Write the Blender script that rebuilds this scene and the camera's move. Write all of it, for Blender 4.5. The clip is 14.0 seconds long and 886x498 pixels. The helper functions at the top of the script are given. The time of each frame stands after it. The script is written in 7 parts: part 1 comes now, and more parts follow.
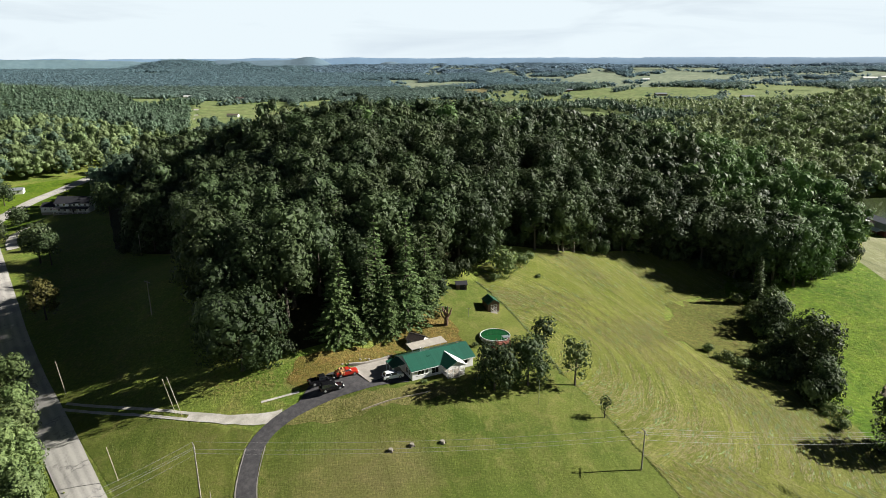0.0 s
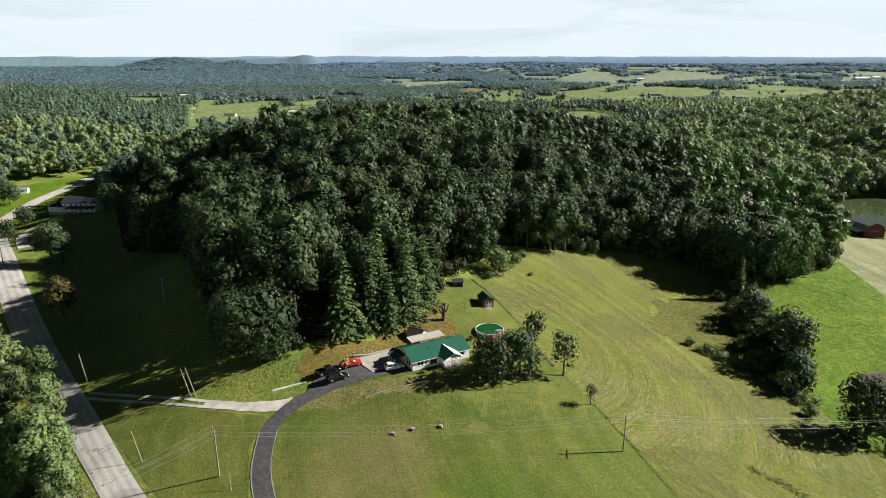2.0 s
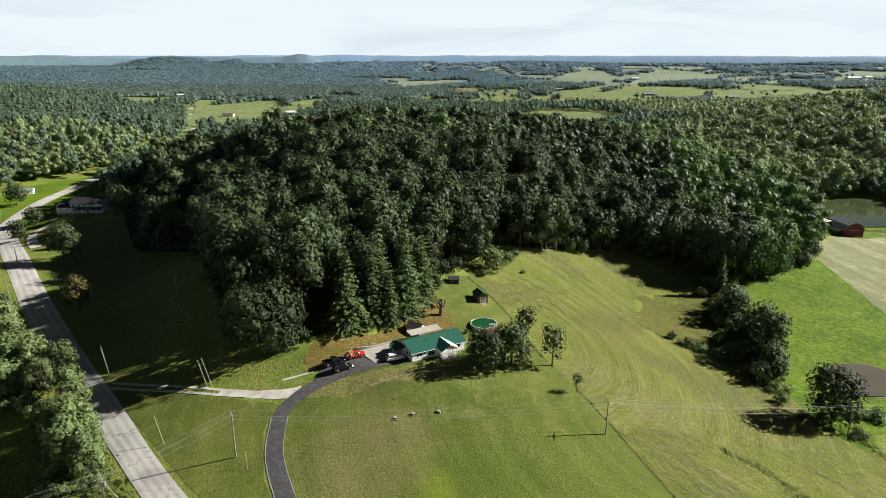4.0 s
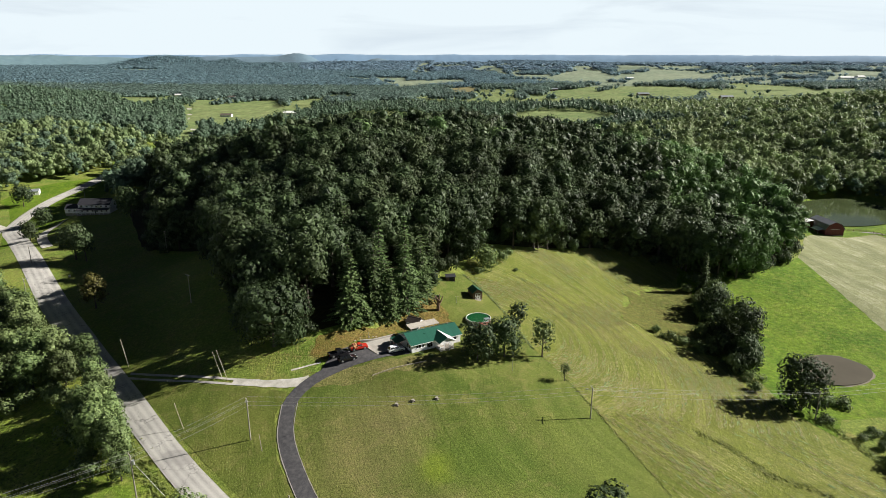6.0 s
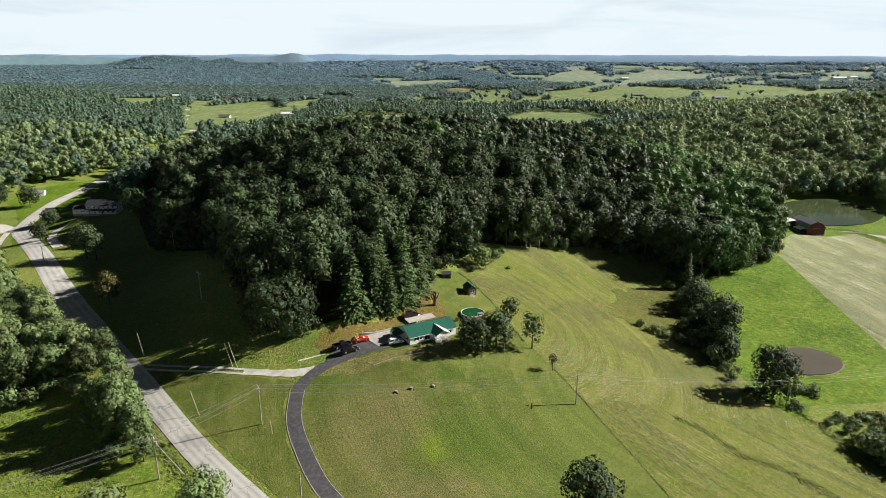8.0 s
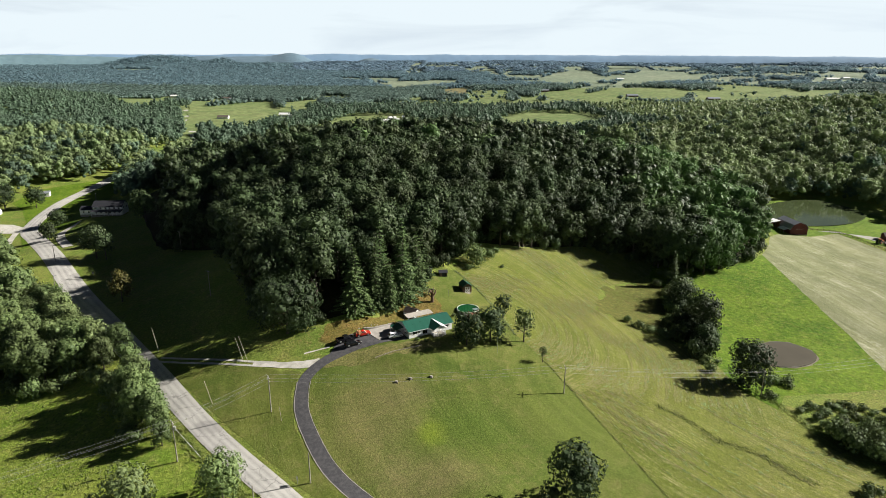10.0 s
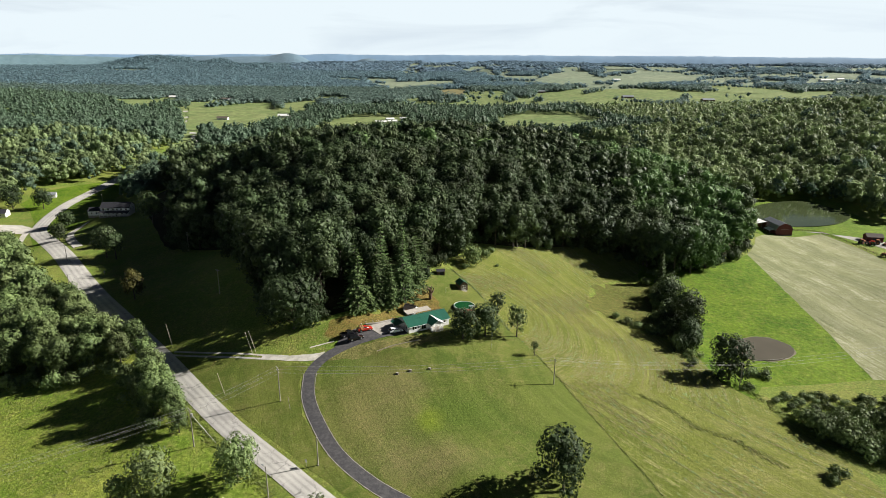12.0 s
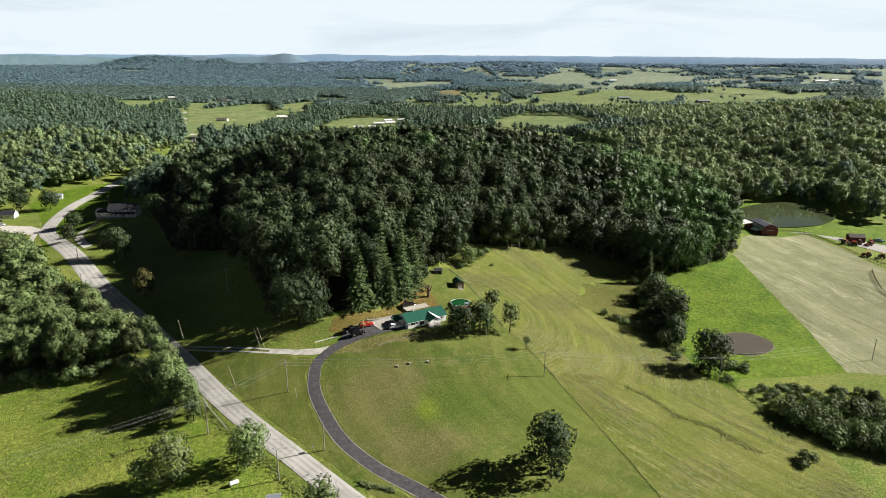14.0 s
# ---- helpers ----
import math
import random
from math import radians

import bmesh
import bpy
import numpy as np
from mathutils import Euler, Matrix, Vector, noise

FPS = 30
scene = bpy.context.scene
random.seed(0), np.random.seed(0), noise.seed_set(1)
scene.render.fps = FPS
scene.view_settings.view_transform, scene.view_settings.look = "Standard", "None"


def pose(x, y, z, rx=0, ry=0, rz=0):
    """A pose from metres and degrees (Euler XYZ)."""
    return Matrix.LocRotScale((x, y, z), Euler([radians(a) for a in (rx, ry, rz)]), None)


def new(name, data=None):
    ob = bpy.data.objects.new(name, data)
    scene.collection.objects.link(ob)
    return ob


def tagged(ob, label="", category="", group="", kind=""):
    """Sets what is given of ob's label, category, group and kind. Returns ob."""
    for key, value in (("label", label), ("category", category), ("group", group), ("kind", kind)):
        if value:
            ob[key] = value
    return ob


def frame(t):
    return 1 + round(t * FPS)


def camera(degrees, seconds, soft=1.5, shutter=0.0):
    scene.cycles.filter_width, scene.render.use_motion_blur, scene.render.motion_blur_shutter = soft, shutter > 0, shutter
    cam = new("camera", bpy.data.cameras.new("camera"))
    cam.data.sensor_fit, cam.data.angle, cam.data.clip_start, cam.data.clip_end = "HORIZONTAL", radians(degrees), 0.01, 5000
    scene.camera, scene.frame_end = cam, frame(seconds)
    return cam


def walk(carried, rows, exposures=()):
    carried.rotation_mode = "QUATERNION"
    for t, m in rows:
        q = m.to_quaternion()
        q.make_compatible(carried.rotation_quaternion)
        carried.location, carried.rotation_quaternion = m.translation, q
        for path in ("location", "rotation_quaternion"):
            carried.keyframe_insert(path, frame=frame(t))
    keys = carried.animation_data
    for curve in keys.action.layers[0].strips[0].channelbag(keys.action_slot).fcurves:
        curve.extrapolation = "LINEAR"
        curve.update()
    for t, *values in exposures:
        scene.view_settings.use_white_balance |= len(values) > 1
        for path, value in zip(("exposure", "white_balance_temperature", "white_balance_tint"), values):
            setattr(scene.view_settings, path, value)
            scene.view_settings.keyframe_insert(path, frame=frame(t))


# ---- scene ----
cam = camera(70.0, 14.0, 0.4)
# seconds, x, y, z, yaw, pitch, roll
PATH = [
    (0.0, 0.00, 0.00, 79.20, -0.000, -16.537, 0.252),
    (0.5, -0.24, -2.80, 79.94, -0.104, -16.590, 0.184),
    (1.0, -0.39, -5.10, 80.85, -0.203, -16.616, 0.143),
    (1.5, -0.51, -7.52, 81.70, -0.302, -16.653, 0.108),
    (2.0, -0.63, -10.09, 82.57, -0.384, -16.696, 0.078),
    (2.5, -0.70, -12.85, 83.45, -0.463, -16.743, 0.065),
    (3.0, -0.79, -15.63, 84.34, -0.559, -16.768, 0.059),
    (5.5, -1.35, -29.87, 88.89, -1.006, -16.911, 0.034),
    (6.0, -1.42, -32.83, 89.79, -1.088, -16.930, 0.031),
    (6.5, -1.47, -35.88, 90.66, -1.168, -16.935, 0.032),
    (7.0, -1.52, -39.06, 91.50, -1.242, -16.956, 0.037),
    (7.5, -1.53, -41.91, 92.35, -1.328, -16.957, 0.024),
    (8.0, -1.59, -44.78, 93.19, -1.419, -16.975, 0.015),
    (10.5, -2.19, -59.23, 97.63, -1.803, -17.015, -0.096),
    (11.0, -2.33, -62.14, 98.54, -1.870, -17.021, -0.119),
    (11.5, -2.44, -65.10, 99.48, -1.924, -17.027, -0.147),
    (12.0, -2.52, -68.08, 100.42, -1.966, -17.029, -0.143),
    (12.5, -2.61, -71.07, 101.36, -2.026, -17.033, -0.133),
    (13.0, -2.69, -73.98, 102.37, -2.074, -17.032, -0.135),
    (13.5, -2.76, -77.04, 103.31, -2.135, -17.040, -0.144),
    (14.0, -2.81, -80.11, 104.30, -2.188, -17.050, -0.177),
]
EXPOSURE = 1.14
walk(cam, [(t, pose(x, y, z, 90 + pitch, roll, yaw)) for t, x, y, z, yaw, pitch, roll in PATH], [(0.0, EXPOSURE), (14.0, EXPOSURE)])

# ---- sun and sky ----
SUN_ELEVATION, SUN_AZIMUTH = 29.0, 12.0  # degrees; azimuth from +x towards +y
sun = new("sun", bpy.data.lights.new("sun", "SUN"))
sun.data.energy, sun.data.angle, sun.data.color = 5.0, radians(0.53), (1.0, 0.955, 0.89)
sun.rotation_euler = (radians(90 - SUN_ELEVATION), 0, radians(90 + SUN_AZIMUTH))

world = bpy.data.worlds.new("sky")
scene.world = world
world.use_nodes = True
wn, wl = world.node_tree.nodes, world.node_tree.links
wn.clear()
sky = wn.new("ShaderNodeTexSky")
sky.sky_type, sky.sun_disc = "NISHITA", False
sky.sun_elevation, sky.sun_rotation = radians(SUN_ELEVATION), radians(90 - SUN_AZIMUTH)
sky.air_density, sky.dust_density, sky.ozone_density = 0.09, 0.1, 2.0
coord = wn.new("ShaderNodeTexCoord")
spread = wn.new("ShaderNodeMapping")
spread.inputs["Scale"].default_value = (2.2, 2.2, 16.0)
cloud = wn.new("ShaderNodeTexNoise")
cloud.inputs["Scale"].default_value, cloud.inputs["Detail"].default_value, cloud.inputs["Roughness"].default_value = 1.3, 7, 0.55
cloud.inputs["Distortion"].default_value = 0.6
ramp = wn.new("ShaderNodeValToRGB")
ramp.color_ramp.elements[0].color = (0.72, 0.72, 0.72, 1)
ramp.color_ramp.elements[0].position, ramp.color_ramp.elements[1].position = 0.20, 0.50
height = wn.new("ShaderNodeSeparateXYZ")
low = wn.new("ShaderNodeMapRange")  # the thin white cloud lies low over the land
low.inputs["From Min"].default_value, low.inputs["From Max"].default_value = 0.19, 0.09
low.inputs["To Min"].default_value, low.inputs["To Max"].default_value = 0.0, 1.0
mul = wn.new("ShaderNodeMath")
mul.operation = "MULTIPLY"
mix = wn.new("ShaderNodeMix")
mix.data_type = "RGBA"
mix.inputs["B"].default_value = (7.6, 8.5, 9.0, 1)
back = wn.new("ShaderNodeBackground")
back.inputs["Strength"].default_value = 0.05
out = wn.new("ShaderNodeOutputWorld")
wl.new(coord.outputs["Generated"], spread.inputs["Vector"])
wl.new(spread.outputs["Vector"], cloud.inputs["Vector"])
wl.new(cloud.outputs["Fac"], ramp.inputs["Fac"])
wl.new(coord.outputs["Generated"], height.inputs["Vector"])
wl.new(height.outputs["Z"], low.inputs["Value"])
wl.new(ramp.outputs["Color"], mul.inputs[0])
wl.new(low.outputs["Result"], mul.inputs[1])
wl.new(mul.outputs["Value"], mix.inputs["Factor"])
wl.new(sky.outputs["Color"], mix.inputs["A"])
wl.new(mix.outputs["Result"], back.inputs["Color"])
wl.new(back.outputs["Background"], out.inputs["Surface"])

# ---- materials ----
def node_material(name):
    m = bpy.data.materials.new(name)
    m.use_nodes = True
    return m, m.node_tree.nodes, m.node_tree.links, m.node_tree.nodes["Principled BSDF"]


def place(nodes, links, scale=(1, 1, 1), turn=0.0, shift=(0, 0, 0), space="Object"):
    tc, mp = nodes.new("ShaderNodeTexCoord"), nodes.new("ShaderNodeMapping")
    mp.inputs["Scale"].default_value, mp.inputs["Location"].default_value = scale, shift
    mp.inputs["Rotation"].default_value = (0, 0, turn)
    links.new(tc.outputs[space], mp.inputs["Vector"])
    return mp.outputs["Vector"]


def noise_tex(nodes, links, vec, scale, detail=4, rough=0.6, distortion=0.0):
    n = nodes.new("ShaderNodeTexNoise")
    n.inputs["Scale"].default_value, n.inputs["Detail"].default_value = scale, detail
    n.inputs["Roughness"].default_value, n.inputs["Distortion"].default_value = rough, distortion
    links.new(vec, n.inputs["Vector"])
    return n.outputs["Fac"]


def spread_range(nodes, links, value, lo, hi, a=0.0, b=1.0):
    r = nodes.new("ShaderNodeMapRange")
    for k, v in zip(("From Min", "From Max", "To Min", "To Max"), (lo, hi, a, b)):
        r.inputs[k].default_value = v
    links.new(value, r.inputs["Value"])
    return r.outputs["Result"]


def mixed(nodes, links, fac, a, b, mode="MIX"):
    x = nodes.new("ShaderNodeMix")
    x.data_type, x.blend_type = "RGBA", mode
    for key, v in (("Factor", fac), ("A", a), ("B", b)):
        if isinstance(v, (int, float)):
            x.inputs[key].default_value = v
        elif isinstance(v, tuple):
            x.inputs[key].default_value = (*v, 1)
        else:
            links.new(v, x.inputs[key])
    return x.outputs["Result"]


def times(nodes, links, a, b):
    m = nodes.new("ShaderNodeMath")
    m.operation = "MULTIPLY"
    for i, v in enumerate((a, b)):
        if isinstance(v, (int, float)):
            m.inputs[i].default_value = v
        else:
            links.new(v, m.inputs[i])
    return m.outputs["Value"]


def bumped(nodes, links, bsdf, value, strength, distance=0.05):
    b = nodes.new("ShaderNodeBump")
    b.inputs["Strength"].default_value, b.inputs["Distance"].default_value = strength, distance
    links.new(value, b.inputs["Height"])
    links.new(b.outputs["Normal"], bsdf.inputs["Normal"])


def surface(name, dark, light, grain=8.0, stain=None, stain_scale=0.5, stain_amount=0.5, rough=0.8, metal=0.0, bump=0.3, depth=0.01, vary=0.0):
    """A general worn surface: fine grain between two colours, and larger stains."""
    m, n, l, p = node_material(name)
    vec = place(n, l)
    g = noise_tex(n, l, vec, grain, 5, 0.65)
    col = mixed(n, l, spread_range(n, l, g, 0.3, 0.7), dark, light)
    s = noise_tex(n, l, vec, stain_scale, 4, 0.6)
    col = mixed(n, l, spread_range(n, l, s, 0.42, 0.68, 0.0, stain_amount), col, stain or dark)
    if vary:
        oi = n.new("ShaderNodeObjectInfo")
        hs = n.new("ShaderNodeHueSaturation")
        l.new(spread_range(n, l, oi.outputs["Random"], 0, 1, 1 - vary, 1 + vary), hs.inputs["Value"])
        l.new(col, hs.inputs["Color"])
        col = hs.outputs["Color"]
    l.new(col, p.inputs["Base Color"])
    p.inputs["Roughness"].default_value, p.inputs["Metallic"].default_value = rough, metal
    bumped(n, l, p, g, bump, depth)
    return m


def warped(nodes, links, scale, amount):
    """World position pushed to and fro by a broad noise, so that rows bend."""
    tc = nodes.new("ShaderNodeTexCoord")
    n = nodes.new("ShaderNodeTexNoise")
    n.inputs["Scale"].default_value, n.inputs["Detail"].default_value = scale, 2
    links.new(tc.outputs["Object"], n.inputs["Vector"])
    off, add = nodes.new("ShaderNodeVectorMath"), nodes.new("ShaderNodeVectorMath")
    off.operation, add.operation = "SCALE", "ADD"
    off.inputs["Scale"].default_value = amount
    links.new(n.outputs["Color"], off.inputs[0])
    links.new(tc.outputs["Object"], add.inputs[0])
    links.new(off.outputs["Vector"], add.inputs[1])
    return add.outputs["Vector"]


def turned(nodes, links, vec, degrees, scale):
    """Turns a vector about z, then stretches it."""
    a, b = nodes.new("ShaderNodeMapping"), nodes.new("ShaderNodeMapping")
    a.inputs["Rotation"].default_value = (0, 0, radians(-degrees))
    b.inputs["Scale"].default_value = scale
    links.new(vec, a.inputs["Vector"])
    links.new(a.outputs["Vector"], b.inputs["Vector"])
    return b.outputs["Vector"]


def turf(name, green, pale, worn, rows=None, patch=0.03, row_amount=0.4, tuft=1.6, bump=0.8, ring=None, row_colour=None, dark_row=0.0, worn_amount=0.8, tuft_dark=None, bend=30.0, band_amount=0.4, lower=None, zones=()):
    """Grass: tufts, patches of paler and worn growth, and mowing rows. rows: (metres between rows, heading in degrees); ring: centre, heading and stretch of round mowing."""
    m, n, l, p = node_material(name)
    vec = place(n, l)
    fine = noise_tex(n, l, vec, tuft, 8, 0.78)
    broad = noise_tex(n, l, vec, patch, 5, 0.6, 0.5)
    mid = noise_tex(n, l, vec, patch * 7, 6, 0.7, 0.8)
    col = mixed(n, l, spread_range(n, l, broad, 0.36, 0.64), green, pale)
    col = mixed(n, l, spread_range(n, l, mid, 0.48, 0.74, 0.0, worn_amount), col, worn)
    for cx, cy, rx, ry, tone, amount in zones:  # drier and lusher parts
        c = n.new("ShaderNodeVectorMath")
        c.operation = "SUBTRACT"
        c.inputs[1].default_value = (cx + 4.5, cy + 4.5, 0)
        l.new(warped(n, l, 0.09, 9.0), c.inputs[0])
        ln = n.new("ShaderNodeVectorMath")
        ln.operation = "LENGTH"
        l.new(turned(n, l, c.outputs["Vector"], 0, (1 / rx, 1 / ry, 0)), ln.inputs[0])
        col = mixed(n, l, times(n, l, spread_range(n, l, ln.outputs["Value"], 0.35, 1.15, amount, 0.0), spread_range(n, l, mid, 0.3, 0.6, 0.55, 1.0)), col, tone)
    relief, deep = fine, tuft_dark or (0.45 if ring and row_amount < 0.6 else 0.75)
    if rows:
        gap, heading = rows
        if ring:
            cx, cy, heading, stretch = ring
            c = n.new("ShaderNodeVectorMath")
            c.operation = "SUBTRACT"
            c.inputs[1].default_value = (cx, cy, 0)
            l.new(warped(n, l, 0.03, 5.0), c.inputs[0])
            ln = n.new("ShaderNodeVectorMath")
            ln.operation = "LENGTH"
            l.new(turned(n, l, c.outputs["Vector"], heading, (1 / stretch, 1, 0)), ln.inputs[0])
            comb = n.new("ShaderNodeCombineXYZ")
            l.new(times(n, l, ln.outputs["Value"], 1.0 / gap), comb.inputs["Y"])
            row_vec = comb.outputs["Vector"]
        else:
            row_vec = turned(n, l, warped(n, l, 0.018, bend), heading, (0.035, 1.0 / gap, 0.0))
        stripe = noise_tex(n, l, row_vec, 1.0, 5, 0.75)
        band = noise_tex(n, l, row_vec, 0.17, 2, 0.5)
        if lower:  # straight rows south of a line
            edge, heading = lower
            straight = turned(n, l, warped(n, l, 0.018, 7.0), heading, (0.05, 1.0 / gap, 0.0))
            sep = n.new("ShaderNodeSeparateXYZ")
            l.new(warped(n, l, 0.08, 14.0), sep.inputs["Vector"])
            north = spread_range(n, l, sep.outputs["Y"], edge - 2, edge + 12)
            stripe = mixed(n, l, north, noise_tex(n, l, straight, 1.0, 5, 0.75), stripe)
            band = mixed(n, l, north, noise_tex(n, l, straight, 0.17, 2, 0.5), band)
        here = spread_range(n, l, noise_tex(n, l, vec, patch * 3, 3, 0.6), 0.36, 0.60)
        streak = times(n, l, spread_range(n, l, stripe, 0.47, 0.66), here)
        broken = spread_range(n, l, noise_tex(n, l, vec, 0.45, 5, 0.75), 0.42, 0.58)
        col = mixed(n, l, times(n, l, times(n, l, streak, broken), row_amount), col, row_colour or pale)
        if dark_row:
            col = mixed(n, l, times(n, l, spread_range(n, l, stripe, 0.32, 0.46, dark_row, 0.0), spread_range(n, l, broken, 0.0, 1.0, 0.25, 1.0)), col, tuple(v * 0.45 for v in green))
        col = mixed(n, l, spread_range(n, l, band, 0.40, 0.62, 0.0, band_amount), col, tuple(v * 0.62 for v in green))
        relief = mixed(n, l, 0.35, fine, stripe)
    col = mixed(n, l, spread_range(n, l, fine, 0.34, 0.60, deep, 0.0), col, tuple(v * 0.30 for v in green))
    col = mixed(n, l, spread_range(n, l, fine, 0.55, 0.72, 0.0, 0.5), col, tuple(min(0.9, v * 1.6) for v in pale))
    l.new(col, p.inputs["Base Color"])
    p.inputs["Roughness"].default_value = 0.9
    p.inputs["Specular IOR Level"].default_value = 0.12
    bumped(n, l, p, relief, bump, 0.5)
    return m


def foliage(name, dark, light, other, gloss=0.55, shine=0.14):
    """Leaves: each clump and each tree has a green of its own; some light shines through."""
    m, n, l, p = node_material(name)
    geo, oi, at = n.new("ShaderNodeNewGeometry"), n.new("ShaderNodeObjectInfo"), n.new("ShaderNodeAttribute")
    at.attribute_name = "tint"
    add = n.new("ShaderNodeMath")
    add.operation = "ADD"
    l.new(oi.outputs["Random"], add.inputs[0])
    l.new(at.outputs["Fac"], add.inputs[1])
    fr = n.new("ShaderNodeMath")
    fr.operation = "FRACT"
    l.new(add.outputs["Value"], fr.inputs[0])
    col = mixed(n, l, geo.outputs["Random Per Island"], dark, light)
    col = mixed(n, l, spread_range(n, l, fr.outputs["Value"], 0.25, 1.0, 0.0, 0.75), col, other)
    hs = n.new("ShaderNodeHueSaturation")
    again = n.new("ShaderNodeMath")
    again.operation = "FRACT"
    l.new(times(n, l, fr.outputs["Value"], 7.31), again.inputs[0])
    l.new(spread_range(n, l, again.outputs["Value"], 0, 1, 0.68, 1.34), hs.inputs["Value"])
    l.new(col, hs.inputs["Color"])
    col = hs.outputs["Color"]
    l.new(col, p.inputs["Base Color"])
    p.inputs["Roughness"].default_value = gloss
    p.inputs["Specular IOR Level"].default_value = 0.16
    tr = n.new("ShaderNodeBsdfTranslucent")
    l.new(col, tr.inputs["Color"])
    ms = n.new("ShaderNodeMixShader")
    ms.inputs["Fac"].default_value = shine
    out = n["Material Output"]
    l.new(p.outputs["BSDF"], ms.inputs[1])
    l.new(tr.outputs["BSDF"], ms.inputs[2])
    l.new(ms.outputs["Shader"], out.inputs["Surface"])
    return m


HAY_RING = (20.0, 150.0, -67.7, 1.26)
MEADOW = turf("meadow grass", (0.138, 0.215, 0.032), (0.235, 0.270, 0.058), (0.29, 0.245, 0.09), patch=0.035, tuft=1.3, bump=1.0)
ROUGH = turf("rough uncut grass", (0.150, 0.240, 0.026), (0.265, 0.310, 0.055), (0.34, 0.310, 0.105), patch=0.05, tuft=0.9, bump=1.0, worn_amount=0.7)
LAWN = turf("mown lawn", (0.078, 0.120, 0.018), (0.150, 0.172, 0.036), (0.235, 0.205, 0.075), (0.9, 0), 0.035, 0.58, 2.2, 0.6, ring=(58, 112, -60, 1.25), row_colour=(0.190, 0.186, 0.062), dark_row=0.4, worn_amount=0.8, band_amount=0.26,
            zones=((-17, 92, 15, 22, (0.215, 0.185, 0.075), 0.75), (-2, 70, 17, 10, (0.215, 0.180, 0.080), 0.75), (-9, 101, 9, 7, (0.200, 0.170, 0.075), 0.6), (9, 88, 13, 13, (0.085, 0.140, 0.018), 0.8), (-1, 86, 5, 5, (0.170, 0.225, 0.020), 0.85), (36, 92, 14, 26, (0.105, 0.150, 0.024), 0.7), (-25, 110, 8, 6, (0.11, 0.16, 0.03), 0.6)))
HAY = turf("cut hayfield", (0.126, 0.158, 0.024), (0.192, 0.208, 0.042), (0.235, 0.222, 0.082), (0.55, 0), 0.02, 1.0, 1.5, 1.0, ring=HAY_RING, row_colour=(0.42, 0.375, 0.185), dark_row=0.45, band_amount=0.38, lower=(104, -46), tuft_dark=0.5)
PASTURE = turf("lush pasture", (0.075, 0.150, 0.008), (0.150, 0.230, 0.018), (0.205, 0.230, 0.040), patch=0.05, tuft=0.65, bump=1.0, worn_amount=0.9, tuft_dark=0.68)
MOWN = turf("pale mown field", (0.20, 0.215, 0.100), (0.275, 0.280, 0.150), (0.36, 0.355, 0.23), (1.9, -80), 0.015, 1.0, 1.6, 0.8, row_colour=(0.50, 0.49, 0.36), dark_row=0.95, bend=16.0, tuft_dark=0.3)
SCRUB = turf("brown scrub", (0.112, 0.132, 0.026), (0.165, 0.168, 0.042), (0.185, 0.130, 0.052), patch=0.06, tuft=0.9, bump=1.0)
BANK = turf("dry grass bank", (0.150, 0.140, 0.030), (0.240, 0.180, 0.055), (0.30, 0.165, 0.058), patch=0.08, tuft=1.4, bump=0.9)
DRY_GRASS = turf("yellowed dry grass", (0.120, 0.142, 0.030), (0.215, 0.200, 0.070), (0.30, 0.245, 0.110), patch=0.07, tuft=1.8, bump=0.7)
# litter brown taken near black: the trees' shade is in the colour
SHADED_LITTER = turf("shade-darkened litter", (0.030, 0.034, 0.012), (0.045, 0.042, 0.016), (0.06, 0.042, 0.02), patch=0.1, tuft=0.9)
# the next two field colours carry distance haze, stronger in the second
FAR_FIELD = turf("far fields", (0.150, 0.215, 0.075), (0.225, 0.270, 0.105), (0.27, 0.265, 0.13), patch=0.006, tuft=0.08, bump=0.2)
HAZY_FIELD = turf("hazed fields", (0.195, 0.250, 0.165), (0.255, 0.300, 0.200), (0.30, 0.315, 0.23), patch=0.003, tuft=0.05, bump=0.2)
FALLOW_FIELD = turf("tan fallow field", (0.20, 0.185, 0.085), (0.26, 0.22, 0.11), (0.20, 0.20, 0.08), patch=0.01, tuft=0.1, bump=0.2)
WEED_LEAVES = foliage("weed leaves", (0.085, 0.125, 0.020), (0.165, 0.215, 0.042), (0.140, 0.160, 0.042))
STRAW = foliage("cut straw", (0.19, 0.178, 0.062), (0.37, 0.325, 0.150), (0.28, 0.250, 0.105))
DRY_WEEDS = foliage("dry weeds", (0.16, 0.13, 0.04), (0.27, 0.20, 0.075), (0.21, 0.19, 0.06))
LEAVES = foliage("broad leaves", (0.026, 0.044, 0.017), (0.066, 0.100, 0.041), (0.061, 0.080, 0.034))
LEAVES_WARM = foliage("yellowing leaves", (0.07, 0.07, 0.02), (0.13, 0.12, 0.035), (0.10, 0.075, 0.03))
NEEDLES = foliage("pine needles", (0.052, 0.090, 0.030), (0.122, 0.184, 0.062), (0.098, 0.142, 0.048))
# lighter leaves for the hill's sunward flank: sunlight is in the colour
LIT_LEAVES = foliage("sunlit flank leaves", (0.055, 0.107, 0.032), (0.133, 0.228, 0.076), (0.118, 0.175, 0.064), shine=0.25)
SHRUBS = foliage("shrub leaves", (0.066, 0.104, 0.034), (0.168, 0.230, 0.084), (0.134, 0.166, 0.065))
# distance haze is mixed into the following leaf colours, bluer farther off
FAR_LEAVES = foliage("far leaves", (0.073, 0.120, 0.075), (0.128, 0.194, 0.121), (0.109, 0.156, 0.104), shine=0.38)
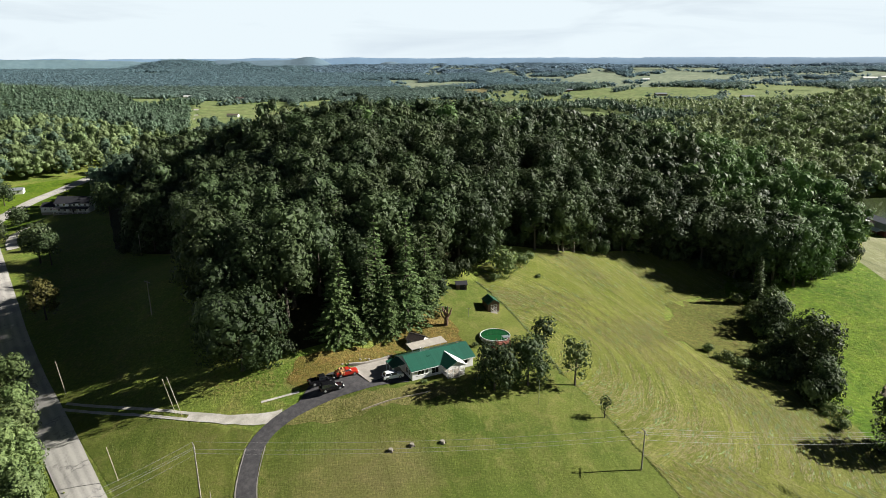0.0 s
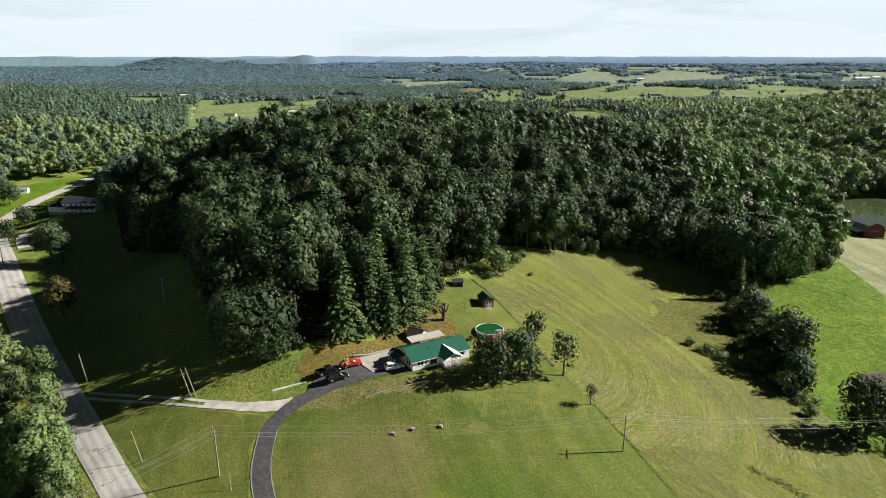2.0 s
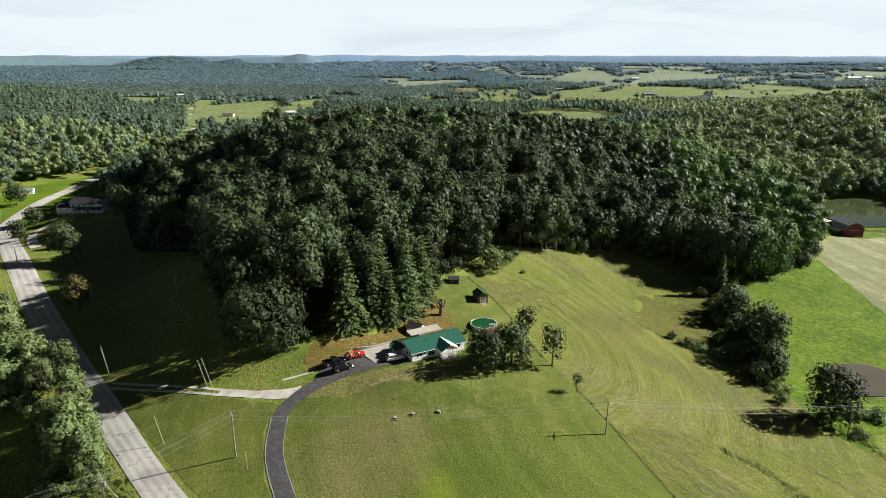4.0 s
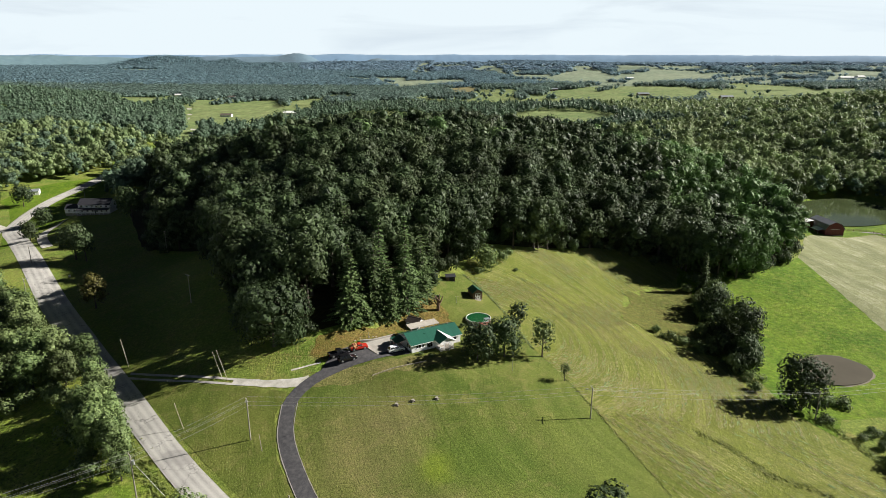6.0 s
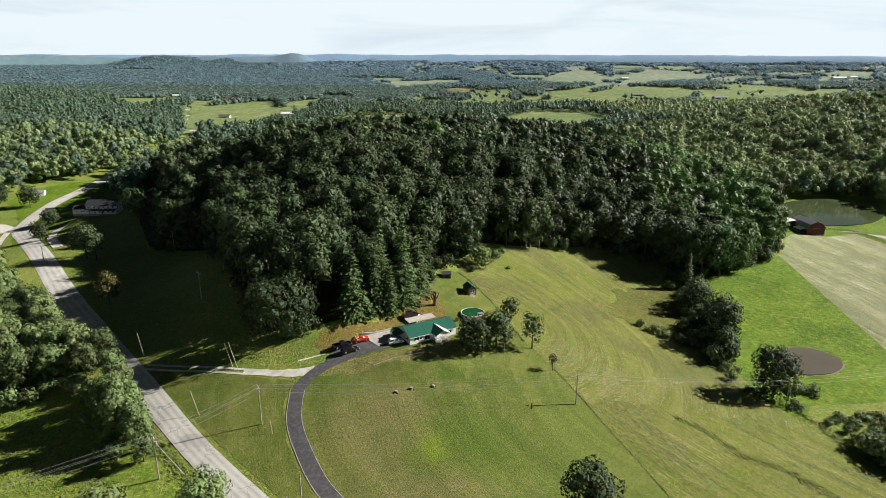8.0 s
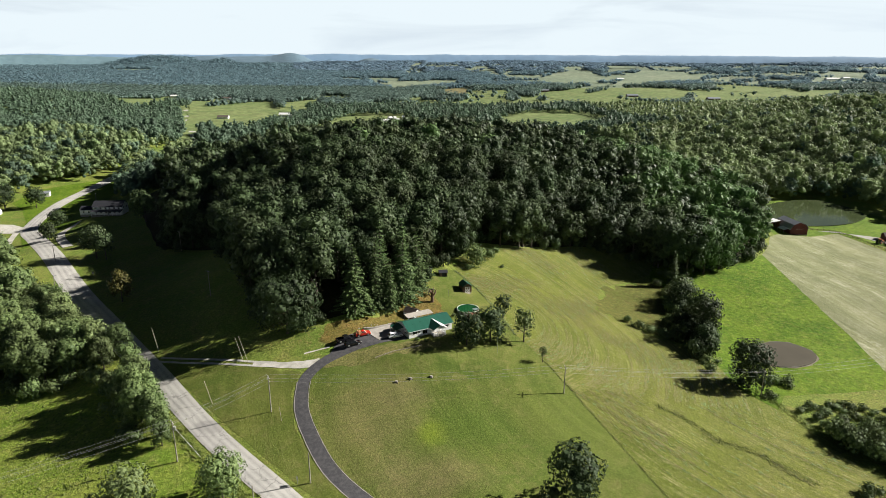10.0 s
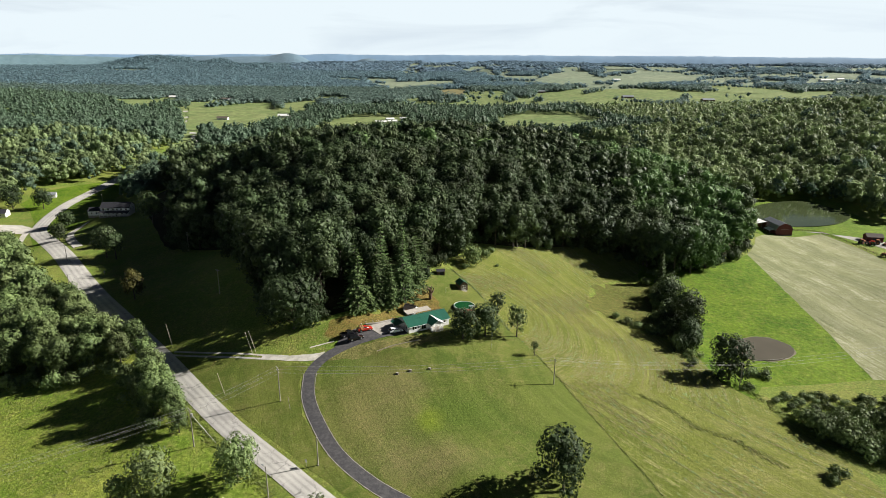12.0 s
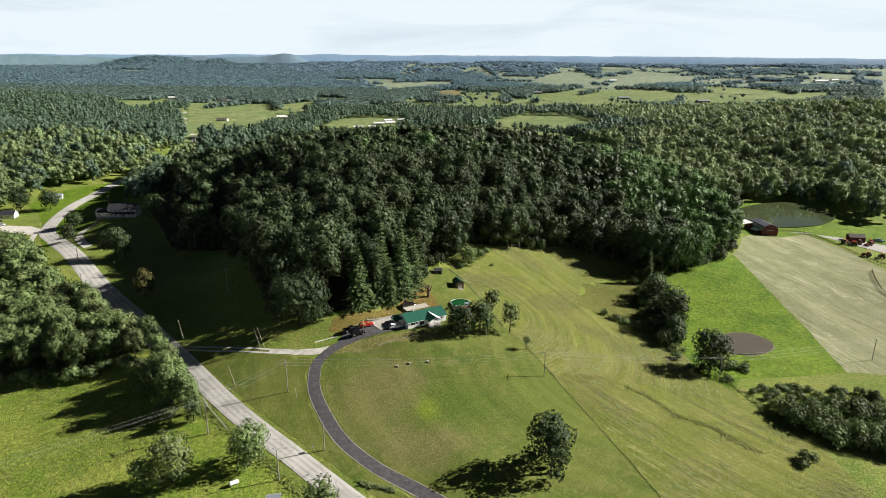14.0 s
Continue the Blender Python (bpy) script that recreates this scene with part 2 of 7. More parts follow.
FARTHEST_LEAVES = foliage("haze-greyed far leaves", (0.095, 0.148, 0.127), (0.157, 0.220, 0.179), (0.131, 0.185, 0.160), shine=0.38)
HAZE_BLUE_LEAVES = foliage("haze-blued leaves", (0.114, 0.189, 0.218), (0.172, 0.258, 0.277), (0.146, 0.224, 0.253), shine=0.38)
# these two are lightened for sunlit haze over the side hills
HAZE_PALE_LEAVES = foliage("haze-paled broad leaves", (0.138, 0.196, 0.084), (0.221, 0.290, 0.130), (0.192, 0.238, 0.110), shine=0.38)
LIT_LAKE_LEAVES = foliage("sunlit hazy lakeside leaves", (0.168, 0.226, 0.100), (0.272, 0.345, 0.155), (0.236, 0.284, 0.132), shine=0.38)
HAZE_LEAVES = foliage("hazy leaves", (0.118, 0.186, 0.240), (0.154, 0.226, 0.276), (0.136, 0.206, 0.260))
BARK = surface("bark", (0.035, 0.028, 0.022), (0.10, 0.080, 0.062), 6, bump=0.8, depth=0.03)


def road_material():
    """Bleached asphalt: worn wheel tracks, a darker middle, cracks and patches."""
    m, n, l, p = node_material("weathered asphalt")
    vec = place(n, l)
    g = noise_tex(n, l, vec, 3.0, 6, 0.7)
    col = mixed(n, l, spread_range(n, l, g, 0.3, 0.7), (0.33, 0.318, 0.292), (0.465, 0.448, 0.41))
    at = n.new("ShaderNodeAttribute")
    at.attribute_name = "across"
    wave = n.new("ShaderNodeMath")
    wave.operation = "SINE"
    l.new(times(n, l, at.outputs["Fac"], 25.1), wave.inputs[0])
    long = n.new("ShaderNodeMath")
    long.operation = "ADD"
    l.new(wave.outputs["Value"], long.inputs[0])
    l.new(spread_range(n, l, noise_tex(n, l, vec, 0.12, 4, 0.6), 0.3, 0.7, -0.9, 0.9), long.inputs[1])
    col = mixed(n, l, spread_range(n, l, long.outputs["Value"], 0.1, 1.3, 0.0, 0.55), col, (0.54, 0.525, 0.48))
    col = mixed(n, l, spread_range(n, l, long.outputs["Value"], -0.4, -1.5, 0.0, 0.5), col, (0.20, 0.195, 0.185))
    crack = n.new("ShaderNodeTexVoronoi")
    crack.feature = "DISTANCE_TO_EDGE"
    crack.inputs["Scale"].default_value = 0.22
    l.new(warped(n, l, 0.6, 2.2), crack.inputs["Vector"])
    thin = spread_range(n, l, crack.outputs["Distance"], 0.0, 0.035, 0.75, 0.0)
    col = mixed(n, l, times(n, l, thin, spread_range(n, l, noise_tex(n, l, vec, 0.2, 3), 0.42, 0.6)), col, (0.10, 0.098, 0.095))
    col = mixed(n, l, spread_range(n, l, noise_tex(n, l, vec, 0.07, 2, 0.4), 0.60, 0.63, 0.0, 0.45), col, (0.22, 0.21, 0.20))
    l.new(col, p.inputs["Base Color"])
    p.inputs["Roughness"].default_value = 0.88
    bumped(n, l, p, g, 0.3, 0.01)
    return m


ASPHALT_OLD = road_material()
ASPHALT = surface("dark asphalt", (0.034, 0.033, 0.037), (0.064, 0.062, 0.065), 4.0, (0.12, 0.116, 0.112), 0.9, 0.5, 0.88, bump=0.3)
GRAVEL = surface("pale gravel", (0.44, 0.42, 0.37), (0.66, 0.63, 0.57), 5.0, (0.2, 0.19, 0.13), 0.4, 0.5, 0.95, bump=0.8, depth=0.03)
YARD_GRAVEL = surface("grey yard gravel", (0.26, 0.25, 0.225), (0.38, 0.37, 0.335), 3.0, (0.2, 0.19, 0.14), 0.15, 0.6, 0.95, bump=0.6, depth=0.03)
CONCRETE = surface("concrete", (0.26, 0.24, 0.21), (0.36, 0.34, 0.30), 4.0, (0.2, 0.18, 0.15), 0.5, 0.5, 0.9)

# ---- the lie of the land ----
BASE, SPREAD = -9.6, 62.0
BUMPS = [(-60, 24, 4.0), (0, 72, 3.0), (72, 60, 0.4), (132, 72, -0.8), (-72, 96, 2.4), (-144, 72, -0.2), (0, 126, 9.6), (48, 132, 6.5), (108, 144, 0.4), (180, 132, 0.5), (-120, 168, 3.8), (-60, 180, 23.3), (0, 186, -0.3), (72, 204, -0.5), (144, 228, 6.0), (-192, 228, 9.4), (-240, 120, 0.7), (276, 180, 10.7)]
BUMPS += [(-160, 360, 14.2), (-105, 365, 14.7), (-50, 375, 16.4), (5, 375, 17.8), (60, 370, 14.1), (115, 355, 14.8), (170, 345, 5.9), (220, 300, 3.7), (0, 290, 6.1), (60, 290, 14.1), (-60, 290, 22.5), (110, 290, 9.3), (-110, 300, 5.8), (-160, 300, 3.7), (0, 450, 20.6), (80, 450, 19.1), (-80, 450, 22.5), (160, 420, 8.9), (-160, 430, 6.6), (230, 390, -0.2), (10, 230, 22.6)]
HILLS = [(-768, 996, 252, 396, 43), (-372, 624, 132, 156, 22), (576, 720, 240, 264, 41), (396, 528, 96, 108, 14), (1080, 960, 300, 360, 29), (-1800, 2280, 600, 600, 12), (624, 1800, 396, 312, 12), (-2300, 4200, 1100, 650, -45), (-1700, 4200, 310, 320, 80), (-1490, 4250, 90, 200, 12), (-1280, 4250, 90, 200, 34), (-500, 1100, 110, 130, -9), (-600, 1190, 90, 90, -5), (-560, 3950, 200, 260, 16), (-2050, 2900, 620, 380, 8), (-900, 3500, 300, 260, 16), (900, 3300, 700, 300, 14), (10, 63, 12, 12, 1.8), (-78, 82, 32, 30, 0.8), (-82, 165, 26, 22, -1.8)]
HILLS += [(-75, 250, 38, 38, 2.4), (-45, 285, 38, 38, 10.1), (-15, 275, 36, 36, -7.2), (20, 275, 36, 36, 8.1), (-70, 215, 28, 28, -0.8), (-40, 235, 30, 30, 9.1), (-90, 285, 34, 34, 3.7), (-20, 335, 40, 40, 5.2), (20, 330, 40, 40, 3.2), (55, 265, 34, 34, 1.8), (-60, 390, 45, 45, -5.7), (-10, 410, 45, 45, -0.7), (-105, 360, 40, 40, -6.8), (60, 390, 45, 45, -1.6), (15, 240, 26, 26, 0.8), (-30, 450, 45, 45, -5.0)]
PADS = [(-5.0, 130.5, 17.0, 11.9), (128.0, 147.5, 17.0, -6.6), (248.0, 345.0, 52.0, -4.0), (-191.5, 325.0, 18.0, 4.6)]  # x, y, radius, level


def ground(x, y):
    """Height of the land, for numbers or arrays."""
    z = BASE + 0.0 * x
    for cx, cy, a in BUMPS:
        z = z + a * np.exp(-((x - cx) ** 2 + (y - cy) ** 2) / SPREAD ** 2)
    for cx, cy, sx, sy, a in HILLS:
        z = z + a * np.exp(-((x - cx) / sx) ** 2 - ((y - cy) / sy) ** 2)
    far = np.clip((np.hypot(x, y) - 1500) / 3200, 0, 1)  # far rise towards the horizon
    z = z + 66 * far * far * (3 - 2 * far) * (0.78 + 0.16 * np.sin(x * 0.0021 + 1.0) * np.sin(y * 0.0017) + 0.06 * np.sin(x * 0.0067 + y * 0.003) * np.sin(y * 0.0071))
    for cx, cy, r, level in PADS:
        w = np.exp(-((((x - cx) ** 2 + (y - cy) ** 2) / r ** 2) ** 2))
        z = z * (1 - w) + level * w
    return z + 0.05 * np.sin(x * 0.31 + 1.3 * np.sin(y * 0.17)) * np.sin(y * 0.27)


def gz(x, y):
    return float(ground(np.float64(x), np.float64(y)))

# ---- building helpers ----
def mesh_object(name, verts, faces, material, parent=None, label="", smooth=False):
    me = bpy.data.meshes.new(name)
    if isinstance(verts, np.ndarray):
        verts = verts.tolist()
    if isinstance(faces, np.ndarray):
        faces = faces.tolist()
    me.from_pydata(verts, [], faces)
    for mt in (material if isinstance(material, (list, tuple)) else (material,)):
        me.materials.append(mt)
    if smooth:
        me.polygons.foreach_set("use_smooth", [True] * len(me.polygons))
    ob = new(name, me)
    if parent:
        ob.parent = parent
    if label:
        tagged(ob, label)
    return ob


def part(name, bm, material, parent, label=""):
    """One mesh object under a thing, made of a bmesh."""
    me = bpy.data.meshes.new(name)
    bm.to_mesh(me)
    bm.free()
    me.materials.append(material)
    ob = new(name, me)
    if parent:
        ob.parent = parent
    if label:
        tagged(ob, label)
    return ob


def thing(name, m, label, category, group="", kind=""):
    ob = new(name)
    ob.empty_display_size = 0.3
    ob.matrix_basis = m
    return tagged(ob, label, category, group, kind)


def box(bm, x0, y0, z0, x1, y1, z1, bevel=0.0):
    r = bmesh.ops.create_cube(bm, size=1, matrix=Matrix.LocRotScale(((x0 + x1) / 2, (y0 + y1) / 2, (z0 + z1) / 2), None, (x1 - x0, y1 - y0, z1 - z0)))
    if bevel:
        edges = list({e for v in r["verts"] for e in v.link_edges})
        bmesh.ops.bevel(bm, geom=edges, offset=bevel, segments=2, affect="EDGES")
    return bm


def boxed(*a, **k):
    return box(bmesh.new(), *a, **k)


def rod(bm, a, b, r0, r1=None, n=8):
    a, b = Vector(a), Vector(b)
    q = (b - a).to_track_quat("Z", "Y")
    bmesh.ops.create_cone(bm, cap_ends=True, segments=n, radius1=r0, radius2=r0 if r1 is None else r1, depth=(b - a).length, matrix=Matrix.LocRotScale((a + b) / 2, q, None))
    return bm


def prism(bm, outline, axis_from, axis_to, axis="x"):
    """An outline (pairs) drawn out along an axis."""
    put = {"x": lambda p, t: (t, p[0], p[1]), "y": lambda p, t: (p[0], t, p[1]), "z": lambda p, t: (p[0], p[1], t)}[axis]
    lo, hi = [bm.verts.new(put(p, axis_from)) for p in outline], [bm.verts.new(put(p, axis_to)) for p in outline]
    k = len(outline)
    bm.faces.new(lo)
    bm.faces.new(hi[::-1])
    for i in range(k):
        bm.faces.new((lo[i], hi[i], hi[(i + 1) % k], lo[(i + 1) % k]))
    bmesh.ops.recalc_face_normals(bm, faces=bm.faces)
    return bm


def inside(poly, x, y):
    poly = np.asarray(poly, float)
    hit = np.zeros(np.shape(x), bool)
    for (x0, y0), (x1, y1) in zip(poly, np.roll(poly, -1, 0)):
        if y0 != y1:
            hit ^= ((y0 > y) != (y1 > y)) & (x < (x1 - x0) * (y - y0) / (y1 - y0) + x0)
    return hit


def wobbly(poly, step, amount, seed):
    """The outline with points every step metres, pushed a little to and fro."""
    out = []
    for i, (a, b) in enumerate(zip(poly, poly[1:] + poly[:1])):
        a, b = Vector(a), Vector(b)
        k = max(1, int((b - a).length / step))
        side = Vector((-(b - a).y, (b - a).x)).normalized()
        for j in range(k):
            p = a.lerp(b, j / k)
            out.append(tuple(p + side * amount * noise.noise((p.x * 0.35 + seed, p.y * 0.35, seed * 3.7))))
    return out


def sheet(name, poly, spacing, lift, material, label, category):
    """A patch of ground cover that lies on the land."""
    from mathutils.geometry import delaunay_2d_cdt
    pts = [Vector(p) for p in poly]
    xs, ys = [p.x for p in pts], [p.y for p in pts]
    gx, gy = np.meshgrid(np.arange(min(xs), max(xs), spacing), np.arange(min(ys), max(ys), spacing))
    gx, gy = gx.ravel(), gy.ravel()
    keep = inside(poly, gx, gy)
    pts += [Vector(p) for p in zip(gx[keep].tolist(), gy[keep].tolist())]
    v, _, f, *_ = delaunay_2d_cdt(pts, [(i, (i + 1) % len(poly)) for i in range(len(poly))], [], 1, 1e-4)
    co = np.array([tuple(p) for p in v])
    z = ground(co[:, 0], co[:, 1]) + lift
    ob = mesh_object(name, np.c_[co, z], f, material, smooth=True)
    return tagged(ob, label, category, kind="structure")


def smooth_line(pts, step=2.0):
    """A soft curve through the points, with a point every step metres."""
    p = np.array([pts[0]] + list(pts) + [pts[-1]], float)
    out = []
    for i in range(1, len(p) - 2):
        k = max(2, int(np.linalg.norm(p[i + 1] - p[i]) / step))
        for t in np.arange(k) / k:
            a, b, c, d = p[i - 1], p[i], p[i + 1], p[i + 2]
            out.append(0.5 * (2 * b + (c - a) * t + (2 * a - 5 * b + 4 * c - d) * t * t + (3 * b - a - 3 * c + d) * t ** 3))
    out.append(p[-2])
    return np.array(out)


def ribbon(name, line, width, lift, material, label, category, across=5, ragged=0.0, crown=0.0):
    """A road along a line: slightly crowned, with ragged edges."""
    line = smooth_line(line)
    d = np.gradient(line, axis=0)
    d /= np.linalg.norm(d, axis=1)[:, None]
    nrm = np.c_[-d[:, 1], d[:, 0]]
    verts, faces = [], []
    w = width if callable(width) else (lambda s: width)
    for i, (p, q) in enumerate(zip(line, nrm)):
        for j in range(across):
            u = j / (across - 1) - 0.5
            edge = 1 + (ragged * noise.noise((p[0] * 0.5, p[1] * 0.5, j * 7.0)) if j in (0, across - 1) else 0)
            x, y = p + q * u * w(i / len(line)) * edge
            verts.append((x, y, gz(x, y) + lift + crown * (1 - 4 * u * u)))
    for i in range(len(line) - 1):
        for j in range(across - 1):
            a = i * across + j
            faces.append((a, a + across, a + across + 1, a + 1))
    ob = mesh_object(name, verts, faces, material, smooth=True)
    ob.data.attributes.new("across", "FLOAT", "POINT").data.foreach_set("value", np.tile(np.linspace(-0.5, 0.5, across), len(line)).astype(np.float32))
    return tagged(ob, label, category, kind="structure")


# ---- trees ----
ICO_T = (1 + 5 ** 0.5) / 2
ICO_V = np.array([(-1, ICO_T, 0), (1, ICO_T, 0), (-1, -ICO_T, 0), (1, -ICO_T, 0), (0, -1, ICO_T), (0, 1, ICO_T), (0, -1, -ICO_T), (0, 1, -ICO_T), (ICO_T, 0, -1), (ICO_T, 0, 1), (-ICO_T, 0, -1), (-ICO_T, 0, 1)]) / (1 + ICO_T ** 2) ** 0.5
ICO_F = np.array([(0, 11, 5), (0, 5, 1), (0, 1, 7), (0, 7, 10), (0, 10, 11), (1, 5, 9), (5, 11, 4), (11, 10, 2), (10, 7, 6), (7, 1, 8), (3, 9, 4), (3, 4, 2), (3, 2, 6), (3, 6, 8), (3, 8, 9), (4, 9, 5), (2, 4, 11), (6, 2, 10), (8, 6, 7), (9, 8, 1)])


def unit(a):
    return a / np.maximum(np.linalg.norm(a, axis=-1, keepdims=True), 1e-9)


def leaf_quads(rng, centres, normals, size, tilt=0.7, droop=0.25):
    """Bent four-cornered leaf clumps, one at each centre."""
    k = len(centres)
    nrm = unit(normals + tilt * rng.normal(size=(k, 3)))
    u = unit(np.cross(nrm, rng.normal(size=(k, 3))))
    v = np.cross(nrm, u)
    s = size * rng.uniform(0.6, 1.25, (k, 1))
    a, b = s * rng.uniform(0.7, 1.1, (k, 1)) * u, s * rng.uniform(0.7, 1.1, (k, 1)) * v
    bend = droop * s * nrm
    q = np.stack([centres - a - bend, centres - 0.35 * a + b, centres + a - bend, centres + 0.25 * a - b], 1)
    return q.reshape(-1, 3), np.arange(4 * k).reshape(-1, 4)


def leaf_tris(rng, centres, normals, size, tilt=0.5):
    """Three-cornered leaf sprays, one at each centre."""
    k = len(centres)
    nrm = unit(normals + tilt * rng.normal(size=(k, 3)))
    u = unit(np.cross(nrm, rng.normal(size=(k, 3))))
    v = np.cross(nrm, u)
    s = size * rng.uniform(0.55, 1.35, (k, 1))
    q = np.stack([centres - s * u - 0.25 * s * nrm, centres + s * (0.6 * u + 0.8 * v), centres + s * (0.5 * u - 0.85 * v) - 0.2 * s * nrm], 1)
    return q.reshape(-1, 3), np.arange(3 * k).reshape(-1, 3)


OCTA_V = np.array([(1, 0, 0), (-1, 0, 0), (0, 1, 0), (0, -1, 0), (0, 0, 1), (0, 0, -1)], float)
OCTA_F = np.array([(0, 2, 4), (2, 1, 4), (1, 3, 4), (3, 0, 4), (2, 0, 5), (1, 2, 5), (3, 1, 5), (0, 3, 5)])


def tufted(rng, lobes, tuft, leaves=10, size=0.3, floor=-99.0, core=0.66, near=True, flat=0.0):
    """Vertices, quads and triangles of a crown: tufts of leaf sprays crowd over lobes (x, y, z, r), with dark gaps between them."""
    lobes = np.asarray(lobes, float)
    share = lobes[:, 3] ** 2
    pick = rng.choice(len(lobes), max(1500, 240 * len(lobes)), p=share / share.sum())
    n = unit(rng.normal(size=(len(pick), 3)) + (0, 0, 0.15))
    c = lobes[pick, :3] + n * lobes[pick, 3:] * rng.uniform(0.84, 1.14, (len(pick), 1))
    d = np.linalg.norm(c[:, None] - lobes[None, :, :3], axis=2) / lobes[None, :, 3]
    free = (d > 0.82).all(1) & (c[:, 2] > floor)
    c, n = c[free], n[free]
    kept, chosen = [], np.full((len(c), 3), 1e6)
    for i in range(len(c)):
        if np.min(np.sum((chosen[:len(kept) + 1] - c[i]) ** 2, axis=1)) > (1.3 * tuft) ** 2:
            chosen[len(kept)] = c[i]
            kept.append(i)
    c, n = c[kept], n[kept]
    k = len(c)
    r = tuft * rng.uniform(0.5, 0.95, (k, 1, 1))
    way = unit(rng.normal(size=(k, leaves, 3)) + 0.9 * n[:, None] + (0, 0, 0.15))
    whole = unit(c - np.average(lobes[:, :3], axis=0, weights=share) + (0, 0, 0.1 * tuft))  # outward from the whole crown
    a, b, w = (0.5, 0.45, 0.7) if near else (0.28, 0.75, 0.5)
    face = a * way + b * n[:, None] + w * whole[:, None] + np.array((0.0, 0.0, flat))
    lv, lf = leaf_tris(rng, (c[:, None] + way * r * rng.uniform(0.6, 1.1, (k, leaves, 1))).reshape(-1, 3), face.reshape(-1, 3), size, 0.3 if near else 0.2)
    cv, cf = (ICO_V, ICO_F) if near or len(lobes) > 3 else (OCTA_V, OCTA_F)
    heart = lobes[:, None, :3] + cv[None] * (lobes[:, 3, None, None] * core * rng.uniform(0.8, 1.1, (len(lobes), len(cv), 1)))
    return np.concatenate([lv, heart.reshape(-1, 3)]), np.zeros((0, 4), int), np.concatenate([lf, (np.arange(len(lobes))[:, None, None] * len(cv) + cf[None]).reshape(-1, 3) + len(lv)])


def broad_lobes(rng, h, r, low=0.28, k=12):
    """Lobes of a broad-leaved crown of height h and radius r."""
    out = [(0, 0, h * 0.62, r * 0.62), (rng.normal() * r * 0.1, rng.normal() * r * 0.1, h * 0.83, r * 0.46)]
    for i in range(k):
        a = i * 2.4 + rng.uniform(-0.5, 0.5)
        t = (i + 0.5) / k
        z = h * (low + 0.09 + (0.87 - low) * t ** 0.9 * rng.uniform(0.85, 1.05))
        reach = r * (0.72 * math.sqrt(max(0.08, 1 - ((z / h - 0.5) / 0.55) ** 2))) * rng.uniform(0.75, 1.15)
        out.append((reach * math.cos(a), reach * math.sin(a), min(z, h * 0.88), r * rng.uniform(0.28, 0.46)))
    return out


def tube(points, radii, n=6):
    """Vertices and quads of a bent tapering tube."""
    v, f = [], []
    for i, (p, r) in enumerate(zip(points, radii)):
        d = Vector(points[min(i + 1, len(points) - 1)]) - Vector(points[max(i - 1, 0)])
        q = d.to_track_quat("Z", "Y")
        v += [tuple(Vector(p) + q @ Vector((r * math.cos(a), r * math.sin(a), 0))) for a in (2 * math.pi * j / n for j in range(n))]
        if i:
            f += [((i - 1) * n + j, (i - 1) * n + (j + 1) % n, i * n + (j + 1) % n, i * n + j) for j in range(n)]
    return v, f


def joined(pieces):
    v, f = [], []
    for a, b in pieces:
        f += [tuple(i + len(v) for i in q) for q in b]
        v += list(a)
    return v, f


def trunk_of(rng, h, r, limbs=6, top=0.75, splay=0.5):
    """A tapered trunk with a flared foot and limbs."""
    lean = rng.normal(size=2) * 0.02 * h
    pts = [(lean[0] * t * t, lean[1] * t * t, h * top * t - 0.4 * (t == 0)) for t in (0, 0.06, 0.3, 0.6, 1)]
    pieces = [tube(pts, [r * 1.5, r, r * 0.8, r * 0.55, r * 0.15], 7)]
    for i in range(limbs):
        t = rng.uniform(0.35, 0.85)
        a = i * 2.4 + rng.uniform(-0.4, 0.4)
        base = Vector((lean[0] * t * t, lean[1] * t * t, h * top * t))
        reach = h * splay * rng.uniform(0.35, 0.6)
        tip = base + Vector((math.cos(a) * reach, math.sin(a) * reach, reach * rng.uniform(0.45, 0.9)))
        mid = base.lerp(tip, 0.5) - Vector((0, 0, reach * 0.08))
        pieces.append(tube([base, mid, tip], [r * 0.4, r * 0.25, r * 0.06], 5))
    return joined(pieces)


def mesh_of(name, verts, faces, material):
    me = bpy.data.meshes.new(name)
    me.from_pydata([tuple(p) for p in verts], [], [tuple(q) for q in faces])
    me.materials.append(material)
    return me


def crown_mesh(name, made, material):
    v, qf, tf = made
    return mesh_of(name, v.tolist(), qf.tolist() + tf.tolist(), material)


def broad_tree(seed, h=19.0, r=5.2, tuft=0.8, leaves=12, size=0.28, low=0.28, k=12, material=None, limbs=6, core=0.74):
    rng = np.random.default_rng(seed)
    return (mesh_of("trunk", *trunk_of(rng, h, 0.022 * h, limbs), BARK), crown_mesh("crown", tufted(rng, broad_lobes(rng, h, r, low, k), tuft, leaves, size, core=core), material or LEAVES))


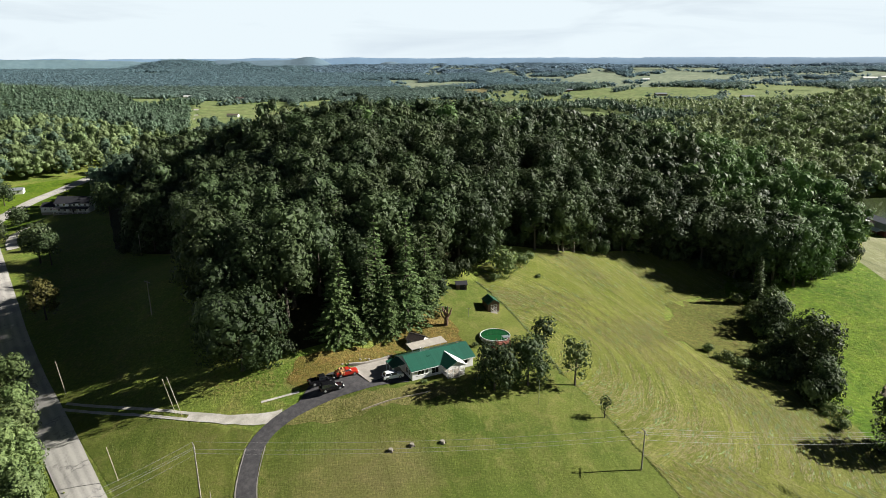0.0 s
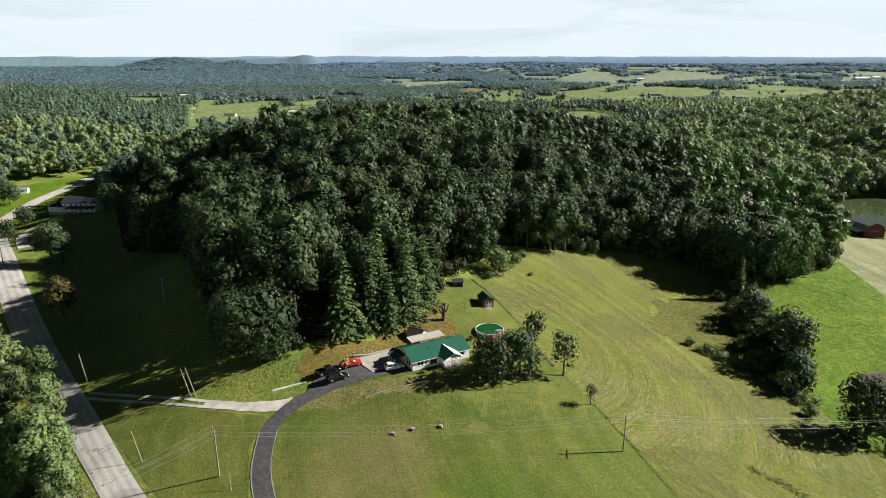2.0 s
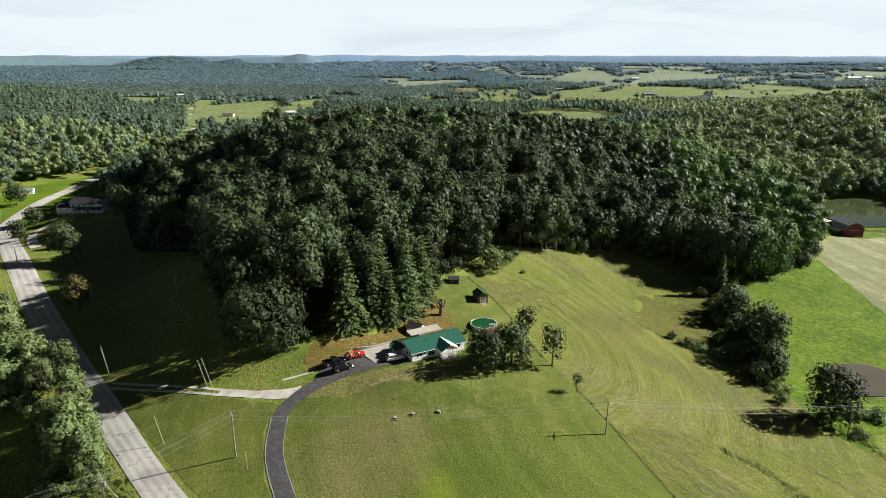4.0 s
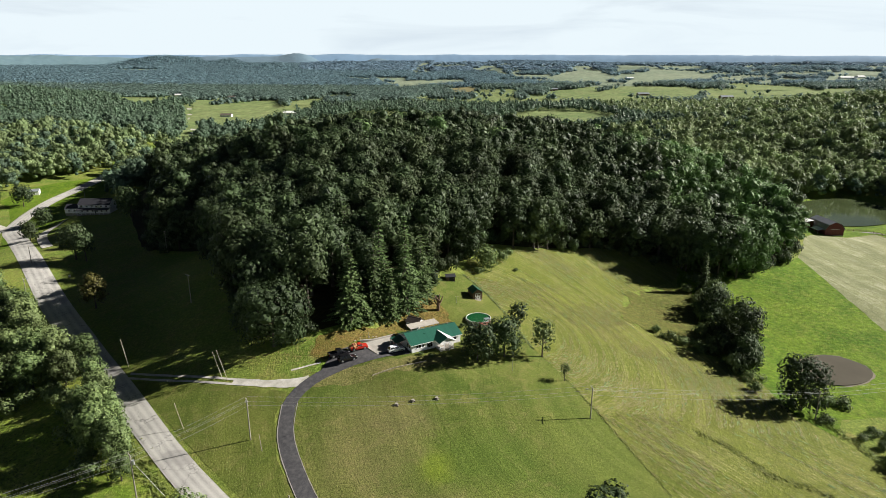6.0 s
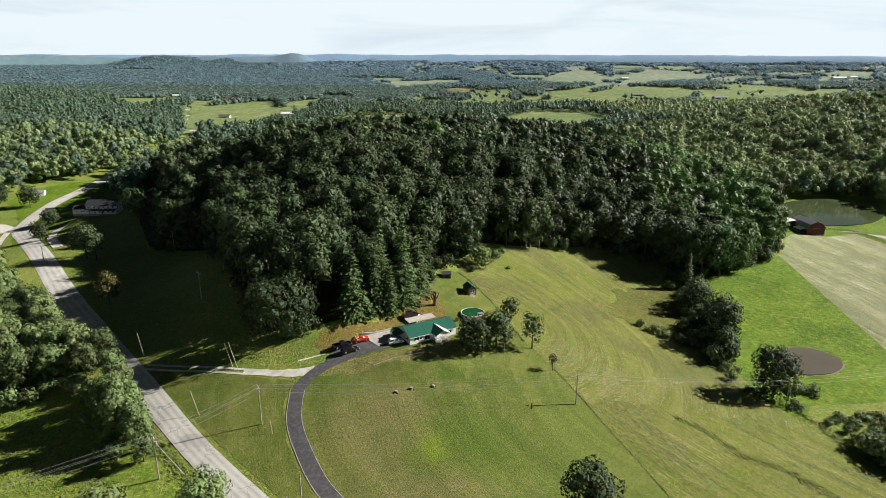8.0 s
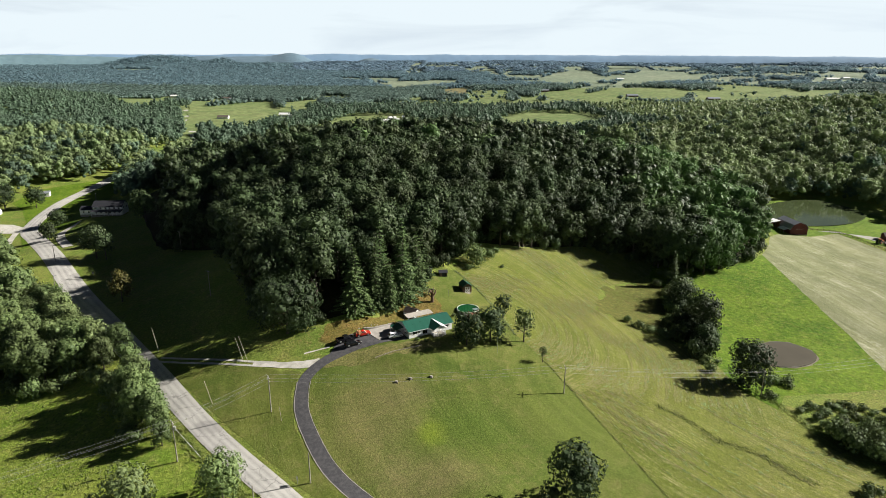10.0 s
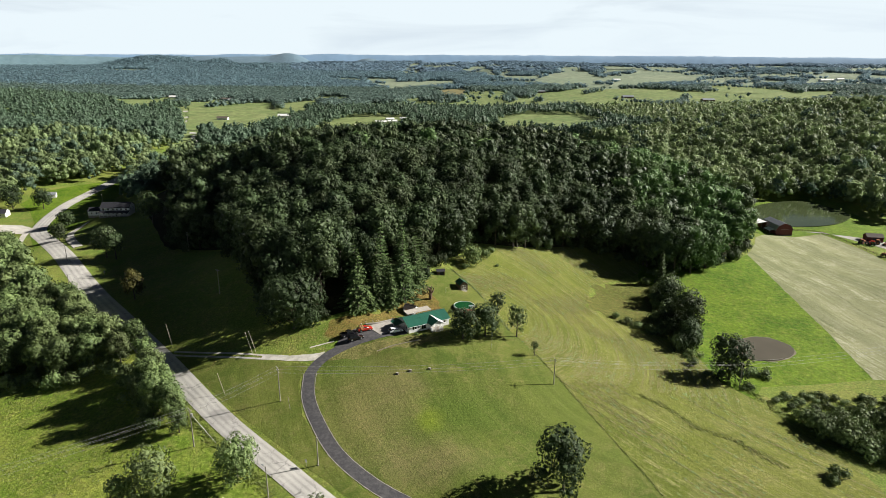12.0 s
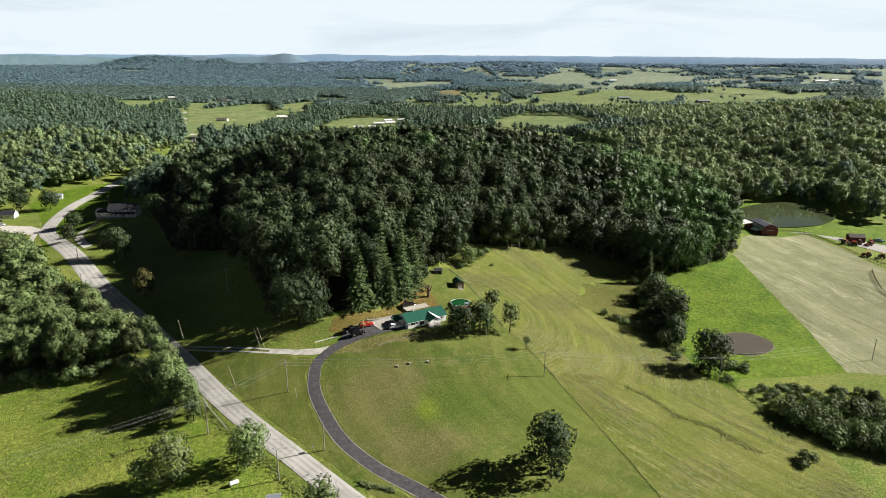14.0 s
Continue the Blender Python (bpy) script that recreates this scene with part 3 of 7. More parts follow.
def pine_tree(seed, h=20.0, r=4.0, tiers=15, count=9, low=0.15, material=None):
    """A pine: whorls of drooping boughs with tufts of needles along them."""
    rng = np.random.default_rng(seed)
    c, n, bough = [], [], []
    for i in range(tiers):
        t = i / (tiers - 1)
        z, reach = h * (low + (0.97 - low) * t), r * (1 - t) ** 0.9 * rng.uniform(0.72, 1.2) + 0.25
        m = max(4, int(count * (1 - 0.5 * t)))
        for j in range(m):
            a = 2 * math.pi * (j + rng.uniform(-0.3, 0.3)) / m + i
            ln = reach * rng.uniform(0.7, 1.15)
            tip = np.array((math.cos(a) * ln, math.sin(a) * ln, z - 0.14 * ln + rng.uniform(-0.2, 0.3)))
            root = np.array((0, 0, z))
            if j % 3 == 0 and t < 0.9:
                bough.append(tube([root, (root + tip) / 2 + (0, 0, 0.1), tip], [0.07, 0.05, 0.02], 4))
            for s in np.linspace(0.2, 1.0, max(3, int(ln * 2.6))):
                for w in (-1, 1):
                    side = np.array((-math.sin(a), math.cos(a), 0)) * w * 0.38 * (1.15 - s) * ln * 0.5
                    c.append(root + (tip - root) * s + side + rng.normal(size=3) * (0.12, 0.12, 0.06))
                    n.append((math.cos(a) * 0.35, math.sin(a) * 0.35, 1.0))
    rng2 = np.random.default_rng(seed + 1)
    qv, qf = leaf_quads(rng2, np.array(c), np.array(n), 0.44, 0.30, 0.3)
    trunk = joined([tube([(0, 0, -0.4), (0, 0, h * 0.5), (0, 0, h)], [0.016 * h, 0.011 * h, 0.02], 7)] + bough)
    return mesh_of("trunk", *trunk, BARK), mesh_of("crown", qv.tolist(), qf.tolist(), material or NEEDLES)


def plant(name, meshes, x, y, scale, label, category="tree", group="", turn=None, stretch=1.0, sink=0.0):
    """A tree on the land: a trunk and a crown under one base."""
    m = Matrix.LocRotScale((x, y, gz(x, y) - sink), Euler((0, 0, turn if turn is not None else (x * 12.9898 + y * 78.233) % 6.283)), (scale, scale, scale * stretch))
    ob = thing(name, m, label, category, group)
    for key, me in zip(("trunk", "crown"), meshes):
        o = new(key, me)
        o.parent = ob
    return ob


def wood(name, protos, places, material, label, flat=True):
    """Many trees that nobody could count, as one mesh. protos: (vertices, quads, triangles); places: x, y, z, scale, turn, height factor, tint, proto."""
    vs, qs, ts, tints, base = [], [], [], [], 0
    for x, y, z, s, a, e, tint, k in places:
        v, qf, tf = protos[int(k)]
        ca, sa = math.cos(a), math.sin(a)
        w = np.empty_like(v)
        w[:, 0], w[:, 1], w[:, 2] = x + s * (ca * v[:, 0] - sa * v[:, 1]), y + s * (sa * v[:, 0] + ca * v[:, 1]), z + s * e * v[:, 2]
        vs.append(w), qs.append(qf + base), ts.append(tf + base), tints.append(np.full(len(v), tint, np.float32))
        base += len(v)
    v, q, t = np.concatenate(vs).astype(np.float32), np.concatenate(qs), np.concatenate(ts)
    me = bpy.data.meshes.new(name)
    me.vertices.add(len(v))
    me.vertices.foreach_set("co", v.ravel())
    me.loops.add(4 * len(q) + 3 * len(t))
    me.loops.foreach_set("vertex_index", np.concatenate([q.ravel(), t.ravel()]).astype(np.int32))
    me.polygons.add(len(q) + len(t))
    me.polygons.foreach_set("loop_start", np.concatenate([4 * np.arange(len(q)), 4 * len(q) + 3 * np.arange(len(t))]).astype(np.int32))
    me.update(calc_edges=True)
    me.attributes.new("tint", "FLOAT", "POINT").data.foreach_set("value", np.concatenate(tints))
    if flat:
        me.shade_flat()
    me.materials.append(material)
    return tagged(new(name, me), label, "woods", kind="stuff")


def small_crown(seed, lobes, tuft, leaves, size, h=19.0, r=5.2, floor=0.34, flat=0.0):
    rng = np.random.default_rng(seed)
    return tufted(rng, broad_lobes(rng, h, r, 0.2, lobes), tuft, leaves, size, floor * h, 0.9, False, flat)


def scatter(rng, x0, x1, y0, y1, gap, jitter=0.42):
    """Trees' feet on a shaken lattice."""
    xs, ys = np.meshgrid(np.arange(x0, x1, gap), np.arange(y0, y1, gap * 0.87))
    xs = xs + (np.arange(xs.shape[0]) % 2)[:, None] * gap / 2
    xs, ys = xs.ravel(), ys.ravel()
    return xs + rng.uniform(-jitter, jitter, xs.shape) * gap, ys + rng.uniform(-jitter, jitter, ys.shape) * gap

# ---- ground, fields and roads ----
def grid_lines(lo, a, b, step, hi, grow=1.13):
    mid = list(np.arange(a, b + step / 2, step))
    d, up = step, [mid[-1]]
    while up[-1] < hi:
        d *= grow
        up.append(up[-1] + d)
    d, down = step, [mid[0]]
    while down[-1] > lo:
        d *= grow
        down.append(down[-1] - d)
    return np.array(down[:0:-1] + mid + up[1:])


def land():
    gx, gy = grid_lines(-4700, -310, 300, 2.4, 4700), grid_lines(-1500, 35, 420, 2.4, 4750)
    x, y = np.meshgrid(gx, gy)
    v = np.c_[x.ravel(), y.ravel(), ground(x, y).ravel()]
    w = len(gx)
    a = (np.arange(len(gy) - 1)[:, None] * w + np.arange(w - 1)[None]).ravel()
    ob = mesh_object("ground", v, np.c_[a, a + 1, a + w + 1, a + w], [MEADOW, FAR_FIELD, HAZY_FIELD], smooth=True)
    # bands past y 640 and 1900 take the field colours with haze mixed in
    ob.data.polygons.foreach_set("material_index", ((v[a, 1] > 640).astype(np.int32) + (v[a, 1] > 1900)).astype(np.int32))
    tagged(ob, "rolling rough green and yellowish meadow land", "ground", kind="structure")


land()

LAWN_EDGE = [(10, 178), (16, 169), (21.5, 156.3), (27.8, 134), (34.2, 121), (39, 109.3), (43.3, 98.3), (54, 72.5), (59.6, 56.2), (66, 38), (74, 15)]
HAY_RIGHT = [(124, 20), (118, 66), (118, 78), (113, 88), (105, 110), (98, 120), (97, 143), (84, 151), (72.5, 163), (64.5, 171), (73, 195), (99, 212), (106, 222), (103, 231), (86, 233), (68, 227), (54, 218.5), (40, 212), (28, 203.5), (17, 196), (12, 190)]
sheet("lawn", wobbly([(-30, 120), (-36, 112), (-37.5, 104), (-34, 90), (-26, 75), (-15, 63.6), (0, 52.5), (12, 44), (30, 15)] + LAWN_EDGE[::-1] + [(3, 178), (-6, 150), (-14, 140), (-20, 133)], 4, 0.25, 1.0), 2.5, 0.04, LAWN, "mown green lawn with faint curved mower stripes", "lawn")
sheet("lawn_verge", wobbly([(-38.5, 112), (-40, 103), (-36.5, 90), (-28, 74.5), (-17.5, 62.5), (-4, 51.5), (8, 42), (20, 20), (26, 6), (-13, 52.5), (-30.5, 68.5), (-52, 89.5), (-77.5, 116.5), (-84, 123.5), (-70, 119.6), (-53.5, 115.8)], 4, 0.25, 2.0), 2.5, 0.04, LAWN, "mown grass between the road and the drive", "lawn")
sheet("hayfield", wobbly(LAWN_EDGE + HAY_RIGHT, 4, 0.5, 3.0), 2.5, 0.06, HAY, "freshly cut hayfield with straw-coloured windrows", "field")
sheet("pasture", wobbly([(99, 209), (104, 223), (126, 222.5), (148, 229), (170, 246), (166, 206), (162, 163), (156, 126), (112, 119), (105, 110), (98, 120), (97, 143), (99, 165)], 4, 0.5, 4.0), 2.5, 0.08, PASTURE, "lush bright green pasture round a pond", "field")
sheet("mown_field", wobbly([(170, 246), (184, 266), (192, 280), (200, 287), (221, 288), (243, 298), (249, 270), (243, 224), (260, 180), (235, 140), (200, 118), (156, 126), (162, 163), (166, 206)], 4, 0.4, 5.0), 3.0, 0.09, MOWN, "pale mown field with straight rows", "field")
sheet("scrub", wobbly([(74, 195), (100, 206), (108, 190), (100, 172), (96, 152), (84, 153), (73, 165), (66, 172)], 1.2, 4.0, 6.0), 2.5, 0.10, SCRUB, "brownish weedy scrub between hayfield and hedge", "scrub")
sheet("bank", wobbly([(-35, 125.5), (-31, 123), (-22, 131.5), (-13, 136), (-8, 140.5), (6, 141), (3, 150), (-2, 160), (-8, 152), (-14, 141), (-24, 137), (-34, 134)], 1.5, 1.8, 7.0), 2.0, 0.07, BANK, "dry yellow-brown grass bank below the trees", "bank")
sheet("dry_verge", wobbly([(-33, 118), (-20, 120), (-9, 123.5), (2, 123), (3, 120), (-8, 117.5), (-20, 114), (-32, 113)], 1.5, 2.0, 8.0), 2.0, 0.07, DRY_GRASS, "dry patch of yellowed grass below the drive", "verge")
# this dark sheet carries the wood's shade in its colour
sheet("forest_floor", wobbly([(-60, 147), (-49, 134), (-39, 134), (-22, 142), (-14, 145), (-8, 156), (-1, 173), (10, 196), (18, 205), (40, 213), (54, 219.5), (68, 228), (86, 233), (104, 231), (126, 226), (149, 234), (168, 252), (182, 272), (200, 310), (200, 420), (0, 490), (-150, 460), (-180, 345), (-163, 300), (-136, 251), (-98, 223), (-76, 183)], 6, 0.8, 9.0), 5.0, 0.12, SHADED_LITTER, "leaf litter under the woods, shade painted in", "forest floor")

sheet("rough_meadow", wobbly([(14, 16), (0, 26), (-24, 48), (-41, 64), (-61, 84), (-78, 101), (-100, 128), (-130, 130), (-200, 136), (-260, 120), (-220, 60), (-120, 20), (-20, -10)], 5, 0.8, 18.0), 3.0, 0.05, ROUGH, "lush uncut meadow beside the road", "meadow")
sheet("roadside_lawn", wobbly([(-216, 272), (-240, 310), (-262, 352), (-284, 385), (-303, 405), (-307, 440), (-288, 463), (-262, 488), (-246, 470), (-238, 420), (-213, 345), (-221, 315), (-210, 285)], 4, 0.6, 17.0), 3.0, 0.07, PASTURE, "bright mown lawn beside the road bend", "lawn")

ROAD = [(115, -50), (60, -12), (20, 18), (-2.2, 36), (-21.8, 53.7), (-38.0, 69.3), (-57.6, 88.8), (-81.0, 115.3), (-101.6, 138.5), (-125.2, 167.6), (-158, 210.4), (-192, 255), (-224, 298), (-244.5, 326), (-258, 361), (-267, 402), (-268, 437), (-267, 485), (-262, 560), (-262, 665), (-318, 828), (-394, 1028), (-468, 1225)]
DRIVE = [(33, 12), (14, 41), (-1.5, 53.7), (-15, 63.6), (-25, 74.3), (-32, 87), (-36, 97.5), (-37, 107.6), (-34.2, 113.7), (-29, 118.5), (-22, 122.5)]
ribbon("road", ROAD, lambda s: 6.4 + 3.0 * min(1.0, max(0.0, (s - 0.16) / 0.08)), 0.10, ASPHALT_OLD, "weathered grey two-lane country road", "road", 13, 0.015, 0.06)
ribbon("drive", DRIVE, 3.6, 0.09, ASPHALT, "dark patched asphalt drive to the house", "drive", 5, 0.07, 0.03)
for off, wide in ((1.9, 0.3), (-1.9, 0.22)):
    edge_line = smooth_line(DRIVE[:8], 2.0)
    way = np.gradient(edge_line, axis=0)
    way = np.c_[-way[:, 1], way[:, 0]] / np.linalg.norm(way, axis=1)[:, None]
    ribbon("drive_edging", (edge_line + off * way).tolist(), wide * 0.7, 0.098, CONCRETE, "pale gravel crumbled along the drive's edge", "edging", 3, 0.9)
# two wheel tracks that widen into one mouth at the drive
TRACK = smooth_line([(-85.5, 126), (-78, 123.5), (-70, 121.5), (-61, 119.3), (-53.5, 117.4), (-47, 116.2)], 3.0)
side = np.gradient(TRACK, axis=0)
side = np.c_[-side[:, 1], side[:, 0]] / np.linalg.norm(side, axis=1)[:, None]
for off in (-0.85, 0.85):
    ribbon("gravel_track", (TRACK + off * side).tolist(), 0.75, 0.10, GRAVEL, "pale gravel wheel track off the road", "track", 4, 0.4)
ribbon("track_mouth", [(-54, 117.5), (-49, 116.4), (-45, 115.7), (-41, 115.2), (-37, 115.1), (-33.6, 115.6)], lambda s: 2.2 + 2.2 * s * s, 0.075, GRAVEL, "pale gravel mouth of the track", "track", 5, 0.2)
sheet("parking", wobbly([(-31, 119), (-26, 119.8), (-22.5, 120.2), (-14, 123.2), (-7.5, 124.6), (-7.8, 126), (-9, 129), (-16.4, 124.5), (-21.6, 130.4), (-26, 128), (-29.5, 124.5)], 2, 0.2, 10.0), 1.5, 0.14, ASPHALT, "dark asphalt parking place beside the house", "parking place")
sheet("concrete_pad", [(-21.4, 130.2), (-16.3, 124.4), (-11.0, 128.2), (-9.2, 130.0), (-12.0, 134.5), (-13.2, 135.5), (-18, 132.5)], 1.5, 0.19, CONCRETE, "worn tan concrete pad by the carport", "concrete pad")
ribbon("pale_strip", [(-39, 119.9), (-36.5, 120.6), (-31.5, 122.4)], 0.6, 0.11, GRAVEL, "pale concrete edging strip beside the drive", "edging", 3, 0.5)

# ---- the woods ----
WOODED_HILL = [(-60, 144), (-50, 130), (-39.5, 130), (-32, 135), (-22, 138), (-14, 141), (-8, 152), (0, 169), (8, 182), (18, 203), (40, 212), (52, 217), (66, 225), (84, 226), (104, 223), (117, 217.5), (130, 219), (151, 229), (169, 248), (181, 268), (196, 302), (206, 360), (200, 430), (150, 470), (60, 495), (-60, 495), (-150, 470), (-190, 430), (-192, 390), (-162, 345), (-148, 300), (-132, 253), (-122, 237), (-98, 224), (-77, 184)]
OAKS = [broad_tree(11, 19, 5.8, 0.9, 10, 0.33, 0.10, 14), broad_tree(12, 21, 5.4, 0.85, 10, 0.32, 0.22, 15), broad_tree(13, 18, 6.0, 0.95, 10, 0.34, 0.08, 14), broad_tree(14, 20, 5.0, 0.85, 10, 0.31, 0.20, 14), broad_tree(15, 17, 5.2, 0.9, 10, 0.32, 0.06, 12)]
LIT_TREES = [broad_tree(16, 19, 5.6, 0.9, 10, 0.33, 0.10, 14, LIT_LEAVES), broad_tree(17, 20, 5.4, 0.85, 10, 0.32, 0.14, 14, LIT_LEAVES), broad_tree(18, 18, 5.8, 0.9, 10, 0.33, 0.08, 13, LIT_LEAVES)]
PINES = [pine_tree(21, 20, 5.2, 16, 11, 0.05), pine_tree(22, 17, 4.6, 14, 11, 0.04)]
PINES_TALL = pine_tree(23, 24, 5.4, 18, 11, 0.08)
rng = np.random.default_rng(5)
xs, ys = scatter(rng, -225, 225, 120, 455, 8.9)
keep = inside(WOODED_HILL, xs, ys)
xs, ys = xs[keep], ys[keep]
order = np.argsort(np.hypot(xs + 5, ys - 60))
xs, ys = xs[order], ys[order]
BANK_PINES = [(-25.0, 141.5, 7.2, 22.0), (-18.5, 144.5, 4.6, 25.0), (-9.5, 150.5, 6.6, 25.0), (-17.5, 153.0, 5.4, 26.0), (-5.0, 158.0, 5.4, 22.0)]  # x, y, reach, height
for i, (x, y) in enumerate(zip(xs[:285].tolist(), ys[:285].tolist())):
    if min(math.hypot(x - p[0], y - p[1]) for p in BANK_PINES) < 6.5 or (-34 < x < -12 and y < 143) or math.hypot(x + 45.8, y - 130) < 8.5:
        continue
    if -41 < x < 9 and y < 188 and rng.random() < 0.28:
        plant("pine_tree", (PINES + [PINES_TALL])[int(rng.integers(3))], x, y, rng.uniform(0.75, 1.08), "dark green pine at the edge of the woods", "tree", "pines at the wood's edge")
    else:
        edge = 1.02 if x > 20 else 1.08
        # sunlit leaf colour grows likelier towards the sunward side
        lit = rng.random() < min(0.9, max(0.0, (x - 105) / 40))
        plant("broadleaf_tree", LIT_TREES[int(rng.integers(3))] if lit else OAKS[int(rng.integers(5))], x, y, edge * rng.uniform(0.85, 1.18), "tall broadleaf tree in dense woods, leaves painted sunlit" if lit else "tall dark green broadleaf tree in dense woods", "tree", "trees on the wooded hill", stretch=rng.uniform(0.92, 1.08))

for k, (x, y, r, h) in enumerate(BANK_PINES):
    plant("pine_tree", pine_tree(24 + k, h, r, 19, 13, 0.03), x, y, 1.0, "large layered green pine above the grass bank", "tree", "pines at the wood's edge")

# low-branched trees at the corner that shade the top of the hayfield
for k, (x, y) in enumerate(((40, 213), (46, 215.5), (107, 221), (112, 216.5), (116, 221), (118.5, 215.8), (122, 219), (127, 217), (131, 220.5), (137, 223))):
    plant("broadleaf_tree", OAKS[(2, 4, 0)[k % 3]] if x < 125 else LIT_TREES[k % 3], x, y, 1.06 + 0.05 * (k * 7 % 4), "tall dark green broadleaf tree at the edge of the woods", "tree", "trees on the wooded hill", stretch=1.1)

HILL_CROWNS = [small_crown(31 + i, 9, 1.3, 6, 0.50, 19 + i, 5.6) for i in range(5)]
stands = {True: [], False: []}
for x, y in zip(xs[285:].tolist(), ys[285:].tolist()):
    # painted sunlight again, likelier to the right
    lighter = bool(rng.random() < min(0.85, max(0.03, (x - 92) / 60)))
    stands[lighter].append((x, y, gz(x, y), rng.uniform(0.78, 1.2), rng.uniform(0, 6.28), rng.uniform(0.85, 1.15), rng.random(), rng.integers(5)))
wood("hill_woods", HILL_CROWNS, stands[False], LEAVES, "dense dark green broadleaf woods on the hill")
wood("hickory_woods", HILL_CROWNS, stands[True], LIT_LEAVES, "broadleaf trees on the hill's sunny flank, leaves painted sunlit")

# woods beside the road, of lower and lighter trees
WOOD_LEFT = [(-240, 134), (-200, 132), (-154, 129), (-130, 125), (-117, 124), (-108, 129), (-97, 119), (-86, 105), (-77, 92), (-73, 94), (-97, 122), (-120, 147), (-146, 178), (-183, 216), (-222, 264), (-250, 290), (-295, 312), (-360, 260), (-330, 160)]
xs, ys = scatter(rng, -360, -60, 85, 320, 6.8)
keep = inside(WOOD_LEFT, xs, ys) & (xs > -0.78 * (ys + 85) - 12)
xs, ys = xs[keep], ys[keep]
LIGHT_CROWNS = [small_crown(41 + i, 8, 0.95, 10, 0.36, 11.5 + i, 4.8, 0.05) for i in range(4)]
LOW_TREES = [broad_tree(51, 12.5, 4.6, 0.65, 11, 0.25, 0.12, 13, SHRUBS, 5), broad_tree(52, 11, 4.2, 0.65, 11, 0.25, 0.1, 12, SHRUBS, 5), broad_tree(53, 14, 4.8, 0.7, 11, 0.26, 0.15, 14, SHRUBS, 5)]
order = np.argsort(np.hypot(xs + 60, ys - 80))
xs, ys = xs[order], ys[order]
for x, y in zip(xs[:70].tolist(), ys[:70].tolist()):
    plant("roadside_tree", LOW_TREES[int(rng.integers(3))], x, y, rng.uniform(0.75, 1.1), "leafy green roadside tree in a thicket", "tree", "trees beside the road")
places = [(x, y, gz(x, y) - 1, rng.uniform(0.8, 1.15), rng.uniform(0, 6.28), rng.uniform(0.85, 1.1), rng.random(), rng.integers(4)) for x, y in zip(xs[70:].tolist(), ys[70:].tolist())]
wood("roadside_woods", LIGHT_CROWNS, places, SHRUBS, "leafy green woods beside the road")

# far woods, with fields left open
FIELDS = [[(-533, 1443), (-351, 1469), (-274, 1176), (-265, 930), (-345, 870), (-444, 1168)], [(-579, 1230), (-560, 1448), (-593, 1558), (-700, 1400)], [(135, 960), (130, 1060), (208, 1180), (295, 1150), (310, 1000), (240, 890)]]
FIELDS += [[(60, 960), (90, 760), (180, 640), (235, 650), (200, 790), (130, 900)], [(-170, 880), (-40, 920), (-30, 1120), (-130, 1130)]]
FIELDS += [[(300, 1640), (345, 1760), (489, 1890), (716, 1800), (781, 1531), (717, 1385), (561, 1365), (365, 1378)], [(53, 1380), (60, 1400), (210, 1470), (365, 1490), (365, 1425), (282, 1400), (147, 1365)]]
FIELDS += [[(447, 2500), (624, 3025), (755, 3066), (780, 2700), (867, 2760), (1006, 2990), (1208, 2953), (1122, 2560), (888, 2330), (559, 1960), (470, 2150)], [(250, 2750), (330, 2950), (560, 2900), (480, 2750)]]
FIELDS += [[(1030, 2263), (1147, 2146), (1146, 1860), (902, 1700), (849, 1760)], [(820, 1560), (1084, 1840), (1360, 1850), (1218, 1660), (957, 1550)], [(1763, 2888), (1940, 2539), (1800, 2310), (1637, 2600)]]
FIELDS += [[(-212, 2350), (16, 2560), (140, 2544), (118, 2330), (-54, 2112)], [(-420, 2695), (-102, 2680), (-92, 2560), (-222, 2480)], [(-328, 1450), (-266, 1561), (-227, 1381), (-294, 1314)], [(-290, 1709), (-196, 1670), (-185, 1590), (-272, 1610)], [(-300, 1265), (-240, 1275), (-228, 1205), (-272, 1190)]]
FIELDS += [[(55, 3500), (-2, 3875), (100, 4179), (244, 4200), (230, 3800)], [(230, 3200), (210, 3494), (351, 3700), (369, 3287)], [(1069, 3185), (945, 3202), (980, 3800), (1200, 3900)], [(1700, 3300), (1800, 3900), (2200, 4000), (2100, 3400)], [(2000, 2900), (2100, 3150), (2500, 3150), (2300, 2800)], [(-1500, 3000), (-1420, 3150), (-1250, 3120), (-1300, 2980)]]
FALLOW = [(60, 1660), (66, 1990), (127, 2040), (147, 1928), (114, 1772)]
CLEAR = [[(-330, 345), (-250, 290), (-190, 240), (-150, 215), (-165, 300), (-185, 345), (-225, 400), (-250, 474), (-272, 480), (-296, 466), (-314, 456), (-309, 408), (-330, 375)], [(212, 300), (300, 330), (330, 300), (420, 300), (420, 250), (250, 200), (200, 280)], [(205, 310), (225, 385), (290, 392), (302, 345), (280, 315)]]
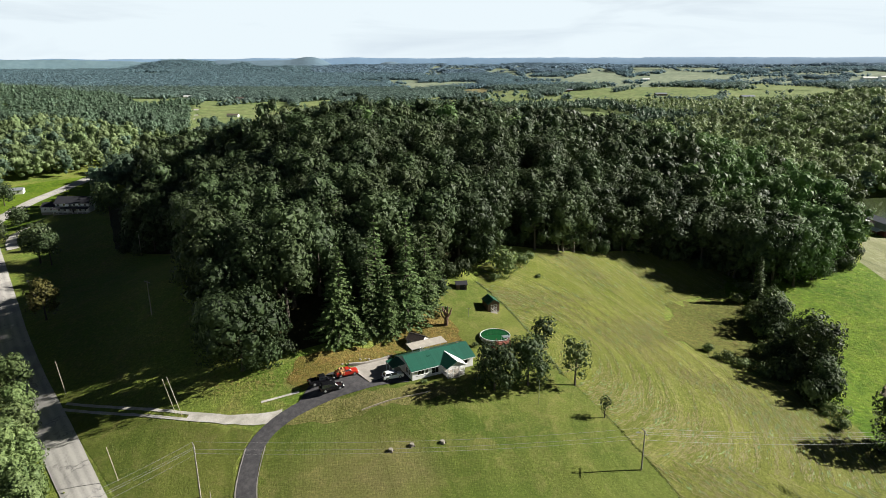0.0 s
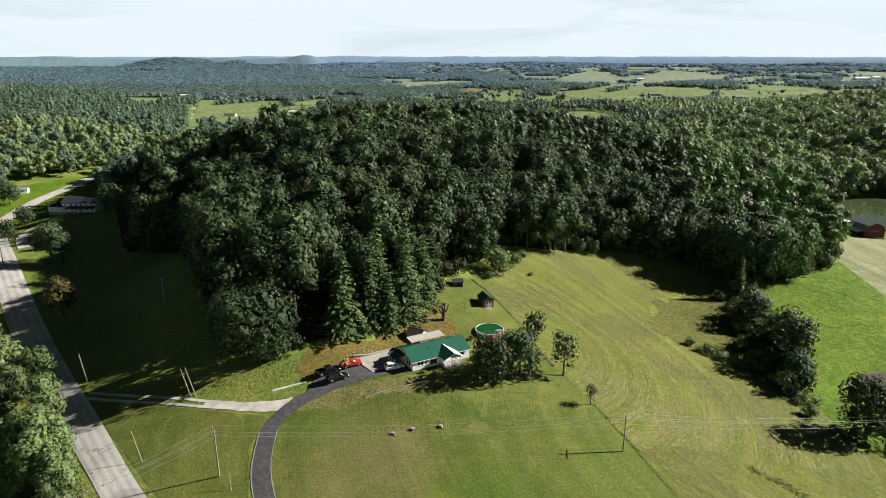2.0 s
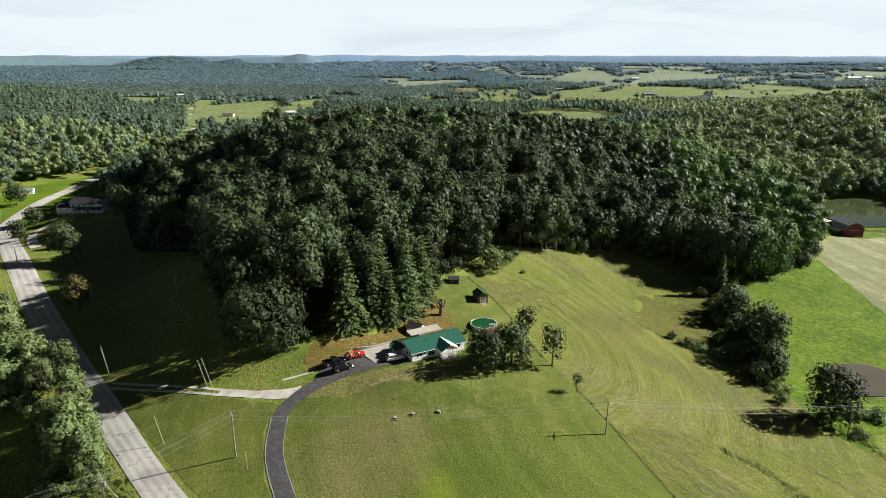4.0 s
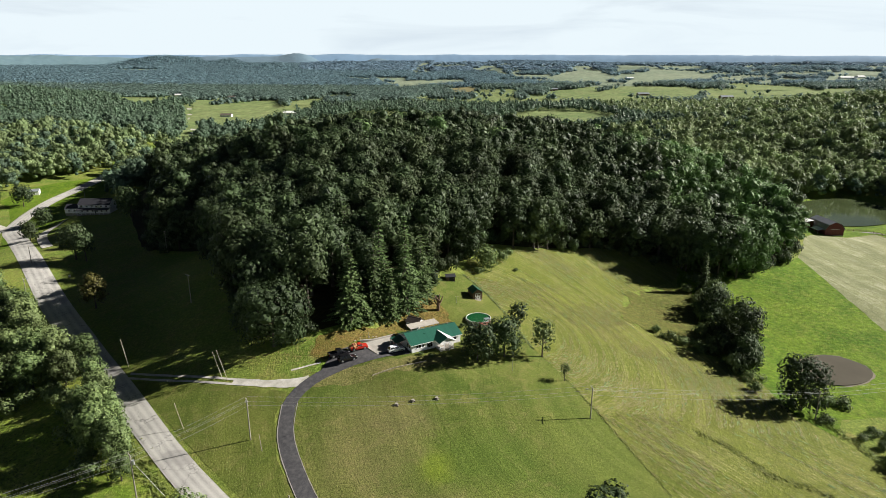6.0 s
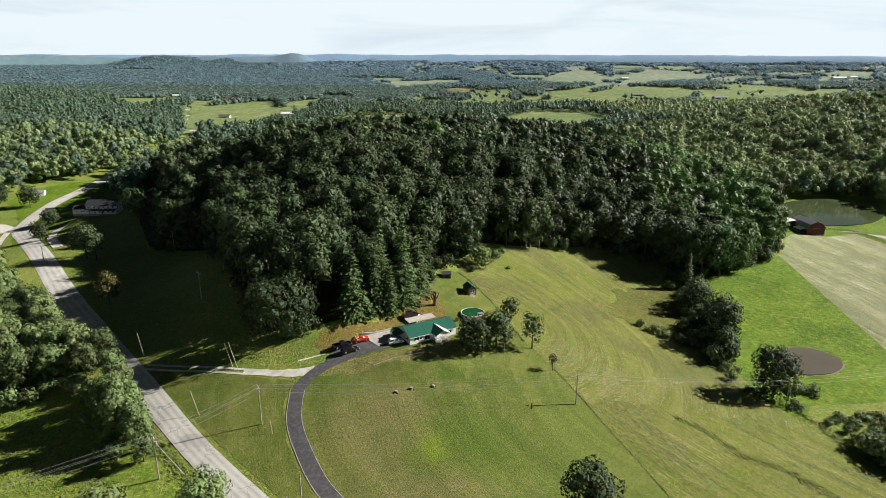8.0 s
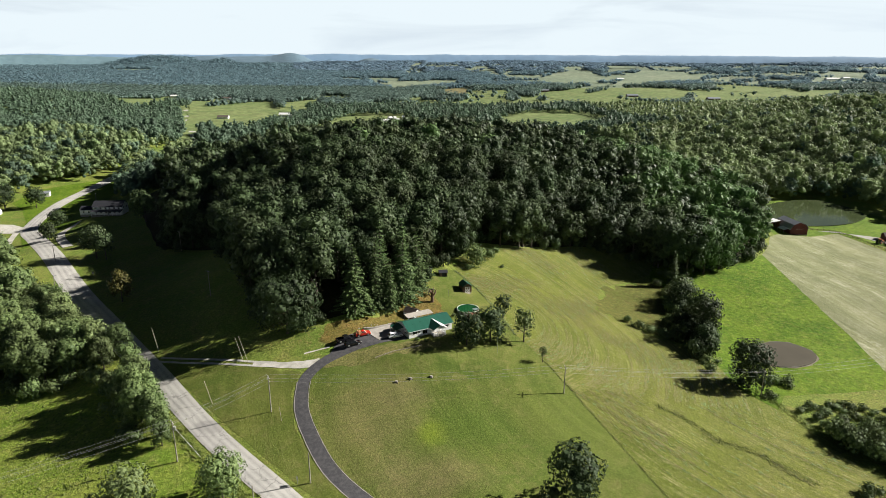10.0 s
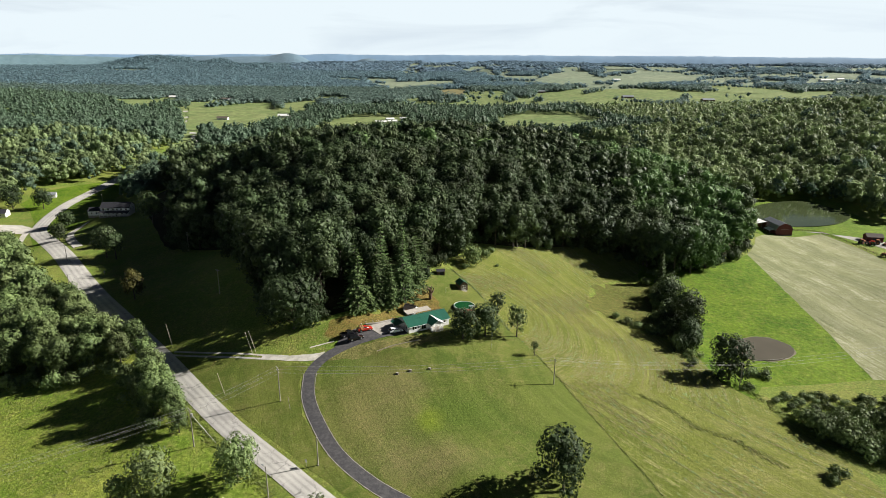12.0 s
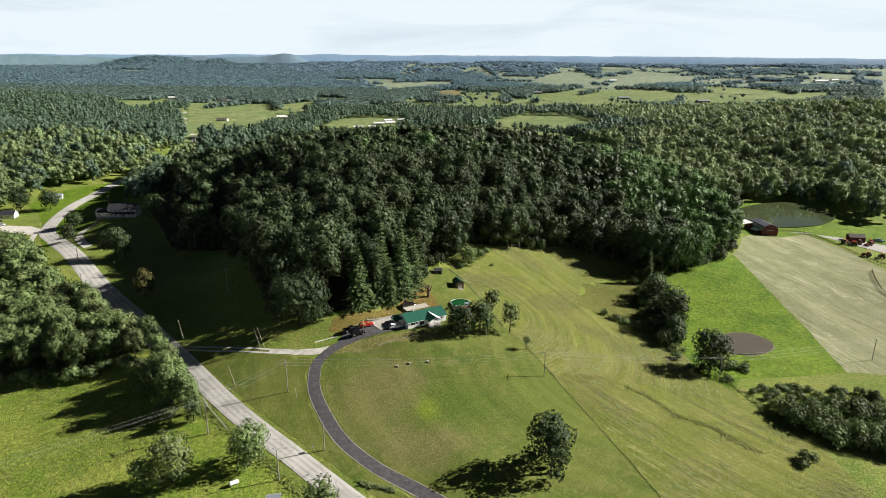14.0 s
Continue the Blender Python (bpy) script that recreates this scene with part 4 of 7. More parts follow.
# far farm buildings: x, y, length, depth, wall height, turn, roof
FAR_SITES = [(-106, 950, 15, 8, 3, 8, 'WHITE'), (-84, 960, 13, 7, 3, 4, 'WHITE'), (-78, 1010, 18, 9, 3, 5, 'WHITE'), (-58, 1022, 16, 8, 3, 12, 'WHITE'), (-62, 1060, 14, 8, 3, 20, 'WHITE'), (-40, 1075, 16, 8, 3, -10, 'WHITE'), (-285, 835, 10, 8, 4, 10, 'WHITE'), (-640, 1600, 26, 12, 4, 0, 'WHITE'), (-492, 1540, 28, 12, 4, 5, 'BROWN')]
FAR_SITES += [(-470, 1520, 16, 10, 4, -20, 'WHITE'), (-262, 1110, 26, 12, 4, 0, 'WHITE'), (-355, 1056, 18, 10, 4, 0, 'BROWN'), (508, 1554, 28, 14, 5, 0, 'DARK'), (673, 1460, 30, 14, 5, 5, 'DARK'), (1478, 2300, 50, 20, 6, 0, 'WHITE'), (1560, 2330, 30, 16, 6, 10, 'WHITE'), (330, 1760, 20, 12, 5, 0, 'DARK'), (760, 2500, 30, 16, 6, 0, 'WHITE')]
LEFT_ROAD = np.array(ROAD[15:])


def open_land(x, y):
    free = np.zeros(np.shape(x), bool)
    for poly in FIELDS + CLEAR + [FALLOW, WOODED_HILL, WOOD_LEFT]:
        free |= inside(poly, x, y)
    for (ax, ay), (bx, by) in zip(LEFT_ROAD[:-1], LEFT_ROAD[1:]):
        t = np.clip(((x - ax) * (bx - ax) + (y - ay) * (by - ay)) / ((bx - ax) ** 2 + (by - ay) ** 2), 0, 1)
        free |= np.hypot(x - ax - t * (bx - ax), y - ay - t * (by - ay)) < (14 if ay < 470 else 7 if ay < 560 else 11)
    return free


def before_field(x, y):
    """Land camera-side of a far field, cleared of tall trees to show it."""
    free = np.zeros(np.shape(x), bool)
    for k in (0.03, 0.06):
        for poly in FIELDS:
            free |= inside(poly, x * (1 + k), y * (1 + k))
    for site in FAR_SITES:  # farmyards, cleared towards the camera so they show
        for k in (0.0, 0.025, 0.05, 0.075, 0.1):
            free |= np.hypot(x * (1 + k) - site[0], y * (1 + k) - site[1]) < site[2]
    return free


def in_view_land(x, y):
    return np.abs(x) < 0.715 * y + 85


def stand(xs, ys, sink, size, tall, kinds, first=0):
    """Rows of trees for wood()."""
    zs, n = ground(xs, ys) - sink, len(xs)
    return list(zip(xs.tolist(), ys.tolist(), zs.tolist(), (size * rng.uniform(0.72, 1.28, n)).tolist(), rng.uniform(0, 6.28, n).tolist(), (tall * rng.uniform(0.86, 1.14, n)).tolist(), rng.random(n).tolist(), (first + rng.integers(kinds, size=n)).tolist()))


MID_CROWNS = [small_crown(61 + i, 7, 1.6, 6, 0.54, 17 + i, 5.8, 0.48, 0.25) for i in range(5)]
MID_CROWNS += [small_crown(71 + i, 4, 2.0, 4, 0.66, 16 + i, 6.2, 0.52, 0.4) for i in range(4)]
MID_CROWNS += [small_crown(81 + i, 1, 2.8, 3, 1.15, 15, 6.4, 0.56, 0.6) for i in range(4)]
rows, near, lefts = [], [], []
for y0, y1, gap, first, kinds in ((330, 520, 8.6, 0, 5), (520, 800, 9.0, 5, 4), (800, 1300, 10.2, 9, 4)):
    xs, ys = scatter(rng, -1150, 1150, y0, y1, gap)
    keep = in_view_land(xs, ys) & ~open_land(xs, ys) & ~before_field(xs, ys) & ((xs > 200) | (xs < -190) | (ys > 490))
    keep &= ~((np.abs(xs - 10) < 130) & (ys > 470) & (ys < 600))  # no trees where the hill hides the valley floor from the camera
    keep &= ~((xs > 200) & (ys < 395) & (xs < 310))
    xs, ys = xs[keep], ys[keep]
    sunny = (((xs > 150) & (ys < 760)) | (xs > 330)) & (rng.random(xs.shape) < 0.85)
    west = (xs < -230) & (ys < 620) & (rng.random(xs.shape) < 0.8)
    rest = ~(sunny | west)
    lefts += stand(xs[west], ys[west], 1.5, 0.95, 1.0, kinds, first)
    rows += stand(xs[rest], ys[rest], 1.5, 0.95, 1.0, kinds, first)
    near += stand(xs[sunny], ys[sunny], 1.5, 1.0, 1.0, kinds, first)
# roadside and lakeside stands carry haze and sunlight in their leaf colour
wood("roadside_hill_woods", MID_CROWNS, lefts, HAZE_PALE_LEAVES, "leafy green woods on the hill beside the road")
wood("lakeside_woods", MID_CROWNS, near, LIT_LAKE_LEAVES, "broadleaf woods beyond the lake, sunlit haze in their colour")
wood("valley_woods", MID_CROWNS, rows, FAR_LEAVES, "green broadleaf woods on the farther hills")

FAR_CLUMPS = [tufted(np.random.default_rng(90 + i), [(0, 0, 8.0, 6.2)], 4.1, 2, 2.6, 8.0, 0.84, False, 1.1) for i in range(5)]
# haze sits in these leaf colours, bluer and lighter band by band
for name, label, material, bands in (("distant_woods", "distant woods and hedgerows", FARTHEST_LEAVES, ((1300, 2000, 9.5),)), ("blue_green_woods", "woods and hedgerows on the plain, haze in their colour", HAZE_BLUE_LEAVES, ((2000, 3100, 12.0),)), ("hazy_woods", "hazy blue woods near the horizon", HAZE_LEAVES, ((3100, 4450, 22.0),)), ("knob_woods", "woods on a far knob, haze in their colour", HAZE_BLUE_LEAVES, ((3100, 4700, 17.0),))):
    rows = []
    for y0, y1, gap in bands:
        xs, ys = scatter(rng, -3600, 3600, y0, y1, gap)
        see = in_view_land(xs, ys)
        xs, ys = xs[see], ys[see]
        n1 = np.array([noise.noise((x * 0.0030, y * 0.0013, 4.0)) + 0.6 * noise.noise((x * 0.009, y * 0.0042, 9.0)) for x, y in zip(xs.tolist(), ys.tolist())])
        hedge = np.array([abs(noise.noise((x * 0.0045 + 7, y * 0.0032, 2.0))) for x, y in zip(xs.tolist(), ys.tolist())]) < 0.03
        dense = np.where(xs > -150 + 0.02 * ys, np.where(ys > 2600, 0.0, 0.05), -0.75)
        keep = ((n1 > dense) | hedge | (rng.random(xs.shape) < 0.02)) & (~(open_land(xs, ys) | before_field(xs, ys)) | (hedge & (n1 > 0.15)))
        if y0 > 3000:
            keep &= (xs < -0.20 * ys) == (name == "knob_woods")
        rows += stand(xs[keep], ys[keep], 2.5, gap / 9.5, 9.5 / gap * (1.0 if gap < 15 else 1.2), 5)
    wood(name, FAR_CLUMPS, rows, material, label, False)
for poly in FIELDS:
    # both field colours hold haze, more of it beyond y 1900
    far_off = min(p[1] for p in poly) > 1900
    sheet("far_field", wobbly(poly, 40, 8.0, 20.0), 45, 0.8, HAZY_FIELD if far_off else FAR_FIELD, "field on the plain, haze painted into its green" if far_off else "pale green far hay field", "field")
sheet("far_field", wobbly(FALLOW, 30, 8.0, 22.0), 30, 1.0, FALLOW_FIELD, "tan fallow field among the woods", "field")


def ridge(label, far, az0, az1, top, rough, seed, depth, material):
    """A long wooded ridge on the horizon; top: height for a bearing in degrees."""
    az = np.arange(az0, az1, 0.12)
    v = []
    for i, k in enumerate(np.linspace(0, 1, 15)):
        rr = far - depth + depth * k
        lift = math.sin(k * math.pi / 2 * 1.04) ** 1.4
        for a in az.tolist():
            h = top(a) + rough * noise.noise((a * 0.35, k * 2.0, seed)) + rough * 0.35 * noise.noise((a * 1.6, k * 8.0, seed)) + 1.6 * noise.noise((a * 9.0, k * 40, seed))
            v.append((rr * math.sin(radians(a)), rr * math.cos(radians(a)), -12 + (h + 12) * lift))
    w = len(az)
    a = (np.arange(14)[:, None] * w + np.arange(w - 1)[None]).ravel()
    ob = mesh_object("distant_ridge", v, np.c_[a, a + 1, a + w + 1, a + w], material, smooth=True)
    tagged(ob, label, "backdrop", kind="structure")


# blue haze is painted into these three ridge colours
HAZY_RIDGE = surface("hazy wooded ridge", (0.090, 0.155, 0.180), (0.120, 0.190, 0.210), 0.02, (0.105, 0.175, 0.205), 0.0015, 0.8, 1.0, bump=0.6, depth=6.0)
HAZY_KNOB = surface("hazed wooded knobs", (0.078, 0.135, 0.175), (0.105, 0.165, 0.205), 0.02, (0.090, 0.150, 0.195), 0.002, 0.8, 1.0, bump=0.6, depth=6.0)
FAR_RIDGE = surface("hazed far ridge", (0.125, 0.215, 0.320), (0.150, 0.245, 0.350), 0.01, (0.135, 0.230, 0.340), 0.0008, 0.8, 1.0, bump=0.2, depth=3.0)
hump = lambda a, c, w, h: h * math.exp(-((a - c) / w) ** 2)
ridge("long ridge on the horizon, painted haze blue", 4880, -60, 60, lambda a: 100 + hump(a, -40, 9, 5) + hump(a, -12, 5, 4) + hump(a, -7.6, 1.8, 6) + hump(a, 1.5, 1.4, 4) - hump(a, 34, 12, 8), 6, 1.0, 420, FAR_RIDGE)
ridge("wooded ridge beyond the plain, haze painted in", 4560, -62, -20, lambda a: -12 + 104 / (1 + math.exp((a + 22) / 1.2)) + hump(a, -33, 3, 5) - hump(a, -38, 2.5, 6), 9, 2.0, 240, HAZY_RIDGE)
ridge("wooded knobs on the plain, painted haze blue", 4620, -24, 2, lambda a: -10 + hump(a, -18.5, 4.2, 100) + hump(a, -11.2, 2.3, 112) + hump(a, -14.5, 2.0, 45) + hump(a, -4.6, 2.0, 86) + hump(a, 0.5, 3.0, 40), 5, 3.0, 500, HAZY_KNOB)

# ---- the house and its yard ----
WHITE = surface("white siding", (0.66, 0.66, 0.64), (0.80, 0.80, 0.78), 3.0, (0.58, 0.58, 0.55), 0.6, 0.4, 0.6, bump=0.1)
WHITE_TRIM = surface("white trim", (0.72, 0.72, 0.70), (0.82, 0.82, 0.80), 4.0, None, 0.5, 0.3, 0.5, bump=0.05)
GREEN_ROOF = surface("green metal roof", (0.010, 0.078, 0.050), (0.016, 0.105, 0.068), 1.5, (0.022, 0.085, 0.060), 0.4, 0.6, 0.42, bump=0.05, vary=0.08)
GREY_ROOF = surface("grey metal roof", (0.24, 0.26, 0.29), (0.33, 0.35, 0.38), 1.0, (0.20, 0.21, 0.23), 0.25, 0.6, 0.45, metal=0.3, bump=0.05)
TAN_ROOF = surface("tan roofing", (0.34, 0.31, 0.26), (0.46, 0.43, 0.37), 1.5, (0.25, 0.23, 0.2), 0.4, 0.6, 0.8, bump=0.1)
DARK_ROOF = surface("dark shingles", (0.010, 0.011, 0.016), (0.022, 0.023, 0.030), 3.0, (0.016, 0.017, 0.022), 0.4, 0.5, 0.85, bump=0.2)
BROWN_ROOF = surface("brown shingles", (0.07, 0.055, 0.045), (0.13, 0.10, 0.085), 3.0, None, 0.4, 0.5, 0.85, bump=0.2)
RED_BARN = surface("red barn boards", (0.085, 0.020, 0.018), (0.14, 0.034, 0.028), 2.0, (0.06, 0.02, 0.018), 0.3, 0.5, 0.85, bump=0.2, vary=0.1)
BROWN_WOOD = surface("brown boards", (0.10, 0.060, 0.038), (0.18, 0.115, 0.075), 4.0, (0.08, 0.05, 0.035), 0.5, 0.5, 0.85, bump=0.3, vary=0.12)
RED_WOOD = surface("red stained wood", (0.20, 0.065, 0.045), (0.32, 0.12, 0.085), 4.0, (0.16, 0.07, 0.05), 0.5, 0.5, 0.8, bump=0.2, vary=0.1)
GREY_WOOD = surface("grey weathered wood", (0.20, 0.18, 0.15), (0.36, 0.33, 0.28), 5.0, (0.15, 0.13, 0.11), 0.6, 0.5, 0.9, bump=0.4, vary=0.12)
PALE_WOOD = surface("pale timber", (0.38, 0.33, 0.25), (0.55, 0.49, 0.39), 5.0, (0.25, 0.2, 0.15), 0.6, 0.5, 0.9, bump=0.3, vary=0.12)
STEEL = surface("galvanised steel", (0.42, 0.43, 0.44), (0.56, 0.57, 0.58), 4.0, None, 0.6, 0.3, 0.4, metal=0.8, bump=0.05)
RUBBER = surface("tyre rubber", (0.012, 0.012, 0.013), (0.028, 0.028, 0.028), 9.0, rough=0.85, bump=0.2)
BLACK_PAINT = surface("black car paint", (0.006, 0.006, 0.008), (0.012, 0.012, 0.014), 2.0, rough=0.14, bump=0.0)
WHITE_PAINT = surface("white car paint", (0.70, 0.71, 0.72), (0.80, 0.80, 0.81), 2.0, rough=0.18, bump=0.0)
RED_PAINT = surface("red car paint", (0.36, 0.022, 0.012), (0.50, 0.035, 0.018), 2.0, rough=0.2, bump=0.0)
ORANGE_PAINT = surface("orange machine paint", (0.24, 0.085, 0.030), (0.36, 0.13, 0.045), 2.0, (0.2, 0.08, 0.03), 0.6, 0.5, 0.5, bump=0.05)
BLUE_PAINT = surface("pale blue car paint", (0.22, 0.32, 0.42), (0.30, 0.40, 0.50), 2.0, rough=0.2, bump=0.0)
TAN_LOAD = surface("tan cut wood", (0.40, 0.19, 0.08), (0.62, 0.34, 0.17), 3.0, (0.3, 0.16, 0.08), 0.7, 0.5, 0.9, bump=0.5, depth=0.05, vary=0.2)
LAMP_GLASS = surface("lamp glass", (0.55, 0.55, 0.52), (0.7, 0.7, 0.68), 5.0, rough=0.12, bump=0.0)
TAIL_RED = surface("red lamp glass", (0.30, 0.012, 0.010), (0.40, 0.02, 0.015), 5.0, rough=0.15, bump=0.0)


def glass_material(name, tone, rough=0.05):
    m, n, l, p = node_material(name)
    p.inputs["Base Color"].default_value = (*tone, 1)
    p.inputs["Roughness"].default_value = rough
    p.inputs["Specular IOR Level"].default_value = 0.7
    g = noise_tex(n, l, place(n, l), 1.4, 3)
    bumped(n, l, p, g, 0.02, 0.01)
    return m


def water_material(name, deep, murky, ripple):
    m, n, l, p = node_material(name)
    vec = place(n, l)
    g = noise_tex(n, l, vec, 0.05, 4)
    l.new(mixed(n, l, spread_range(n, l, g, 0.35, 0.65), deep, murky), p.inputs["Base Color"])
    p.inputs["Roughness"].default_value, p.inputs["IOR"].default_value = 0.08, 1.33
    bumped(n, l, p, noise_tex(n, l, vec, 1.6, 3), ripple, 0.02)
    return m


GLASS = glass_material("dark window glass", (0.012, 0.014, 0.016))
POOL_WATER = water_material("green pool water", (0.008, 0.062, 0.020), (0.012, 0.082, 0.028), 0.05)
POND_WATER = water_material("brown pond water", (0.098, 0.088, 0.066), (0.115, 0.104, 0.078), 0.03)
LAKE_WATER = water_material("green lake water", (0.050, 0.066, 0.028), (0.068, 0.086, 0.040), 0.06)


def window_unit(parent, x, z, w, h, at, axis="y", out=-1, name="window"):
    """A window in a wall that faces along an axis: frame, sill and two panes as sub-parts."""
    def slab(a, z0, b, z1, d0, d1):
        lo, hi = sorted((at + out * d0, at + out * d1))
        return boxed(a, lo, z0, b, hi, z1) if axis == "y" else boxed(lo, a, z0, hi, b, z1)
    win = part(name, slab(x - w / 2, z, x + w / 2, z + h, 0.002, 0.03), WHITE_TRIM, parent)
    part("pane", slab(x - w / 2 + 0.08, z + 0.08, x - 0.04, z + h - 0.08, 0.03, 0.045), GLASS, win, "dark glass pane")
    part("pane", slab(x + 0.04, z + 0.08, x + w / 2 - 0.08, z + h - 0.08, 0.03, 0.045), GLASS, win, "dark glass pane")
    part("sill", slab(x - w / 2 - 0.06, z - 0.08, x + w / 2 + 0.06, z, 0.002, 0.10), WHITE_TRIM, win)
    return win


def gable_walls(parent, L, D, h, rise, material, thick=0.15, label=""):
    """Four walls of a gabled house whose ridge runs along x."""
    part("front_wall", boxed(0, 0, 0, L, thick, h), material, parent, label)
    part("back_wall", boxed(0, D - thick, 0, L, D, h), material, parent, label)
    for x0, x1, nm in ((0, thick, "gable_wall"), (L - thick, L, "gable_wall")):
        part(nm, prism(bmesh.new(), [(thick + 0.002, 0), (D - thick - 0.002, 0), (D - thick - 0.002, h), (D / 2, h + rise * (1 - 2 * thick / D)), (thick + 0.002, h)], x0, x1), material, parent, label)


def gable_roof(parent, L, D, h, rise, over, material, panel=0.92, thick=0.07, cap=True, name="roof"):
    """Two slopes of metal sheets or shingle courses over a ridge along x, each sheet with its raised seam."""
    slope = math.atan2(rise, D / 2)
    run = (D / 2 + over) / math.cos(slope)
    root = part(name, boxed(-over, D / 2 - 0.10, h + rise - 0.02, L + over, D / 2 + 0.10, h + rise + 0.05), material, parent, "ridge cap")
    count = max(1, round((L + 2 * over) / panel))
    w = (L + 2 * over) / count
    bm = boxed(0, 0, 0, w - 0.006, run, thick)
    box(bm, 0.0, 0, thick, 0.035, run, thick + 0.018)
    me = bpy.data.meshes.new("roof_sheet")
    bm.to_mesh(me)
    bm.free()
    me.materials.append(material)
    for i in range(count):
        for side in (0, 1):
            o = new("roof_sheet", me)
            o.parent = root
            x = -over + i * w
            if side == 0:
                o.matrix_basis = Matrix.Translation((x, -over, h - over * math.tan(slope))) @ Matrix.Rotation(slope, 4, "X")
            else:
                o.matrix_basis = Matrix.Translation((x + w, D + over, h - over * math.tan(slope))) @ Matrix.Rotation(math.pi, 4, "Z") @ Matrix.Rotation(slope, 4, "X")
    return root


def farmhouse():
    L, D, h, rise = 15.4, 8.2, 2.55, 1.75
    ob = thing("house", pose(-7.0, 124.9, 11.95, 0, 0, 28), "single-storey white house with a green metal gable roof and porch", "house")
    part("foundation", boxed(0.05, 0.05, -1.6, L - 0.05, D - 0.05, 0.0), CONCRETE, ob, "grey concrete foundation")
    gable_walls(ob, L, D, h, rise, WHITE)
    gable_roof(ob, L, D, h, rise, 0.45, GREEN_ROOF)
    part("fascia", boxed(-0.43, -0.47, h - 0.36, L + 0.43, -0.44, h - 0.20), WHITE_TRIM, ob)
    for x, w in ((2.1, 1.7), (3.5, 0.7), (13.2, 1.6)):
        window_unit(ob, x, 1.0, w, 1.1, 0.0)
    window_unit(ob, 5.6, 0.55, 1.8, 1.6, 0.0)
    for y in (1.5, 2.7):
        window_unit(ob, y, 0.8, 0.8, 1.4, 0.0, "x")
    for x in (3.0, 6.2, 10.5):
        window_unit(ob, x, 1.0, 1.2, 1.1, D, "y", 1)
    door = part("front_door", boxed(9.0, -0.05, 0.05, 9.95, -0.002, 2.1), WHITE_TRIM, ob)
    part("door_glass", boxed(9.25, -0.065, 1.1, 9.7, -0.051, 1.9), GLASS, door)
    part("knob", rod(bmesh.new(), (9.85, -0.05, 1.0), (9.85, -0.12, 1.0), 0.035), STEEL, door)
    vent = part("vent_pipe", rod(bmesh.new(), (4.6, 5.4, h + 0.9), (4.6, 5.4, h + rise + 0.35), 0.10), STEEL, ob, "roof vent pipe")
    part("cap", rod(bmesh.new(), (4.6, 5.4, h + rise + 0.35), (4.6, 5.4, h + rise + 0.45), 0.16, 0.05), STEEL, vent)
    part("roof_vent", boxed(4.9, 2.4, h + 0.95, 5.5, 2.9, h + 1.28, 0.03), GREEN_ROOF, ob, "small green roof vent")
    part("roof_vent", boxed(13.6, 4.6, h + 1.3, 14.0, 5.0, h + 1.75, 0.03), GREY_WOOD, ob, "small dark roof vent")
    # porch with its own cross gable
    px0, px1, out = 7.2, 11.6, 2.9
    mid, pr = (px0 + px1) / 2, 1.15
    part("porch_floor", boxed(px0, -out, 0.10, px1, -0.02, 0.28), GREY_WOOD, ob, "weathered porch floor")
    part("porch_skirt", boxed(px0 + 0.05, -out + 0.05, -1.1, px1 - 0.05, -out + 0.12, 0.10), WHITE_TRIM, ob)
    for x in (px0 + 0.08, mid - 0.75, mid + 0.75, px1 - 0.08):
        part("porch_post", boxed(x - 0.07, -out + 0.03, 0.28, x + 0.07, -out + 0.17, h - 0.10), WHITE_TRIM, ob)
    for x0, x1 in ((px0 + 0.15, mid - 0.82), (mid + 0.82, px1 - 0.15)):
        rail = part("railing", boxed(x0, -out + 0.06, 1.12, x1, -out + 0.13, 1.20), WHITE_TRIM, ob)
        for x in np.arange(x0 + 0.08, x1, 0.16).tolist():
            part("baluster", boxed(x - 0.02, -out + 0.08, 0.28, x + 0.02, -out + 0.11, 1.12), WHITE_TRIM, rail)
    for x in (px0 + 0.1, px1 - 0.1):
        rail = part("railing", boxed(x - 0.035, -out + 0.18, 1.12, x + 0.035, -0.05, 1.20), WHITE_TRIM, ob)
        for y in np.arange(-out + 0.3, -0.1, 0.16).tolist():
            part("baluster", boxed(x - 0.02, y - 0.02, 0.28, x + 0.02, y + 0.02, 1.12), WHITE_TRIM, rail)
    part("porch_beam", boxed(px0, -out + 0.02, h - 0.10, px1, -out + 0.18, h + 0.12), WHITE_TRIM, ob)
    part("porch_gable", prism(bmesh.new(), [(px0, h + 0.13), (px1, h + 0.13), (mid, h + 0.13 + pr * 0.96)], -out + 0.04, -out + 0.14, "y"), WHITE, ob, "white porch gable")
    s = math.atan2(pr, (px1 - px0) / 2)
    run = ((px1 - px0) / 2 + 0.35) / math.cos(s)
    for side in (-1, 1):
        bm = bmesh.new()
        back_low, back_top = 0.3, 2.95
        a = [(mid, -out - 0.35), (mid, back_top), (mid + side * ((px1 - px0) / 2 + 0.35), back_low), (mid + side * ((px1 - px0) / 2 + 0.35), -out - 0.35)]
        zs = [h + 0.13 + pr, h + 0.13 + pr, h + 0.13 - 0.35 * math.tan(s), h + 0.13 - 0.35 * math.tan(s)]
        lo = [bm.verts.new((x, y, z)) for (x, y), z in zip(a, zs)]
        hi = [bm.verts.new((x, y, z + 0.08)) for (x, y), z in zip(a, zs)]
        bm.faces.new(lo), bm.faces.new(hi[::-1])
        for i in range(4):
            bm.faces.new((lo[i], hi[i], hi[(i + 1) % 4], lo[(i + 1) % 4]))
        bmesh.ops.recalc_face_normals(bm, faces=bm.faces)
